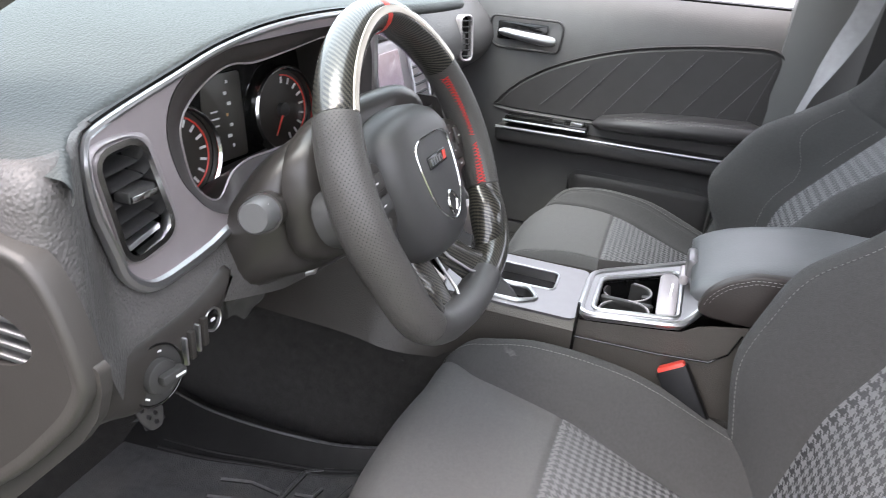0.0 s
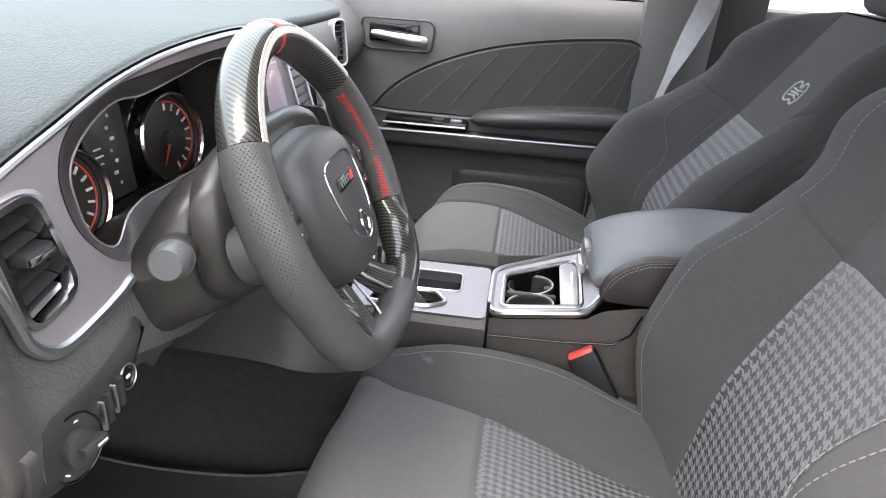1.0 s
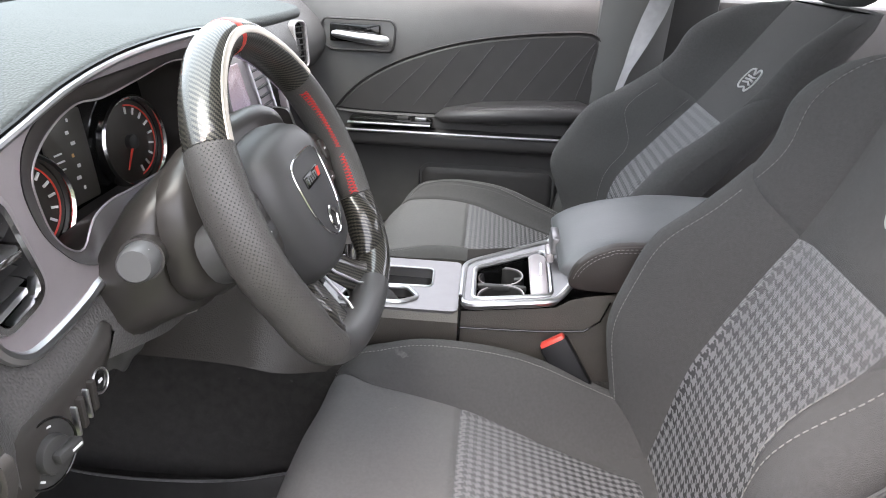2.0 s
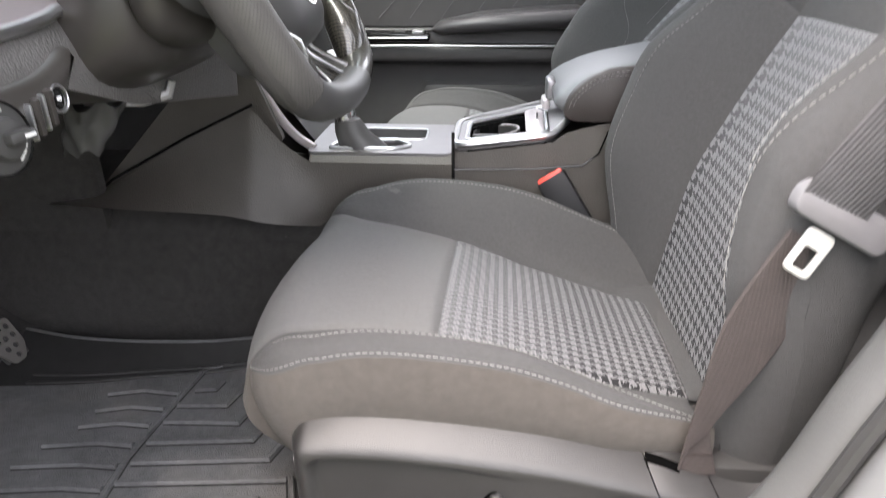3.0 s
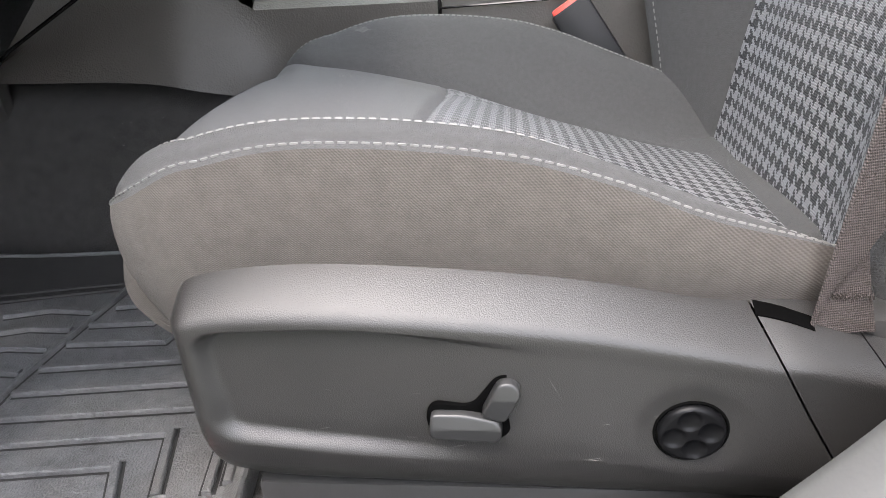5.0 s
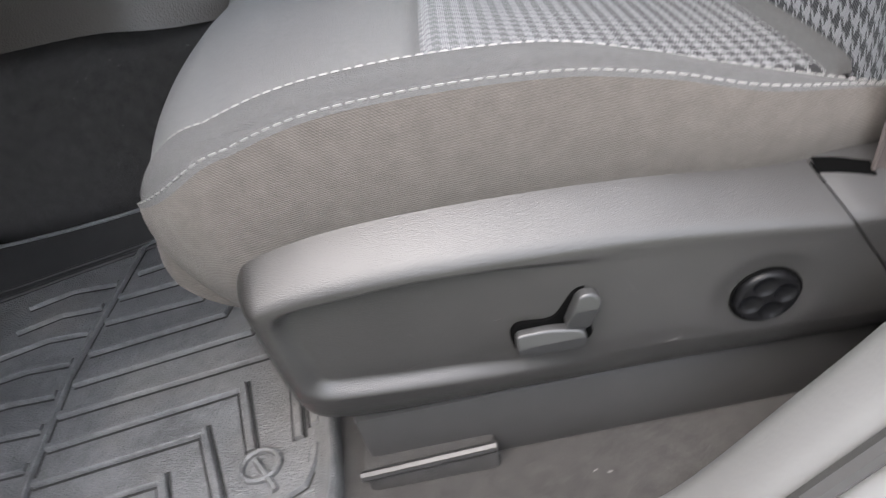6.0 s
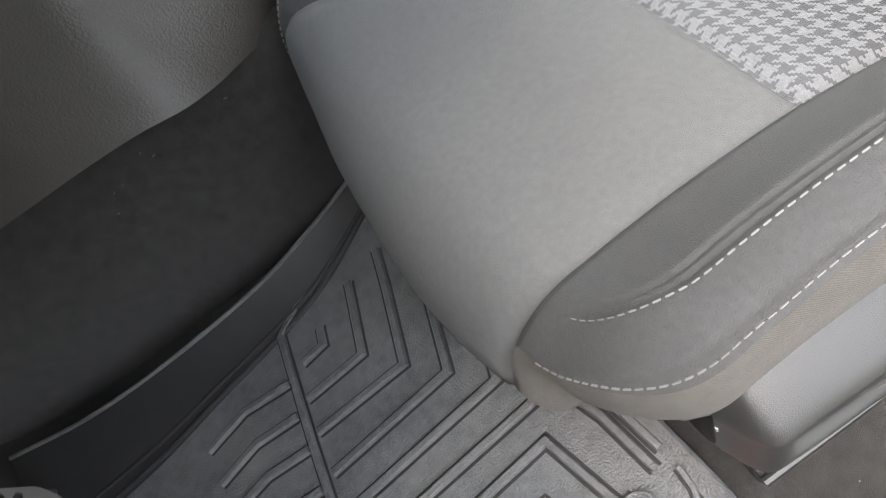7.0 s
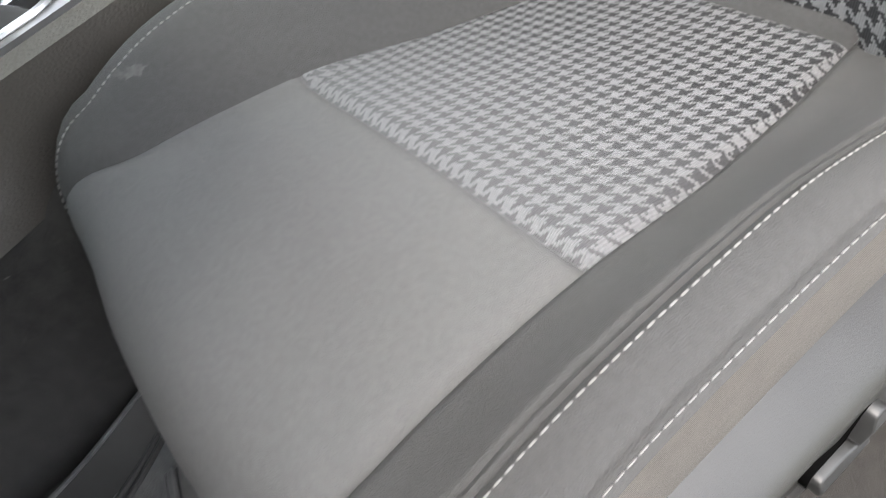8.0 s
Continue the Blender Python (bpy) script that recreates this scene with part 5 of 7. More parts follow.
# side spokes with button pods, sunk beside the cover
PM2 = WM @ Matrix.Translation((0, 0, -0.014))
for sgn in (-1, 1):
    o = smooth_loop([Vector((sgn * x, y)) for x, y in ((0.05, 0.026), (0.10, 0.030), (0.142, 0.018), (0.142, -0.014), (0.10, -0.034), (0.05, -0.044))], 4)
    spoke = part("spoke", *moved(slab(o, -0.020, 0.004, 0.005), PM2), LEATHER, wheel)
    o = smooth_loop([Vector((sgn * x, y)) for x, y in ((0.072, 0.026), (0.104, 0.030), (0.131, 0.018), (0.130, -0.014), (0.100, -0.033), (0.072, -0.024))], 4)
    pod = part("button_pod", *moved(slab(o, 0.0, 0.013, 0.004), PM2), SHROUD, spoke, "pod of black buttons")
    for k, (bx, by, bw, bh) in enumerate(((0.093, 0.014, 0.026, 0.016), (0.118, 0.006, 0.014, 0.022), (0.093, -0.006, 0.028, 0.016), (0.100, -0.022, 0.022, 0.010))):
        part("button", *moved(slab(box_outline(bw, bh, 0.003, 3, sgn * bx, by), 0.010, 0.0165, 0.0016), PM2), SHROUD if k != 2 else BLACK, spoke)
        part("button_print", *moved(slab(box_outline(0.005, 0.0014, 0.0003, 2, sgn * bx, by), 0.0165, 0.0169), PM2), WHITE, spoke, smooth=False)
# twin lower spokes of carbon fibre, rising from behind the hub to the flat bottom, with a silver edge
for sgn in (-1, 1):
    path = [WM @ Vector(p) for p in ((sgn * 0.028, -0.066, -0.026), (sgn * 0.032, -0.092, -0.018), (sgn * 0.042, -0.116, -0.006), (sgn * 0.056, -0.134, 0.004))]
    v, f = tube(path, [0.021, 0.020, 0.021, 0.023], 14, flat=0.42, up=WM.to_3x3() @ Vector((0, 0, 1)))
    part("lower_spoke", v, f, CARBON, wheel, "lacquered carbon fibre spoke", [(p[1], p[2]) for p in v])
    path = [WM @ Vector(p) for p in ((sgn * 0.008, -0.074, -0.016), (sgn * 0.012, -0.096, -0.008), (sgn * 0.022, -0.118, 0.004), (sgn * 0.036, -0.132, 0.012))]
    part("spoke_edge", *tube(path, 0.0017, 8), SILVER, wheel)
for sgn in (-1, 1):
    v, f = moved(tube([Vector((sgn * 0.118, -0.056, 0.004)), Vector((sgn * 0.112, -0.080, 0.008)), Vector((sgn * 0.100, -0.106, 0.006)), Vector((sgn * 0.085, -0.122, 0.002))], [0.010, 0.020, 0.018, 0.010], 14), WM)
    part("thumb_rest", v, f, CARBON, wheel, "carbon fibre thumb rest", [(p[1], p[2]) for p in v])

column = thing("steering_column", (-0.30, -0.375, 0.70), "black plastic steering column shroud with stalk", "steering column")
rings = []
for x, cz, w, h in ((-0.192, 0.820, 0.070, 0.040), (-0.196, 0.820, 0.112, 0.056), (-0.204, 0.819, 0.130, 0.064), (-0.212, 0.817, 0.137, 0.067), (-0.226, 0.812, 0.138, 0.066), (-0.229, 0.807, 0.132, 0.062), (-0.233, 0.801, 0.140, 0.066), (-0.262, 0.782, 0.146, 0.060), (-0.290, 0.752, 0.144, 0.050), (-0.360, 0.745, 0.140, 0.048)):
    rings.append([Vector((x - 0.18 * h * math.sin(t), -0.375 + w * math.copysign(abs(math.cos(t)) ** 0.62, math.cos(t)), cz + h * math.copysign(abs(math.sin(t)) ** 0.62, math.sin(t)))) for t in (2 * math.pi * k / 32 for k in range(32))])
part("shroud", *ring_loft(rings), SHROUD, column, "moulded black shroud", sharp=60)
rings = []
for x, cz, w, h in ((-0.172, 0.812, 0.056, 0.050), (-0.200, 0.802, 0.058, 0.052)):
    rings.append([Vector((x, -0.375 + w * math.cos(t), cz + h * math.sin(t))) for t in (2 * math.pi * k / 28 for k in range(28))])
part("collar", *ring_loft(rings), SHROUD, column)
part("stalk", *tube([Vector((-0.255, -0.46, 0.800)), Vector((-0.240, -0.51, 0.812)), Vector((-0.232, -0.535, 0.818))], [0.012, 0.0155, 0.0165], 20, up=(1, 0, 0)), SHROUD, column, "turn signal stalk")
part("stalk_tip", *tube([Vector((-0.232, -0.533, 0.818)), Vector((-0.227, -0.552, 0.822)), Vector((-0.2265, -0.555, 0.8225))], [0.0145, 0.0135, 0.0115], 24, up=(1, 0, 0)), material("stalk_grey", (0.12, 0.12, 0.12), 0.35, bump=0), column, "round grey stalk end")
for k in range(3):
    part("stalk_print", *block(-0.236 + k * 0.006, -0.232 + k * 0.006, -0.546, -0.543, 0.8305, 0.8315, 0.0002), WHITE, column)
part("adjuster_lever", *tube([Vector((-0.33, -0.43, 0.700)), Vector((-0.285, -0.41, 0.695)), Vector((-0.262, -0.40, 0.700)), Vector((-0.258, -0.398, 0.712))], [0.006, 0.006, 0.005, 0.004], 8), SILVER, column, "silver tilt lever")
part("paddle", *tube([WM @ Vector((-0.098, 0.045, -0.028)), WM @ Vector((-0.112, 0.010, -0.026)), WM @ Vector((-0.104, -0.030, -0.028))], 0.0035, 8), SILVER, column, "silver shift paddle")


def gaiter(u, q):
    """The creased boot below the column."""
    a_ = 2 * math.pi * q
    r = 0.026 * (1 - 0.35 * u) * (1 + 0.10 * math.sin(3 * a_ + 4 * u) + 0.07 * math.sin(7 * a_ - 9 * u))
    return Vector((-0.312 + 1.0 * r * math.cos(a_) - 0.022 * u, -0.44 + 0.9 * r * math.sin(a_), 0.700 - 0.046 * u + 0.004 * math.sin(5 * a_)))


part("gaiter", *sheet(gaiter, spaced(0, 1, 12), spaced(0, 1, 40)), LEATHER, column, "creased dark boot under the column", sharp=80)

# ---- centre stack and passenger side of the dash ----
part("passenger_face", *sheet(lambda q, y: Vector((-0.405 + smooth01(0.12, 0.42, y) * (0.078 * math.sin(math.pi * min(1.0, q / 0.75)) - 0.068 - 0.06 * smooth01(0.6, 1.0, q)), y, brow(y) - 0.005 - 0.27 * q)), spaced(0, 1, 10), spaced(-0.17, 0.74, 24)), DASH, dash, sharp=70)
SCREEN = material("touch_screen", (0.05, 0.05, 0.07), 0.12, bump=0, vary=0.25, scale=8)
# the sky's reflection is put in as a glow: pale above, bluer below
gl = SCREEN.node_tree
gsep = gl.nodes.new("ShaderNodeSeparateXYZ")
gl.links.new(gl.nodes.new("ShaderNodeTexCoord").outputs["Object"], gsep.inputs[0])
gmr = node(gl, "ShaderNodeMapRange", i1=0.13, i2=0.26, i3=0.0, i4=1.0)
gl.links.new(gsep.outputs[2], gmr.inputs[0])
gmx = gl.nodes.new("ShaderNodeMix")
gmx.data_type = "RGBA"
gmx.inputs[6].default_value, gmx.inputs[7].default_value = (0.035, 0.038, 0.075, 1), (0.15, 0.125, 0.135, 1)
gl.links.new(gmr.outputs[0], gmx.inputs[0])
gl.links.new(gmx.outputs[2], gl.nodes["Principled BSDF"].inputs["Emission Color"])
gl.nodes["Principled BSDF"].inputs["Emission Strength"].default_value = 0.8
stack = thing("centre_stack", (-0.34, 0.06, 0.6), "black centre stack with touch screen, vents and dials", "centre stack")
SM = frame_of(Vector((-0.369, 0.0, 0.794)), (1, 0, 0.27))
part("screen_frame", *moved(slab(box_outline(0.40, 0.150, 0.014), -0.03, 0.004, 0.004), SM), TRIMGREY, stack)
part("screen", *moved(slab(box_outline(0.165, 0.118, 0.004), 0.0, 0.0065, 0.001), SM), SCREEN, stack, "glossy touch screen with faint icons")
for k in range(6):
    part("screen_icon", *moved(slab(box_outline(0.009, 0.007, 0.001, 2, -0.065 + k * 0.026, -0.046), 0.0065, 0.0070), SM), TRIMGREY, stack, smooth=False)
for sx in (-0.150, 0.150):
    o = box_outline(0.060, 0.105, 0.012, 4, sx, 0.005)
    part("vent_frame", *moved(holed(shrink(o, -0.004), o, 0.0, 0.010, 0.002), SM), SILVER, stack, "silver vent frame")
    part("vent_back", *moved(slab(o, -0.02, 0.002), SM), GLOSS, stack)
    for k in range(7):
        part("louvre", *moved(block(sx - 0.029, sx + 0.029, -0.038 + k * 0.0145, -0.034 + k * 0.0145, 0.0, 0.007, 0.001), SM), BLACK, stack)
part("stack_panel", *sheet(lambda q, y: Vector((-0.325 + 0.115 * q**1.3, y, 0.765 - 0.20 * q)), spaced(0, 1, 10), spaced(-0.085, 0.115, 6)), BLACK, stack)
for sy in (-0.088, 0.112):
    path = smooth_loop([Vector((-0.335, sy * 1.25, 0.86)), Vector((-0.318, sy * 1.15, 0.76)), Vector((-0.296, sy * 1.1, 0.689)), Vector((-0.266, sy * 1.15, 0.623)), Vector((-0.235, sy * 1.25, 0.585)), Vector((-0.205, sy * 1.35, 0.567))], 5, False)
    part("stack_edge", *tube(path, 0.007, 8, flat=0.7, up=(0, 1, 0)), TRIMGREY, stack, "graphite edge strip")
for k, (q, r) in enumerate(((0.30, 0.020), (0.62, 0.016))):
    p = Vector((-0.325 + 0.115 * q**1.3, -0.045, 0.765 - 0.20 * q))
    m = frame_of(p, (0.85, 0, 0.5))
    part("dial", *moved(disc(r, 0, 0.016, 0.003), m), BLACK, stack, "climate dial")
    part("dial_ring", *moved(hoop(r + 0.002, 0.002, 0, 0.008), m), CHROME, stack)
    m = frame_of(p + Vector((0.004, 0.075, 0)), (0.85, 0, 0.5))
    part("button_block", *moved(slab(box_outline(0.06, 0.026, 0.005), 0, 0.006, 0.002), m), GLOSS, stack)
# far end vent
fv = thing("air_vent", (-0.41, 0.50, 0.78), "dark louvred outboard air vent on the passenger end of the dash", "air vent")
FM = frame_of(Vector((-0.397, 0.505, 0.822)), (0.9, -0.45, 0.1))
o = box_outline(0.030, 0.088, 0.012)
part("surround", *moved(holed(shrink(o, -0.005), o, -0.01, 0.008, 0.002), FM), TRIMGREY, fv)
part("duct", *moved(slab(o, -0.03, -0.004), FM), GLOSS, fv)
for k in range(7):
    part("louvre", *moved(block(-0.014, 0.014, -0.039 + k * 0.0122, -0.0365 + k * 0.0122, -0.004, 0.004, 0.001), FM), BLACK, fv)

# ---- console ----
con = thing("centre_console", (0.0, 0, 0.45), "black centre console with silver shifter plate and cup holders", "console")


def con_side(sgn):
    def fn(x, q):
        top = 0.556 if x > -0.205 else curve_at([(-0.56, 0.49), (-0.50, 0.515), (-0.40, 0.570), (-0.315, 0.62), (-0.28, 0.63), (-0.245, 0.588), (-0.205, 0.556)], x)
        low = curve_at([(-0.56, 0.506), (-0.46, 0.501), (-0.30, 0.494), (-0.22, 0.473), (-0.12, 0.445), (-0.007, 0.41)], x)
        y = -0.150 - 0.055 * q**1.4 * (1 - smooth01(-0.28, -0.14, x)) + 0.010 * q * q * smooth01(-0.28, -0.14, x)
        return Vector((x, sgn * -y - (0.0 if sgn < 0 else 0.10), top + (low - top) * q))
    return sheet(fn, spaced(-0.56, -0.009, 40), spaced(0, 1, 8))


CONSOLE = leather_grain(material("console_vinyl", (0.069, 0.062, 0.055), 0.45, vary=0.14, scale=20), 560, 0.6, 0.0007)
part("side", *con_side(-1), CONSOLE, con, "grained side panel", sharp=60)
part("side", *con_side(1), CONSOLE, con, sharp=60)
# recessed sides of the centre stack above the crease
for sy in (-0.138, 0.115):
    o = [Vector(p) for p in ((-0.535, 0.492), (-0.40, 0.56), (-0.30, 0.60), (-0.24, 0.58), (-0.27, 0.66), (-0.31, 0.78), (-0.36, 0.78), (-0.392, 0.637))]
    part("stack_flank", *plate(rounded(o, 0.01), [], 0.01, lambda x, z, d: Vector((x, sy + (d if sy < 0 else -d), z))), CONSOLE, con, sharp=30)
# crease that runs up to the stack
part("crease", *tube([Vector((-0.525, -0.1528, 0.500)), Vector((-0.49, -0.1528, 0.526)), Vector((-0.371, -0.1525, 0.589)), Vector((-0.275, -0.1520, 0.634))], 0.0022, 6), GLOSS, con, "dark joint between the console panels")
part("shoulder", *sheet(lambda x, q: Vector((x, -0.150 + 0.022 * q, 0.556 + 0.012 * math.sin(q * 1.57))), spaced(-0.205, -0.009, 12), spaced(0, 1, 6)), CONSOLE, con, sharp=60)
SATIN = material("satin_plate", (0.25, 0.243, 0.25), 0.36, metal=0.8, vary=0.06, bump=0.05, bump_scale=1200, dist=0.0002)
# shifter plate with its gate
PLATE = rounded([Vector(p) for p in ((-0.210, -0.140), (-0.010, -0.140), (-0.012, 0.020), (-0.215, 0.020))], 0.012)
GATE = rounded([Vector(p) for p in ((-0.182, -0.126), (-0.095, -0.126), (-0.068, -0.108), (-0.088, -0.078), (-0.172, -0.086))], 0.010)
TRACK = rounded([Vector(p) for p in ((-0.160, -0.074), (-0.052, -0.070), (-0.054, -0.012), (-0.150, -0.010))], 0.010)
part("shifter_plate", *plate(PLATE, [GATE, TRACK], 0.02, lambda x, y, d: Vector((x, y, 0.568 - d))), SATIN, con, "satin graphite shifter plate", sharp=30)
part("gate_edge", *tube([Vector((p.x, p.y, 0.569)) for p in GATE], 0.0035, 8, True), SILVER, con, "silver gate edging")
part("gate_edge", *tube([Vector((p.x, p.y, 0.5685)) for p in TRACK], 0.0016, 8, True), SILVER, con)
part("gate_floor", *block(-0.195, -0.035, -0.133, 0.02, 0.545, 0.552, 0.001), GLOSS, con)
shifter = thing("gear_shifter", (-0.150, -0.105, 0.553), "silver and black gear shifter with leather boot", "gear shifter")
part("boot", *ring_loft([[Vector((-0.148 + dx + r * 1.3 * math.cos(t), -0.105 + r * math.sin(t), z)) for t in (2 * math.pi * k / 16 for k in range(16))] for dx, r, z in ((0.016, 0.030, 0.553), (0.010, 0.026, 0.568), (-0.004, 0.019, 0.588), (-0.010, 0.014, 0.606))]), LEATHER, shifter, "black leather boot")
part("collar", *ring_loft([[Vector((-0.161 + r * math.cos(t), -0.105 + r * math.sin(t), z)) for t in (2 * math.pi * k / 16 for k in range(16))] for r, z in ((0.014, 0.604), (0.015, 0.612), (0.012, 0.640), (0.013, 0.652))]), CHROME, shifter, "chrome collar")
part("knob", *ring_loft([[Vector((-0.169 + dx + r * 1.25 * math.cos(t), -0.105 + r * math.sin(t), z)) for t in (2 * math.pi * k / 20 for k in range(20))] for dx, r, z in ((0, 0.013, 0.650), (0, 0.020, 0.664), (0.002, 0.024, 0.680), (0.004, 0.021, 0.692), (0.004, 0.010, 0.698))]), TRIMGREY, shifter, "satin grip")
# cup holder module
CUPB = rounded([Vector(p) for p in ((-0.006, -0.143), (0.126, -0.143), (0.156, -0.10), (0.156, 0.050), (0.130, 0.060), (-0.006, -0.008))], 0.022)
CUPI = rounded([Vector(p) for p in ((0.010, -0.127), (0.119, -0.127), (0.122, 0.006), (0.112, 0.022), (0.010, -0.026))], 0.012)


def cupz(x, y, d):
    return Vector((x, y, 0.582 + 0.13 * max(0, x) + 0.6 * max(0, x - 0.125) - d))


cup = thing("cup_holder", (0.07, -0.02, 0.52), "silver framed twin cup holder with dark liner", "cup holder")
part("frame", *plate(CUPB, [CUPI], 0.009, lambda x, y, d: cupz(x, y, d)), SATIN, cup, "satin silver frame", sharp=30)
part("frame_edge", *tube([cupz(p.x, p.y, 0.001) for p in CUPB], 0.005, 8, True), SILVER, cup)
part("frame_edge", *tube([cupz(p.x, p.y, 0.001) for p in CUPI], 0.004, 8, True), SILVER, cup)
v, f = ring_loft([[cupz(p.x, p.y, d) for p in CUPI] for d in (0.004, 0.03, 0.075)], False, False)
part("well", v, list(f) + [tuple(2 * len(CUPI) + j for j in range(len(CUPI)))], GLOSS, cup)
for cy in (-0.034, -0.094):
    m = Matrix.Translation(cupz(0.050, cy, 0.018)) @ pose(0, 0, 0, 0, -7, 0)
    part("cup_ring", *moved(hoop(0.032, 0.004, -0.030, 0.004, 32, 0.001, 1.08), m), BLACK, cup, "round cup rim")
    part("ring_edge", *moved(tube([Vector((0.0335 * math.cos(t), 0.031 * math.sin(t), 0.004)) for t in (2 * math.pi * k / 32 for k in range(32))], 0.0012, 6, True), m), TRIMGREY, cup)
    part("grip_tab", *moved(block(0.020, 0.034, -0.005, 0.005, -0.02, 0.0, 0.002), m), BLACK, cup)
part("bridge", *block(0.014, 0.088, -0.069, -0.059, 0.566, 0.576, 0.003), BLACK, cup)
part("tray_lid", *moved(slab(rounded([Vector(p) for p in ((0.091, -0.125), (0.116, -0.125), (0.119, -0.002), (0.108, 0.012), (0.092, 0.004))], 0.008), 0, 0.006, 0.002), Matrix.Translation((0, 0, 0.578)) @ pose(0, 0, 0, 0, -7.4, 0)), TRIMGREY, cup, "small grey sliding lid")
part("lid_slot", *tube([Vector((0.106, -0.070, 0.5985)), Vector((0.108, -0.030, 0.5988))], 0.0022, 6), CHROME, cup)


def rear_side(x, q):
    top = cupz(x, 0, 0).z - 0.012 if x < 0.16 else 0.605 + (x - 0.16) * 0.2
    return Vector((x, -0.148 + 0.008 * (1 - q) ** 3, top + (0.36 - top) * q))


part("rear_side", *sheet(rear_side, spaced(-0.005, 0.55, 30), spaced(0, 1, 8)), CONSOLE, con, "grained rear side panel", sharp=60)
part("rear_side", *sheet(lambda x, q: Vector((x, 0.068, rear_side(x, q).z)), spaced(-0.005, 0.55, 20), spaced(0, 1, 4)), DASH, con, sharp=60)
part("seam", *tube([Vector((-0.005, -0.1495, 0.549)), Vector((0.10, -0.1495, 0.552)), Vector((0.165, -0.1495, 0.558)), Vector((0.185, -0.1495, 0.575)), Vector((0.195, -0.1495, 0.605))], 0.0013, 6), GLOSS, con)
part("gap", *tube([Vector((-0.007, -0.1485, 0.60 - 0.05 * k)) for k in range(3)], 0.0022, 6), GLOSS, con)
# armrest bin
arm = thing("armrest", (0.30, -0.02, 0.60), "padded grey vinyl console armrest with stitched side", "armrest")


def loaf(x0, x1, y0, y1, zf, nose, crown):
    """A cushion with a rounded nose at x0."""
    rings = []
    for k in range(13):
        t = k / 12
        x = x0 + (x1 - x0) * (t**1.6)
        g = min(1.0, (1 - (1 - min(1, (x - x0) / nose)) ** 2) ** 0.5) if x < x0 + nose else 1.0
        g = max(g, 0.12)
        yc, hw = (y0 + y1) / 2, (y1 - y0) / 2 * (0.88 + 0.12 * g)
        z0, z1 = zf(x)
        rings.append([Vector((x, yc + hw * math.copysign(abs(math.cos(a_)) ** 0.35, math.cos(a_)), (z0 + z1) / 2 + ((z1 - z0) / 2) * g * math.copysign(abs(math.sin(a_)) ** 0.5, math.sin(a_)) + crown * max(0, math.sin(a_)))) for a_ in (2 * math.pi * j / 32 for j in range(32))])
    return ring_loft(rings)


ARMV = leather_grain(material("armrest_vinyl", (0.12, 0.123, 0.128), 0.42, vary=0.08, scale=30), 450, 0.3, 0.0005)
part("lid", *loaf(0.126, 0.55, -0.131, 0.075, lambda x: (0.606, 0.662 + 0.030 * min(1, (x - 0.126) / 0.15)), 0.085, 0.004), ARMV, arm, "padded armrest lid", sharp=80)
# dark leather pad on the driver's side of the lid, sewn along its upper edge
PADV = leather_grain(material("brown_black_leather", (0.042, 0.035, 0.032), 0.45, vary=0.1, scale=30), 500, 0.35, 0.0005)
PAD = smooth_loop([Vector(p) for p in ((0.143, 0.616), (0.141, 0.640), (0.157, 0.662), (0.180, 0.676), (0.213, 0.684), (0.35, 0.690), (0.54, 0.692), (0.545, 0.66), (0.54, 0.614), (0.35, 0.612), (0.20, 0.612))], 5)
part("side_pad", *moved(slab(PAD, -0.006, 0.007, 0.003), Matrix(((1, 0, 0, 0), (0, 0, -1, -0.130), (0, 1, 0, 0), (0, 0, 0, 1)))), PADV, arm, "dark stitched leather side pad", sharp=60)
for inset in (0.005, 0.0095):
    line = [p for p in shrink(PAD, inset) if p.y > 0.628 and p.x < 0.50]
    line.sort(key=lambda p: p.x)
    part("stitching", *dashes([(Vector((p.x, -0.1378, p.y)), Vector((0, -1, 0))) for p in line], 0.0040, 0.0020, 0.0008, 0.0004), THREAD, arm)
part("latch", *block(0.119, 0.132, -0.048, 0.000, 0.622, 0.650, 0.004), SATIN, arm, "silver latch")
part("latch", *block(0.114, 0.126, -0.044, -0.004, 0.607, 0.623, 0.004), TRIMGREY, arm)

# ---- far door ----
door = thing("door_1", (-0.05, 0.77, 0.30), "dark vinyl front passenger door with quilted insert and silver strip", "door", kind="structure")
XS = spaced(-0.62, 0.262, 24)


def door_skin(x, q):
    """The inner panel from the window sill down; it rolls in at the top."""
    z = 0.925 - 0.60 * q
    y = 0.752 + 0.045 * math.exp(-((0.925 - z) / 0.03) ** 1.0) - 0.012 * smooth01(0.92, 0.80, z) + 0.025 * smooth01(0.62, 0.42, z)
    return Vector((x, y, z + 0.008 * (x + 0.1)))


part("panel", *sheet(door_skin, XS, spaced(0, 0.08, 8) + spaced(0.1, 1, 24)), DOORVINYL, door, "grained vinyl panel", sharp=80)
part("outer_skin", *block(-0.62, 0.262, 0.80, 0.84, 0.25, 0.915, 0.01), PAINT, door)
part("seal", *tube([Vector((x, 0.806, 0.922 + 0.008 * (x + 0.1))) for x in XS], 0.010, 8), GLOSS, door, "black window seal")
QUILT = smooth_loop([Vector(p) for p in ((0.258, 0.645), (0.262, 0.75), (0.262, 0.838), (0.15, 0.842), (-0.007, 0.822), (-0.12, 0.795), (-0.225, 0.755), (-0.31, 0.705), (-0.365, 0.650), (-0.36, 0.632), (-0.2, 0.628), (0.0, 0.632))], 4)
INSERT = leather_grain(material("door_insert", (0.050, 0.047, 0.047), 0.5, vary=0.1, scale=25), 500, 0.25, 0.0005)
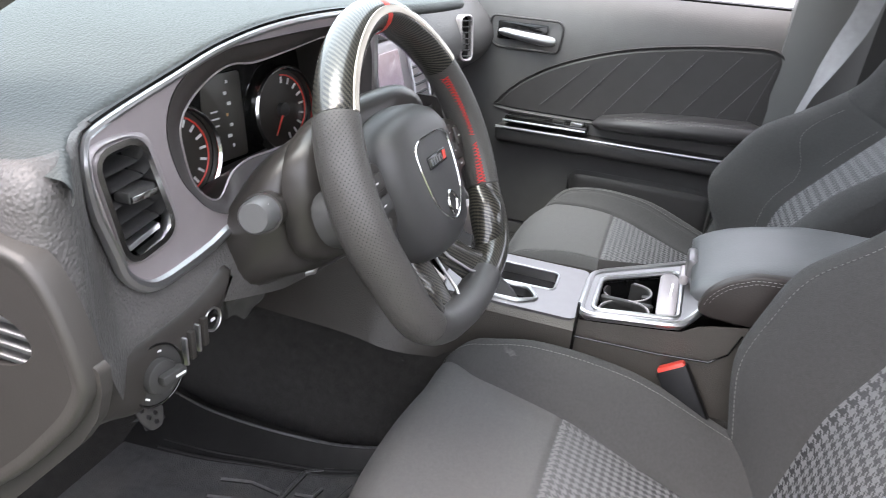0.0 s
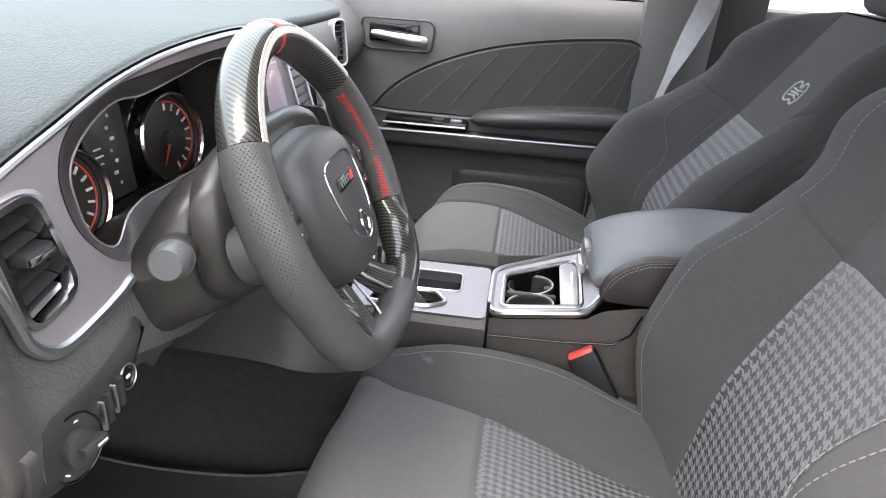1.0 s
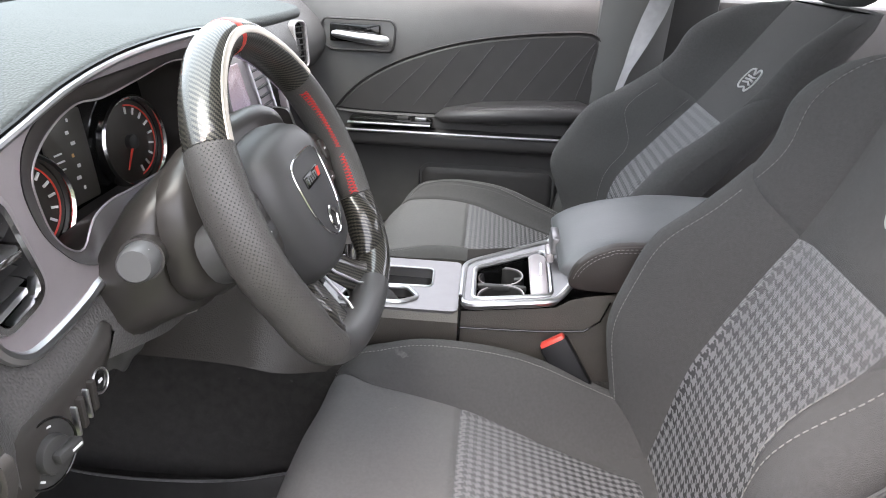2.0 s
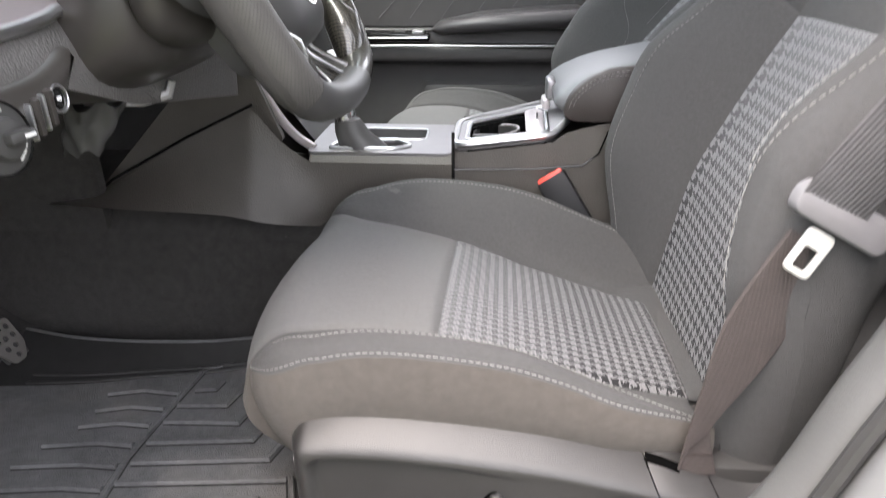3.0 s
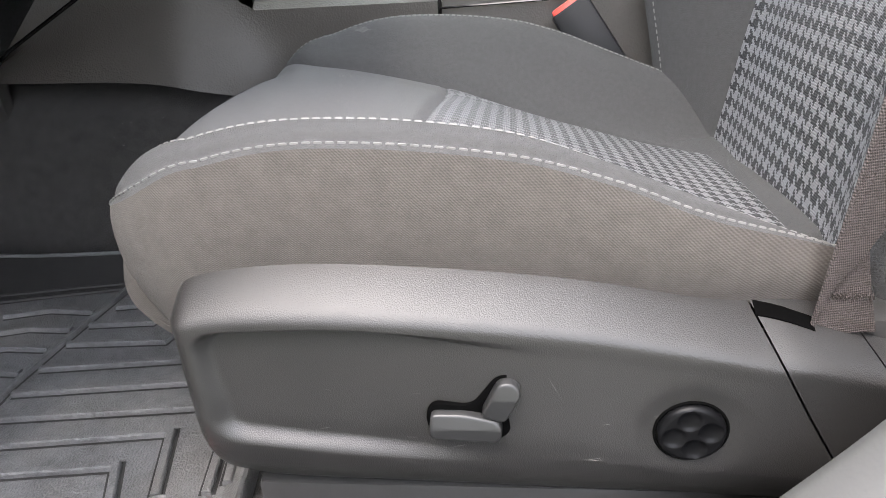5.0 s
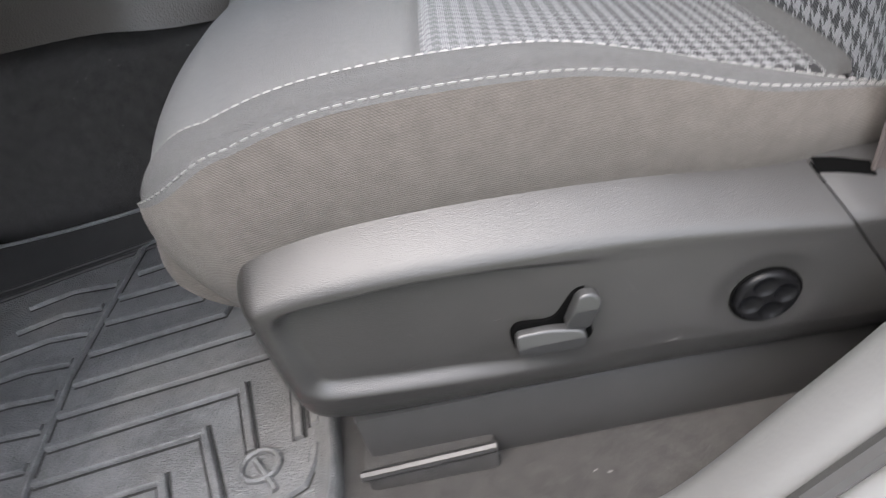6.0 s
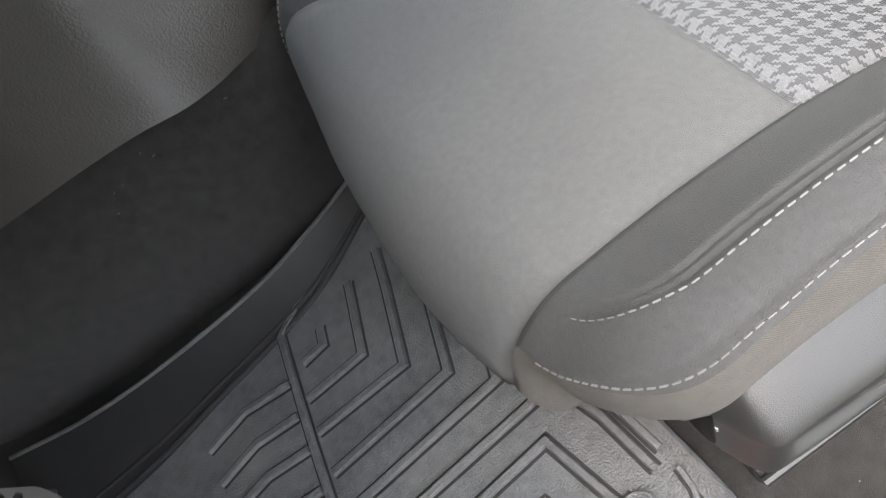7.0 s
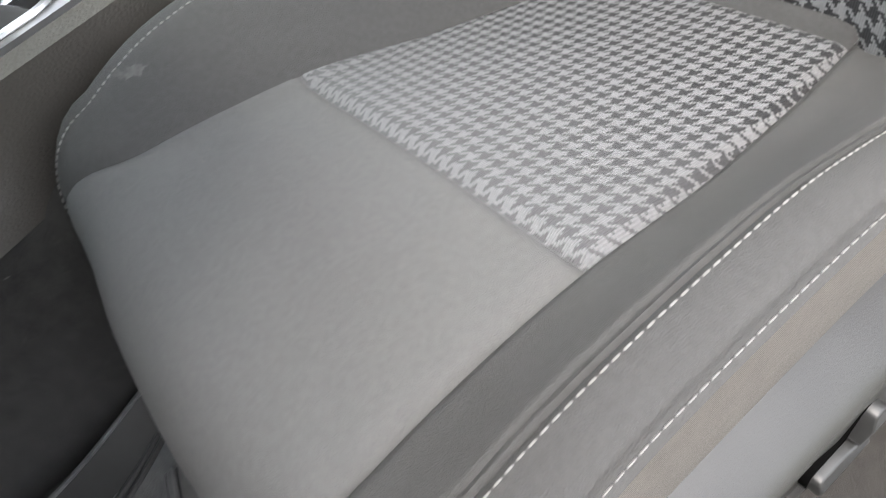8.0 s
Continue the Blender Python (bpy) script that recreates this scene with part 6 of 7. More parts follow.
rings = [[Vector((p.x, 0.735 - d, p.y)) for p in shrink(QUILT, s_)] for d, s_ in ((-0.012, -0.004), (0.0, -0.002), (-0.004, 0.004), (-0.0005, 0.008))]
v, f = join(ring_loft(rings, False, False), plate(shrink(QUILT, 0.008), [], 0.002, lambda x, z, d: Vector((x, 0.7355 + d, z))))
insert = part("insert", v, f, INSERT, door, "darker quilted vinyl insert", sharp=60)
# seam colour holds the highlights that the raised quilting catches
SEAMD = material("quilt_seam_highlight", (0.10, 0.098, 0.10), 0.8, bump=0)
for k in range(7):
    x0 = -0.235 + k * 0.078
    ztop = curve_at([(-0.30, 0.70), (-0.2, 0.755), (-0.1, 0.80), (0.0, 0.822), (0.15, 0.838), (0.26, 0.838)], min(0.255, x0 + 0.07)) - 0.01
    top = Vector((min(0.255, x0 + 0.085 + 0.01 * k * 0.5), 0.7328, ztop))
    if x0 + 0.09 > 0.255:
        top = Vector((0.255, 0.7328, 0.65 + (ztop - 0.65) * 0.9))
    part("quilt_seam", *tube([Vector((x0 - 0.02, 0.7328, 0.655)), top], 0.0009, 6), SEAMD, insert)
# pull handle in its pocket
PK = rounded([Vector(p) for p in ((-0.402, 0.852), (-0.236, 0.852), (-0.226, 0.840), (-0.232, 0.782), (-0.385, 0.782), (-0.408, 0.80))], 0.012)
part("handle_bezel", *moved(holed(shrink(PK, -0.004), shrink(PK, 0.001), 0, 0.006, 0.002), Matrix(((1, 0, 0, 0), (0, 0, -1, 0.741), (0, 1, 0, 0), (0, 0, 0, 1)))), INSERT, door, "dark handle bezel")
part("handle_pocket", *block(-0.385, -0.262, 0.733, 0.744, 0.800, 0.842, 0.003), GLOSS, door)
part("handle", *ring_loft([[Vector((x, 0.722 - 0.012 * math.sin((x + 0.375) / 0.135 * 3.14) + 0.010 * math.cos(t), zc + h * math.sin(t))) for t in (2 * math.pi * k / 14 for k in range(14))] for x, zc, h in ((-0.376, 0.820, 0.006), (-0.365, 0.819, 0.010), (-0.32, 0.815, 0.011), (-0.27, 0.810, 0.013), (-0.245, 0.808, 0.012), (-0.238, 0.808, 0.006))]), SILVER, door, "satin silver door handle")
# armrest, switches and bright strip
ARMPAD = leather_grain(material("door_armrest", (0.052, 0.049, 0.050), 0.40, vary=0.1, scale=25), 500, 0.25, 0.0005)
part("arm_rest", *ring_loft([[Vector((x, 0.752 - w * max(0, math.cos(t)) ** 0.6 * g, zc + h * math.sin(t) * g)) for t in (math.pi * (k / 14 - 0.5) for k in range(15))] for x, zc, w, h, g in ((-0.122, 0.628, 0.04, 0.010, 0.5), (-0.10, 0.634, 0.062, 0.020, 0.9), (0.0, 0.646, 0.075, 0.027, 1), (0.12, 0.655, 0.078, 0.028, 1), (0.23, 0.660, 0.076, 0.028, 1), (0.255, 0.660, 0.07, 0.02, 1))], False, False), ARMPAD, door, "padded dark armrest", sharp=80)
for dz, dy in ((0.0215, 0.0), (0.0165, -0.0045)):
    line = [(Vector((x, 0.752 - 0.0765 * max(0, 1 - (dz / 0.028) ** 2) ** 0.3 - 0.001, 0.646 + 0.075 * (x - 0.0) + dz)), Vector((0, -0.7, 0.7))) for x in spaced(-0.07, 0.225, 50)]
    part("stitching", *dashes(line, 0.006, 0.003, 0.0008, 0.0004), THREAD, door)
part("switch_bank", *block(-0.335, -0.125, 0.700, 0.755, 0.605, 0.622, 0.005), GLOSS, door, "gloss black window switch bank")
part("bank_edge", *tube([Vector((-0.338, 0.698, 0.611)), Vector((-0.23, 0.695, 0.612)), Vector((-0.13, 0.694, 0.613))], 0.003, 8), SILVER, door)
for k in range(2):
    part("window_switch", *block(-0.215 + k * 0.045, -0.185 + k * 0.045, 0.708, 0.728, 0.620, 0.629, 0.003), SILVER if k else BLACK, door, "window switch")
part("ledge", *block(-0.36, 0.24, 0.705, 0.76, 0.548, 0.596, 0.018, 4), INSERT, door)
part("silver_strip", *tube([Vector((-0.355, 0.700, 0.592)), Vector((-0.2, 0.697, 0.594)), Vector((0.0, 0.697, 0.594)), Vector((0.195, 0.702, 0.594))], 0.0036, 8), SILVER, door, "bright silver strip")
part("map_pocket", *block(-0.16, 0.20, 0.752, 0.785, 0.36, 0.50, 0.03, 4), INSERT, door, "map pocket")

# far pillar with its belt
tagged(part("wall_far_pillar", *ring_loft([[Vector((x0 + (x1 - x0) * u, y, z)) for u, y in ((0, 0.80), (0.0, 0.74), (0.25, 0.722), (0.75, 0.722), (1, 0.74), (1, 0.80))] for z, x0, x1 in ((0.30, 0.18, 0.40), (0.45, 0.212, 0.40), (0.60, 0.242, 0.41), (0.80, 0.256, 0.42), (0.95, 0.262, 0.425), (1.10, 0.27, 0.43), (1.30, 0.28, 0.44))]), PILLAR), "grey far door pillar trim", "pillar", kind="structure")
tagged(part("wall_far_rear_door", *block(0.50, 1.3, 0.76, 0.82, 0.28, 0.935, 0.02), DOORVINYL), "dark rear door panel behind the passenger seat", "wall", kind="structure")
tagged(part("wall_far_door_frame", *block(0.40, 0.53, 0.742, 0.80, 0.30, 1.30, 0.01), COWL), "black frame of the rear door behind the pillar", "wall", kind="structure")
tagged(part("wall_far_sill", *block(-1.0, 1.3, 0.76, 0.86, 0.2, 0.32, 0.02), DOORVINYL), "dark far door sill", "sill", kind="structure")


def webbing(path, width, thick):
    """A flat strap: path of (centre, side direction)."""
    rings = []
    for p, sd in path:
        p, sd = Vector(p), Vector(sd).normalized()
        rings.append((p, sd))
    out = []
    for i, (p, sd) in enumerate(rings):
        t = (rings[min(i + 1, len(rings) - 1)][0] - rings[max(i - 1, 0)][0]).normalized()
        n = t.cross(sd).normalized()
        out.append([p + sd * a_ * width / 2 + n * b_ * thick / 2 for a_, b_ in ((-1, -0.6), (-0.97, 1), (0.97, 1), (1, -0.6), (0.97, -1), (-0.97, -1))])
    return ring_loft(out)


def strap(name, keys, width, mat, parent, label=""):
    pts = smooth_loop([Vector(p) for p, _ in keys], 8, False)
    n = len(keys) - 1
    path = []
    for i, p in enumerate(pts):
        k = min(n - 1, i // 8)
        t = (i - k * 8) / 8
        path.append((p, Vector(keys[k][1]).lerp(Vector(keys[k + 1][1]), t)))
    return part(name, *webbing(path, width, 0.0014), mat, parent, label, sharp=30)


fb = thing("seat_belt", (0.40, 0.70, 0.5), "grey passenger seat belt hanging from the far pillar", "seat belt", "seat belts")
PALEWEB = material("pale_webbing", (0.30, 0.30, 0.31), 0.7, vary=0.15, scale=60, bump=0.6, bump_scale=900, dist=0.0006)
strap("webbing", [((0.31, 0.706, 0.69), (0.1, -1, 0)), ((0.331, 0.704, 0.775), (0.2, -1, -0.1)), ((0.363, 0.702, 0.87), (0.8, -0.6, -0.3)), ((0.388, 0.700, 0.955), (1, 0, -0.3)), ((0.415, 0.702, 1.15), (1, 0, 0))], 0.046, PALEWEB, fb)
part("anchor_cover", *block(0.385, 0.435, 0.69, 0.725, 1.14, 1.20, 0.01), BLACK, fb)

# ---- seat side shield with its switches ----
LUMBAR = material("lumbar_plastic", (0.005, 0.005, 0.0055), 0.32, spec=0.16, bump=0.1, bump_scale=1500, dist=0.0002)
KNOB = material("switch_grey", (0.038, 0.038, 0.038), 0.34, metal=0.25, vary=0.08, bump=0.15, bump_scale=1500, dist=0.0002)
shield = thing("seat_shield", (0.05, -0.61, 0.335), "black plastic seat side shield with power seat switches", "seat trim")
SX = [-0.108, -0.106, -0.102, -0.0985, -0.0965, -0.095, -0.0935, -0.092, -0.0905, -0.089, -0.087, -0.085, -0.083, -0.0805, -0.078, -0.075, -0.072] + spaced(-0.069, 0.061, 52) + spaced(0.0645, 0.205, 40)


SHIELD_KEYS = []


def shield_point(x, s_):
    """s_ runs from the inner top edge over the shoulder, down the face and under."""
    top = curve_at([(-0.11, 0.478), (-0.095, 0.488), (-0.06, 0.4935), (0.0, 0.493), (0.09, 0.484), (0.15, 0.4725), (0.19, 0.463), (0.21, 0.459)], x)
    low = curve_at([(-0.11, 0.372), (-0.095, 0.360), (-0.07, 0.353), (0.0, 0.350), (0.2, 0.345)], x)
    nose = 1 - math.sqrt(max(0.0, 1 - (1 - smooth01(-0.109, -0.088, x)) ** 2))
    keys = [(0.0, -0.586, -0.02), (0.06, -0.592, 0.006), (0.12, -0.598, 0.034), (0.22, -0.6095, 0.084), (0.30, -0.6190, 0.132), (0.335, -0.6230, 0.160), (0.365, -0.6248, 0.188), (0.42, -0.6245, 0.26), (0.60, -0.6243, 0.60), (0.66, -0.6236, 0.675), (0.70, -0.6228, 0.72), (0.78, -0.6175, 0.84), (0.90, -0.606, 0.96), (1.0, -0.591, 1.0)]
    SHIELD_KEYS[:] = [(a_, c_) for a_, _, c_ in keys]
    y = curve_at([(a_, b_) for a_, b_, _ in keys], s_)
    d = curve_at([(a_, c_) for a_, _, c_ in keys], s_)
    z = top + (low - top) * d
    # a shallow dish round the lumbar switch
    rr = math.hypot(x - 0.148, z - 0.407)
    dish = 0.0022 * (1 - smooth01(0.016, 0.030, rr)) if s_ > 0.3 else 0.0
    # the sunken face: sharp at its top, soft at its front, with a ledge at its foot; it fades rearwards
    zt = curve_at([(-0.11, 0.462), (-0.064, 0.4635), (-0.02, 0.4645), (0.022, 0.4615), (0.06, 0.457), (0.2, 0.44)], x)
    zb = curve_at([(-0.11, 0.400), (-0.079, 0.3965), (-0.03, 0.3895), (0.025, 0.3845), (0.2, 0.372)], x)
    front, high, foot = x + 0.0905, zt - z, z - zb
    edge = min(high, foot)
    if front < 0.013 and edge < 0.013:
        edge = 0.013 - math.hypot(0.013 - min(front, 0.013), 0.013 - edge)
    edge = min(edge, front)
    soft = 0.0035 + 0.0055 * smooth01(-0.024, 0.024, high - foot)
    soft += 0.006 * (1 - smooth01(0.0, 0.018, front))
    sunk = 0.0072 * smooth01(-0.0012, soft, edge) * (1 - smooth01(-0.02, 0.085, x)) if s_ > 0.25 else 0.0
    return Vector((x, y + 0.030 * nose + dish + sunk, z))


SS = spaced(0, 0.30, 10) + spaced(0.308, 0.42, 28) + spaced(0.432, 0.60, 12) + spaced(0.606, 0.72, 22) + [0.74, 0.76, 0.78, 0.80, 0.85, 0.9, 0.95, 1.0]
# the rear joint slants: the front piece ends sooner at its top
shield_point(0, 0)


def slant(s_):
    return 0.072 * max(0.0, curve_at(SHIELD_KEYS, s_))


part("front_cover", *sheet(lambda x, s_: shield_point(x + (slant(s_) - 0.033) * smooth01(0.10, 0.205, x), s_), SX, SS), SHIELD, shield, "front cover with recessed face", sharp=60)
v, f = sheet(lambda y, s_: Vector((-0.108 + 0.02 * y, shield_point(-0.108, s_).y + 0.03 * y, shield_point(-0.108, s_).z)), (0, 0.5, 1), SS)
part("front_end", v, f, SHIELD, shield, sharp=60)


def rear_cover(x, s_):
    """Behind the joint the cover dips for the belt and rises into the pillar."""
    b = shield_point(0.172 + slant(s_), s_)
    t = (x - 0.1732) / 0.15
    dip = 0.020 * smooth01(0.0, 0.5, t) - 0.030 * smooth01(0.5, 1.1, t)
    return Vector((x + slant(s_), b.y + 0.0008 + 0.022 * smooth01(0.3, 1, t), b.z - dip * (1 - s_)))


part("rear_cover", *sheet(rear_cover, spaced(0.1732, 0.2220, 12), SS), SHIELD, shield, "rear cover round the belt anchor", sharp=60)
part("rear_ledge", *sheet(lambda x, s_: rear_cover(x, s_) + Vector((0, 0.0006, 0)), spaced(0.2230, 0.33, 12), SS), SHIELD, shield, "ledge that rises to the pillar", sharp=60)
part("inner_filler", *block(-0.09, 0.33, -0.60, -0.57, 0.355, 0.455, 0.006), BLACK, shield)


def cover_height(x, y):
    """Height of the covers' upper side at a place."""
    best = None
    for k in range(14):
        for q in range(60):
            p = rear_cover(0.1732 + 0.004 * k, q / 200)
            d = (p.x - x) ** 2 + (p.y - y) ** 2
            if best is None or d < best[0]:
                best = (d, p.z)
    return best[1]


# black slab on the cover stands for the shade inside the belt slot
rings = []
for k in range(7):
    t = k / 6
    x, y = 0.1765 + 0.026 * t, -0.5995 - 0.0040 * t
    z0, z1 = cover_height(max(0.1735, x), y + 0.0035), cover_height(max(0.1735, x), y - 0.0035)
    rings.append([Vector((x, y + 0.0035, z0 + 0.0006)), Vector((x, y - 0.0035, z1 + 0.0006)), Vector((x, y - 0.0035, z1 - 0.006)), Vector((x, y + 0.0035, z0 - 0.006))])
part("belt_slot", *ring_loft(rings), material("slot_dark", (0.003, 0.003, 0.003), 0.9, bump=0, spec=0.0), shield, "dark belt slot", sharp=30)
YM = Matrix(((1, 0, 0, 0), (0, 0, -1, 0), (0, 1, 0, 0), (0, 0, 0, 1)))


def on_shield(x, z, lift=0.0):
    return Matrix.Translation((x, -0.6205 - lift, z)) @ YM


def keyed(outline, crease, high, mid, low):
    """A switch cap: two facets that meet in a level crease."""
    o = resample([Vector(p) for p in outline], 60)
    c = sum(o, Vector((0, 0))) / len(o)
    y0, y1 = min(p.y for p in o), max(p.y for p in o)

    def h(y):
        a_ = mid + (high - mid) * (y - crease) / (y1 - crease)
        b_ = mid + (low - mid) * (crease - y) / (crease - y0)
        return min(a_, b_)
    high, mid, low = high * 0.55, mid * 0.55, low * 0.55
    rings = [[Vector((p.x, p.y, 0.0)) for p in o], [Vector((p.x, p.y, h(p.y) - 0.0009)) for p in o], [Vector((p.x, p.y, h(p.y) - 0.0003)) for p in shrink(o, 0.0003)]]
    inner_o = shrink(o, 0.0009)
    for k in range(13):
        rings.append([Vector((q.x, q.y, h(q.y))) for q in (p.lerp(c, k / 12.2) for p in inner_o)])
    return ring_loft(rings)


# L-shaped escutcheon and its two switches
ESC = rounded([Vector(p) for p in ((-0.0215, -0.017), (0.0165, -0.019), (0.0215, -0.010), (0.0285, 0.017), (0.022, 0.0225), (0.012, 0.021), (0.0, 0.003), (-0.0185, 0.004), (-0.0235, -0.003))], 0.005)
m = on_shield(0.0435, 0.4195, 0.0022)
part("escutcheon", *moved(slab(shrink(ESC, 0.001), -0.006, 0.0008, 0.0004), m), bpy.data.materials["slot_dark"], shield, "black switch escutcheon")
H1 = rounded([Vector(p) for p in ((-0.0205, -0.014), (0.0125, -0.0165), (0.0155, -0.010), (0.0135, -0.0035), (-0.004, -0.0005), (-0.0195, -0.0005))], 0.003)
part("slide_switch", *moved(keyed(H1, -0.0075, 0.009, 0.0135, 0.0115), m), KNOB, shield, "grey seat slide switch")
H2 = rounded([Vector(p) for p in ((0.0045, -0.0005), (0.0165, -0.005), (0.0245, 0.0145), (0.0205, 0.0190), (0.0135, 0.0185))], 0.004)
part("recline_switch", *moved(keyed(H2, 0.0105, 0.0105, 0.0145, 0.0105), m), KNOB, shield, "grey recline switch")
# four-way lumbar knob
m = on_shield(0.148, 0.407, 0.0012) @ Matrix.Scale(0.92, 4)
part("lumbar_ring", *moved(hoop(0.0194, 0.0016, -0.006, 0.0018), m), bpy.data.materials["slot_dark"], shield)
rings = []
DIMPLES = [(0.0093 * math.cos(k * math.pi / 2 + 0.2), 0.0093 * math.sin(k * math.pi / 2 + 0.2)) for k in range(4)]
for r, z in [(0.0176, -0.004), (0.0176, 0.001), (0.0173, 0.0028), (0.0166, 0.0040), (0.0157, 0.0046)] + [(0.0148 - 0.0007 * k, 0.0048) for k in range(20)] + [(0.0006, 0.0048)]:
    ring = []
    for k in range(72):
        t = 2 * math.pi * k / 72
        x, y = r * math.cos(t), r * math.sin(t)
        near = min(math.hypot(x - a_, y - b_) for a_, b_ in DIMPLES)
        dim = 0.0019 * math.sqrt(max(0.0, 1 - (near / 0.0060) ** 2)) if z > 0.0047 else 0.0
        ring.append(m @ Vector((x, y, z - dim)))
    rings.append(ring)
part("lumbar_knob", *ring_loft(rings), LUMBAR, shield, "round four-way lumbar switch", sharp=50)
# pale scratches and the scuffed front corner
SCRATCH = material("scratch", (0.11, 0.107, 0.10), 0.6, bump=0)
rs = random.Random(5)
for k in range(18):
    x, z = rs.uniform(-0.06, 0.17), rs.uniform(0.385, 0.45)
    yy = min(shield_point(x, q / 60).y + 50 * max(0, abs(shield_point(x, q / 60).z - z) - 0.0015) for q in range(61))
    a_, bow = rs.choice((-0.2, -0.05, 0.1, 0.3, -1.8)) + rs.uniform(-0.15, 0.15), rs.uniform(-0.0008, 0.0008)
    ln = rs.uniform(0.002, 0.007) if abs(a_) > 1 else rs.uniform(0.003, 0.016)
    part("scratch", *tube([Vector((x - ln / 2, yy, z - a_ * ln / 2)), Vector((x, yy, z + bow)), Vector((x + ln / 2, yy, z + a_ * ln / 2))], [0.00002, rs.uniform(0.00005, 0.00012), 0.00002], 4), SCRATCH, shield)
sc = shield_point(-0.1075, 0.47)
part("scuff", *block(sc.x - 0.0008, sc.x + 0.0008, sc.y - 0.0006, sc.y + 0.0012, sc.z - 0.0025, sc.z + 0.0025, 0.0004), material("bare_scuff", (0.55, 0.55, 0.54), 0.5, bump=0), shield, "bare scuffed corner")
# seat rail foot on the carpet
rail = thing("seat_rail", (-0.03, -0.615, 0.288), "black steel seat rail with a bright cover edge", "seat rail")
part("rail", *block(-0.085, 0.36, -0.600, -0.560, 0.286, 0.345, 0.004), BLACK, rail)
part("rail_cover", *block(-0.090, -0.004, -0.612, -0.585, 0.286, 0.308, 0.004), CARPET, rail)
part("rail_edge", *tube([Vector((-0.090, -0.613, 0.308)), Vector((-0.003, -0.611, 0.310))], 0.0034, 8), KNOB, rail, "bright cover edge")
rail2 = thing("seat_rail", (-0.03, 0.39, 0.288), "black steel rails under the passenger seat", "seat rail")
for y in (0.22, 0.54):
    part("rail", *block(-0.085, 0.36, y - 0.02, y + 0.02, 0.286, 0.40, 0.004), BLACK, rail2)
part("rail", *block(-0.085, 0.36, -0.24, -0.20, 0.286, 0.40, 0.004), BLACK, rail)

# ---- belts ----
db = thing("seat_belt", (0.23, -0.575, 0.45), "grey woven driver seat belt with buckle tongue", "seat belt", "seat belts")
def banner(name, left, right, mat, parent, label=""):
    """Webbing between two edge curves."""
    lo, ro = smooth_loop([Vector(p) for p in left], 6, False), smooth_loop([Vector(p) for p in right], 6, False)
    rings = []
    for i, (p, q) in enumerate(zip(lo, ro)):
        t = lo[min(i + 1, len(lo) - 1)] + ro[min(i + 1, len(ro) - 1)] - lo[max(i - 1, 0)] - ro[max(i - 1, 0)]
        n = t.cross(q - p).normalized() * 0.0007
        rings.append([p - n, p.lerp(q, 0.04) + n, p.lerp(q, 0.5) + n * 1.6, p.lerp(q, 0.96) + n, q - n, p.lerp(q, 0.5) - n * 0.4])
    return part(name, *ring_loft(rings), mat, parent, label, sharp=30)


banner("lap_webbing", [(0.246, -0.604, 0.660), (0.217, -0.604, 0.592), (0.208, -0.605, 0.530), (0.2045, -0.605, 0.496), (0.2030, -0.605, 0.480), (0.2020, -0.605, 0.468), (0.2010, -0.604, 0.454)], [(0.282, -0.604, 0.640), (0.255, -0.603, 0.563), (0.228, -0.604, 0.511), (0.218, -0.604, 0.491), (0.2105, -0.604, 0.479), (0.2055, -0.604, 0.468), (0.2030, -0.604, 0.454)], BELT, db, "brown woven lap webbing")
banner("anchor_webbing", [(0.2165, -0.6005, 0.494), (0.205, -0.602, 0.467), (0.2015, -0.6025, 0.450)], [(0.2205, -0.600, 0.494), (0.226, -0.601, 0.472), (0.232, -0.602, 0.450)], BELT, db, "folded webbing at the floor anchor")
part("zigzag_stitching", *tube([Vector((0.2068 + 0.0195 * k / 26, -0.6036, 0.4695 + (0.0016 if k % 2 else -0.0016))) for k in range(27)], 0.0004, 5), BELT, db, "brown zigzag stitching")
SASH = material("sash_webbing", (0.125, 0.120, 0.122), 0.7, vary=0.15, scale=60, bump=0.6, bump_scale=900, dist=0.0006)
sn = SASH.node_tree
ssep = sn.nodes.new("ShaderNodeSeparateXYZ")
sn.links.new(sn.nodes.new("ShaderNodeTexCoord").outputs["Object"], ssep.inputs[0])
slane = math_node(sn, "SINE", math_node(sn, "MULTIPLY", math_node(sn, "SUBTRACT", ssep.outputs[0], math_node(sn, "MULTIPLY", ssep.outputs[2], 0.4)), 2 * math.pi / 0.0034))
scross = math_node(sn, "SINE", math_node(sn, "MULTIPLY", math_node(sn, "ADD", ssep.outputs[0], ssep.outputs[2]), 2 * math.pi / 0.0019))
sbump = sn.nodes.new("ShaderNodeBump")
sbump.inputs["Strength"].default_value, sbump.inputs["Distance"].default_value = 0.6, 0.0008
sn.links.new(math_node(sn, "ADD", slane, math_node(sn, "MULTIPLY", scross, 0.5)), sbump.inputs["Height"])
sn.links.new(sbump.outputs[0], sn.nodes["Principled BSDF"].inputs["Normal"])
strap("sash_webbing", [((0.264, -0.609, 0.668), (0.9, 0, -0.45)), ((0.270, -0.622, 0.700), (0.9, 0, -0.42)), ((0.298, -0.645, 0.775), (0.9, 0, -0.38)), ((0.335, -0.662, 0.88), (0.95, 0, -0.3)), ((0.36, -0.672, 1.02), (0.98, 0, -0.2)), ((0.37, -0.68, 1.2), (1, 0, -0.1))], 0.046, SASH, db, "paler sash webbing")
TM = frame_of(Vector((0.2665, -0.612, 0.657)), (0.05, -1, 0.12), (0.48, 0, 0.87))
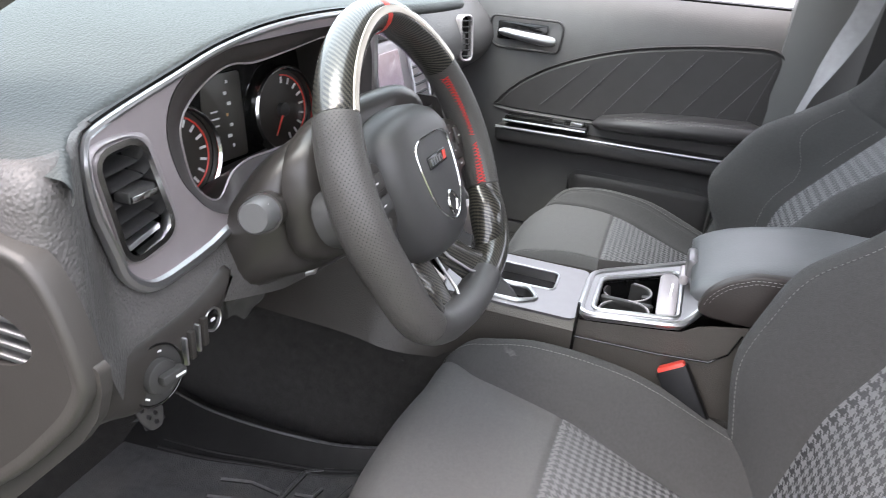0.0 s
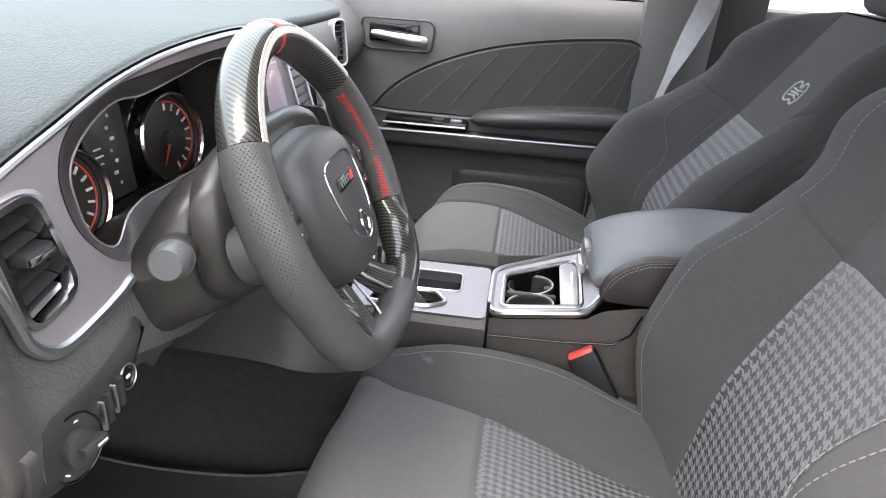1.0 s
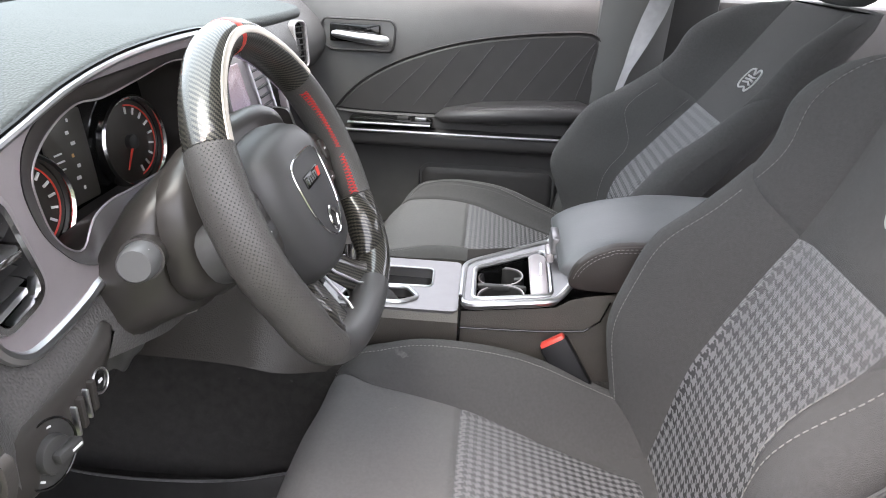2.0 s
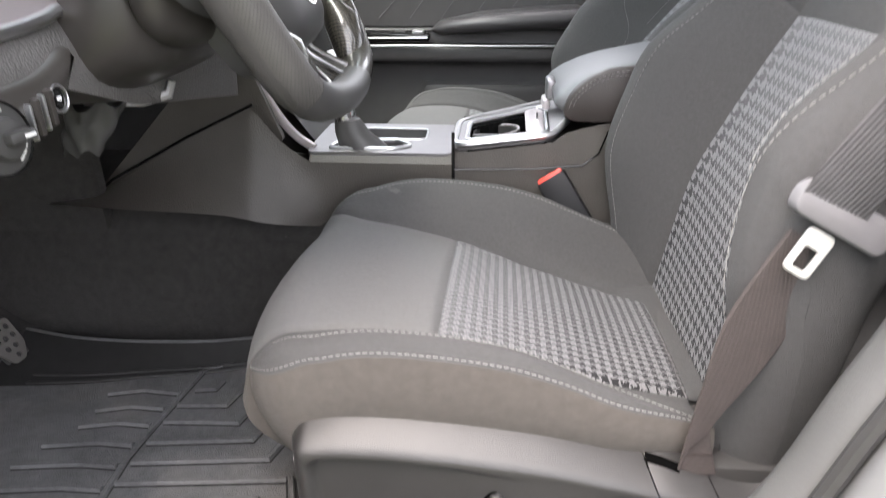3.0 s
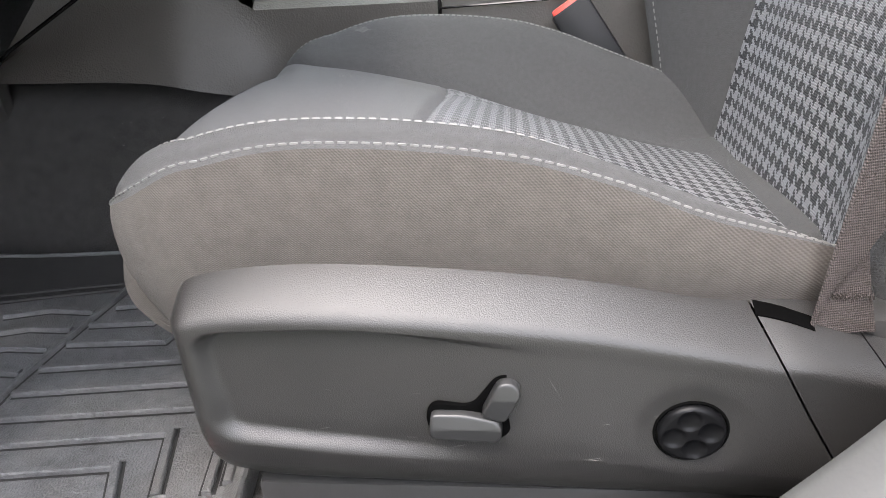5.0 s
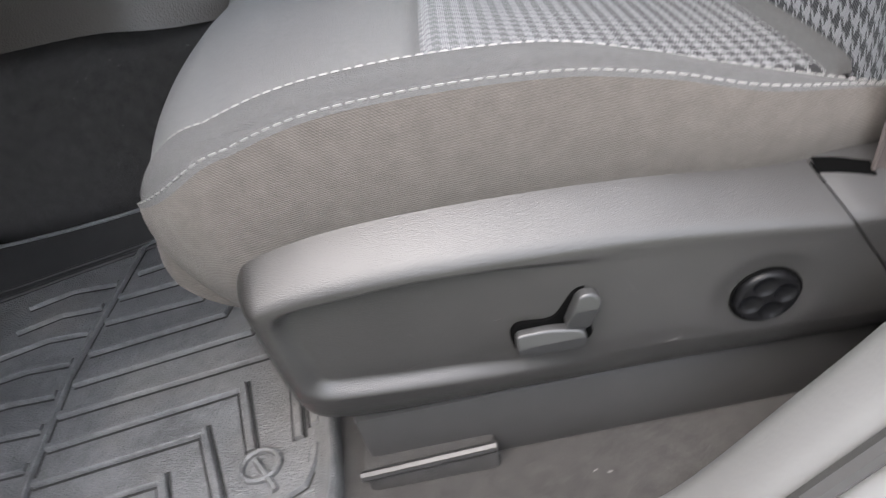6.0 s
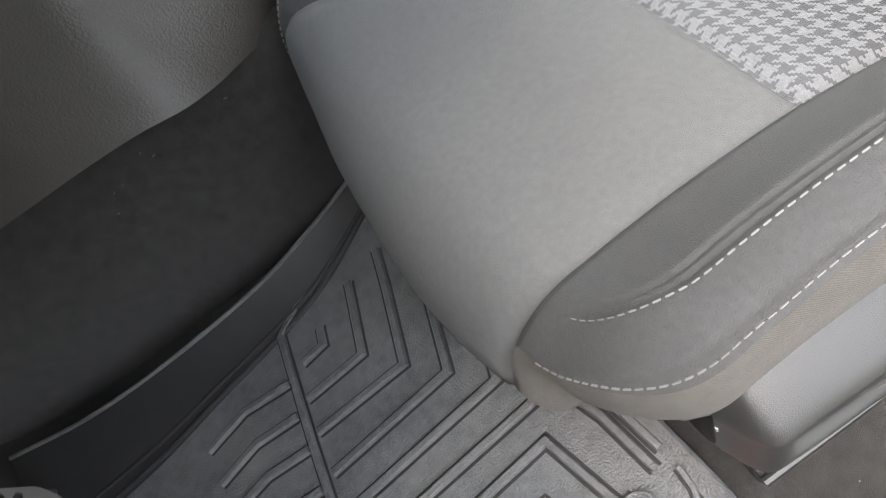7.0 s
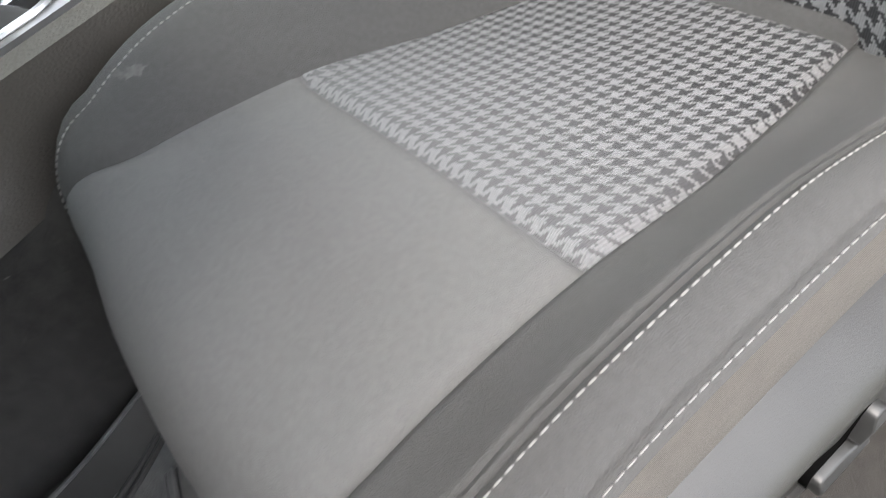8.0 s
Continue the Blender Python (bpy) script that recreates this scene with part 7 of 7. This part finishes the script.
TONGUE = material("tongue_plastic", (0.17, 0.165, 0.17), 0.5, bump=0.1)
part("tongue_body", *moved(slab(rounded([Vector(p) for p in ((-0.034, 0.004), (0.034, 0.004), (0.036, 0.020), (0.030, 0.028), (-0.030, 0.028), (-0.036, 0.020))], 0.007), -0.006, 0.006, 0.003), TM), TONGUE, db, "grey tongue moulding")
o = box_outline(0.020, 0.032, 0.005, 4, -0.004, -0.014)
part("tongue_plate", *moved(holed(o, box_outline(0.0105, 0.015, 0.002, 4, -0.004, -0.018), -0.0014, 0.0014, 0.0006), TM), material("tongue_metal", (0.85, 0.84, 0.80), 0.35, metal=0.6, bump=0), db, "bright steel tongue plate")
bk = thing("belt_buckle", (0.125, -0.165, 0.46), "black belt buckle with red release button", "belt buckle")
BM = frame_of(Vector((0.141, -0.172, 0.519)), (-0.15, -1, 0.25), (-0.55, 0, 0.835))
BUCKLE = material("buckle_plastic", (0.010, 0.010, 0.011), 0.5, spec=0.25, bump=0.1, bump_scale=900, dist=0.0003)
part("housing", *moved(block(-0.020, 0.020, -0.055, 0.034, -0.011, 0.011, 0.004), BM), BUCKLE, bk)
part("release_button", *moved(block(-0.0175, 0.0175, 0.022, 0.0385, -0.0085, 0.0095, 0.003), BM), RED, bk, "red release button")
part("sleeve", *moved(block(-0.017, 0.017, -0.10, -0.05, -0.008, 0.008, 0.003), BM), BUCKLE, bk)

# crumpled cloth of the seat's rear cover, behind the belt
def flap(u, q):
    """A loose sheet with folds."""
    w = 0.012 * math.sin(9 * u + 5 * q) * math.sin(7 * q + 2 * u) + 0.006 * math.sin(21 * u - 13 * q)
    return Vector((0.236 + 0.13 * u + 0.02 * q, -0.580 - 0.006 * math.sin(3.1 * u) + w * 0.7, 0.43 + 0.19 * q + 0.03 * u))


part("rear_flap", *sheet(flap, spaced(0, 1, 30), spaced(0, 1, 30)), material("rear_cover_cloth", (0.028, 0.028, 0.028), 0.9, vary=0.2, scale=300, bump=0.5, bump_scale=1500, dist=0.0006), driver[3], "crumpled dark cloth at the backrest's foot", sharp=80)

# ---- driver floor mat ----
floor_mat = thing("floor_mat", (-0.30, -0.43, 0.288), "black moulded rubber floor mat with raised chevron ribs", "floor mat")
EDGE = [(-0.62, -0.262), (-0.469, -0.262), (-0.369, -0.262), (-0.284, -0.250), (-0.216, -0.215), (-0.17, -0.225), (-0.135, -0.40), (-0.122, -0.487), (-0.111, -0.578), (-0.109, -0.618), (-0.118, -0.645), (-0.145, -0.660), (-0.30, -0.664), (-0.62, -0.662)]
MAT = smooth_loop([Vector(p) for p in EDGE], 3)
rings = [[Vector((p.x, p.y, z)) for p in shrink(MAT, s_)] for s_, z in ((0.0, 0.288), (0.0, 0.306), (0.003, 0.308), (0.008, 0.304), (0.016, 0.3005))]
v, f = ring_loft(rings, False, False)
v, f = join((v, f), plate(shrink(MAT, 0.016), [], 0.002, lambda x, y, d: Vector((x, y, 0.3005 - d))))
part("sheet", v, f, RUBBER, floor_mat, sharp=60)


def lip(x, q):
    """The raised wall of the mat along the tunnel."""
    y0 = curve_at([(-0.62, -0.345), (-0.49, -0.330), (-0.41, -0.311), (-0.33, -0.293), (-0.292, -0.281), (-0.259, -0.263), (-0.211, -0.231)], x)
    y1 = curve_at([(-0.62, -0.232), (-0.53, -0.250), (-0.43, -0.253), (-0.325, -0.243), (-0.25, -0.221), (-0.205, -0.203)], x)
    if q < 0.85:
        t = q / 0.85
        return Vector((x, y0 + (y1 - y0) * t, 0.3015 + 0.0215 * t**1.5))
    t = (q - 0.85) / 0.15
    return Vector((x, y1 + 0.006 * t, 0.323 - 0.012 * t))


DARK_RUBBER = material("dark_rubber", (0.026, 0.0255, 0.025), 0.5, vary=0.2, scale=60, bump=0.3, bump_scale=900, dist=0.0004, spec=0.4)
part("wall", *sheet(lip, spaced(-0.62, -0.205, 40), spaced(0, 0.85, 8) + [0.87, 0.90, 0.95, 1.0]), DARK_RUBBER, floor_mat, "raised mat wall", sharp=60)
part("wall_bead", *tube([lip(x, 0.83) + Vector((0, 0, 0.001)) for x in spaced(-0.62, -0.206, 30)], 0.0022, 6), RUBBER, floor_mat)
for q, r in ((0.06, 0.0030), (0.20, 0.0022)):
    part("wall_fold", *tube([lip(x, q) + Vector((0, 0, -0.0006)) for x in spaced(-0.56, -0.212, 30)], r, 8), DARK_RUBBER, floor_mat)


def rib(points, r=0.0036):
    pts = [Vector((x, y)) for x, y in points]
    rings = []
    for i, p in enumerate(pts):
        a_, b_ = pts[max(0, i - 1)], pts[min(len(pts) - 1, i + 1)]
        d0, d1 = (p - a_).normalized() if i else (b_ - p).normalized(), (b_ - p).normalized() if i < len(pts) - 1 else (p - a_).normalized()
        n = Vector((-(d0 + d1).y, (d0 + d1).x)).normalized()
        n = n / max(0.5, n.dot(Vector((-d0.y, d0.x))))
        rings.append([Vector((p.x + n.x * w, p.y + n.y * w, z)) for w, z in ((-r, 0.2995), (-r * 0.85, 0.3038), (-r * 0.60, 0.3050), (r * 0.60, 0.3050), (r * 0.85, 0.3038), (r, 0.2995))])
    n_r = len(rings)
    # flat dark strip under the rib draws the shade along its sides
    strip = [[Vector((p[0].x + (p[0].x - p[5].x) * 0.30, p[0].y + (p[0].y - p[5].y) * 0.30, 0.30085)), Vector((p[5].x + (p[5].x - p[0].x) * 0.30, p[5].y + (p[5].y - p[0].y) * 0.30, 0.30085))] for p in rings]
    body = part("rib", *ring_loft(rings), RUBBER, floor_mat, sharp=25)
    part("rib_shade", [q for pair in strip for q in pair], [(2 * k, 2 * k + 1, 2 * k + 3, 2 * k + 2) for k in range(n_r - 1)], DARK_RUBBER, floor_mat)
    return body


rib([(-0.337, -0.292), (-0.342, -0.335), (-0.349, -0.40), (-0.354, -0.46), (-0.350, -0.52), (-0.344, -0.60), (-0.34, -0.65)], 0.0035)
rib([(-0.337, -0.292), (-0.300, -0.268), (-0.262, -0.246)], 0.003)
rib([(-0.329, -0.331), (-0.305, -0.327), (-0.301, -0.309)])
rib([(-0.338, -0.364), (-0.278, -0.359), (-0.259, -0.287)])
rib([(-0.341, -0.396), (-0.251, -0.391), (-0.231, -0.315), (-0.222, -0.275)])
rib([(-0.343, -0.434), (-0.223, -0.420), (-0.200, -0.335), (-0.192, -0.29)])
rib([(-0.345, -0.468), (-0.194, -0.450), (-0.168, -0.36)])
rib([(-0.346, -0.500), (-0.164, -0.480)])
rib([(-0.160, -0.478), (-0.146, -0.520), (-0.138, -0.569)])
rib([(-0.150, -0.472), (-0.135, -0.515), (-0.127, -0.560)])
rib([(-0.343, -0.531), (-0.189, -0.511), (-0.172, -0.572)])
rib([(-0.341, -0.562), (-0.213, -0.546), (-0.188, -0.609)])
rib([(-0.338, -0.593), (-0.236, -0.580), (-0.216, -0.64)])
rib([(-0.336, -0.622), (-0.258, -0.612), (-0.245, -0.65)])
rib([(-0.347, -0.340), (-0.395, -0.336), (-0.438, -0.348)])
rib([(-0.352, -0.372), (-0.395, -0.370), (-0.436, -0.382)])
rib([(-0.354, -0.404), (-0.395, -0.402), (-0.439, -0.413)])
rib([(-0.357, -0.440), (-0.40, -0.438), (-0.462, -0.449)])
rib([(-0.358, -0.475), (-0.40, -0.474), (-0.475, -0.484)])
rib([(-0.356, -0.510), (-0.40, -0.510), (-0.475, -0.520)])
rib([(-0.354, -0.546), (-0.40, -0.548), (-0.475, -0.556)])
rib([(-0.1255, -0.576), (-0.1262, -0.592), (-0.131, -0.606), (-0.145, -0.613), (-0.18, -0.621), (-0.21, -0.628)], 0.0026)
m = Matrix.Translation((-0.164, -0.585, 0.300))
part("loop", *moved(hoop(0.0135, 0.0035, 0, 0.005, bevel=0.0012, rx=1.15), m), RUBBER, floor_mat, "moulded oval loop")
part("loop_bar", *tube([Vector((-0.168, -0.580, 0.303)), Vector((-0.150, -0.606, 0.302))], 0.0025, 6), RUBBER, floor_mat)
# dark maker's badge with unreadable red marks
GMm = Matrix.Translation((-0.163, -0.630, 0.3012)) @ pose(0, 0, 0, 0, 0, 8)
badge = part("badge", *moved(slab(box_outline(0.062, 0.020, 0.002), 0, 0.0018, 0.0006), GMm), GLOSS, floor_mat, "black badge with red marks")
for k in range(6):
    part("badge_mark", *moved(slab(box_outline(0.0058, 0.008 + 0.002 * (k % 2), 0.001, 2, -0.019 + k * 0.0078, 0.0), 0.0018, 0.0026), GMm), RED, badge, smooth=False)
# pedal with round holes
pedal = thing("brake_pedal", (-0.57, -0.32, 0.30), "drilled metal pedal in the dark footwell", "pedal")
PM = frame_of(Vector((-0.575, -0.325, 0.362)), (0.8, -0.1, 0.55)) @ Matrix.Scale(0.75, 4)
holes = [[Vector((cx + 0.0052 * math.cos(t), cy + 0.0052 * math.sin(t))) for t in (2 * math.pi * k / 12 for k in range(12))] for cx, cy in ((-0.016, 0.022), (0.0, 0.022), (0.016, 0.022), (-0.016, 0.004), (0.0, 0.004), (0.016, 0.004), (-0.010, -0.014), (0.007, -0.014), (0.0, -0.030))]
v, f = plate(rounded([Vector(p) for p in ((-0.028, 0.036), (0.028, 0.036), (0.026, -0.015), (0.008, -0.042), (-0.016, -0.042), (-0.028, -0.015))], 0.008), holes, 0.004, lambda a_, b_, d: PM @ Vector((a_, b_, -d)))
part("pad", v, f, material("pedal_metal", (0.22, 0.21, 0.195), 0.45, metal=0.7, bump=0.1), pedal, "drilled bright pedal pad", sharp=30)
part("backing", *moved(block(-0.024, 0.024, -0.036, 0.032, -0.012, -0.005, 0.003), PM), BLACK, pedal)
part("arm", *tube([PM @ Vector((0, 0, -0.01)), Vector((-0.66, -0.31, 0.44)), Vector((-0.70, -0.31, 0.62))], 0.008, 8), BLACK, pedal)

# embroidered emblem on the upper backs: a plain outline of pale thread
for (e, _, cushion, back, cp, bf, out) in (driver, passenger):
    shift = 0.018

    def on_back(a_, b_, bf=bf, out=out, shift=shift):
        z = 0.834 + b_
        p = bf(z, a_ + shift)
        return out(Vector((p.x - 0.0012, a_ + shift, z)))
    shape = smooth_loop([Vector(p) for p in ((-0.030, -0.010), (-0.016, -0.019), (0.004, -0.015), (0.020, -0.020), (0.031, -0.006), (0.026, 0.012), (0.010, 0.017), (0.002, 0.007), (-0.012, 0.016), (-0.028, 0.010))], 4)
    part("embroidery", *tube([on_back(p.x, p.y) for p in shape], 0.0020, 6, True), material("pale_thread", (0.42, 0.42, 0.42), 0.7, bump=0), back, "pale embroidered emblem outline")
    for k in range(3):
        part("embroidery", *tube([on_back(-0.018, -0.009 + k * 0.006), on_back(0.002, -0.006 + k * 0.004), on_back(0.018, -0.010 + k * 0.007)], 0.0021, 6), bpy.data.materials["pale_thread"], back)

# a worn pale patch on the inner bolster and lint on the front panel
WORN = material("worn_cloth", (0.115, 0.113, 0.11), 0.95, vary=0.35, scale=300, bump=0.6, bump_scale=1200, dist=0.0006)
(e, out, cushion, back, cp, bf, _) = driver
rp = random.Random(8)
for a0, v0, ra, rv, turn in ((0.378, 0.176, 0.012, 0.0045, 0.5), (0.386, 0.185, 0.007, 0.003, 1.2)):
    c = cp(a0, v0)
    edge = []
    for k in range(28):
        t = 2 * math.pi * k / 28
        g = rp.uniform(0.6, 1.1)
        da, dv = ra * g * math.cos(t), rv * g * math.sin(t)
        da, dv = da * math.cos(turn) - dv * math.sin(turn), da * math.sin(turn) + dv * math.cos(turn)
        edge.append(out(cp(a0 + da, v0 + dv) + Vector((-0.0001, 0, 0.0004))))
    mid = out(c + Vector((0, 0, 0.0006)))
    part("worn_patch", [mid] + edge, [(0, 1 + k, 1 + (k + 1) % 28) for k in range(28)], WORN, cushion, "pale worn patch")
LINT = material("lint", (0.25, 0.24, 0.23), 0.9, bump=0)
specks = []
for k in range(4):
    a0, v0 = rp.uniform(0.36, 0.40), rp.uniform(0.075, 0.105)
    p = out(cp(a0, v0) + Vector((0, 0, 0.0004)))
    q = p + Vector((rp.uniform(-0.0014, 0.0014), rp.uniform(-0.0014, 0.0014), 0.0003))
    specks.append(tube([p, q], 0.0003, 4))
for k in range(22):
    # on the carpet beside the rail and on the tunnel
    if k % 4 == 1:
        p = Vector((rp.uniform(-0.06, 0.10), rp.uniform(-0.68, -0.625), 0.2888))
    else:
        tp = tunnel(rp.uniform(-0.5, -0.15), rp.uniform(0.04, 0.30))
        p = tp + Vector((0, -0.0006, 0.0004))
    q = p + Vector((rp.uniform(-0.003, 0.003), rp.uniform(-0.001, 0.001), rp.uniform(0, 0.001)))
    specks.append(tube([p, q], 0.00028, 4))
tagged(part("lint", *join(*specks), LINT), "pale bits of lint on cloth and carpet", "lint", kind="stuff")
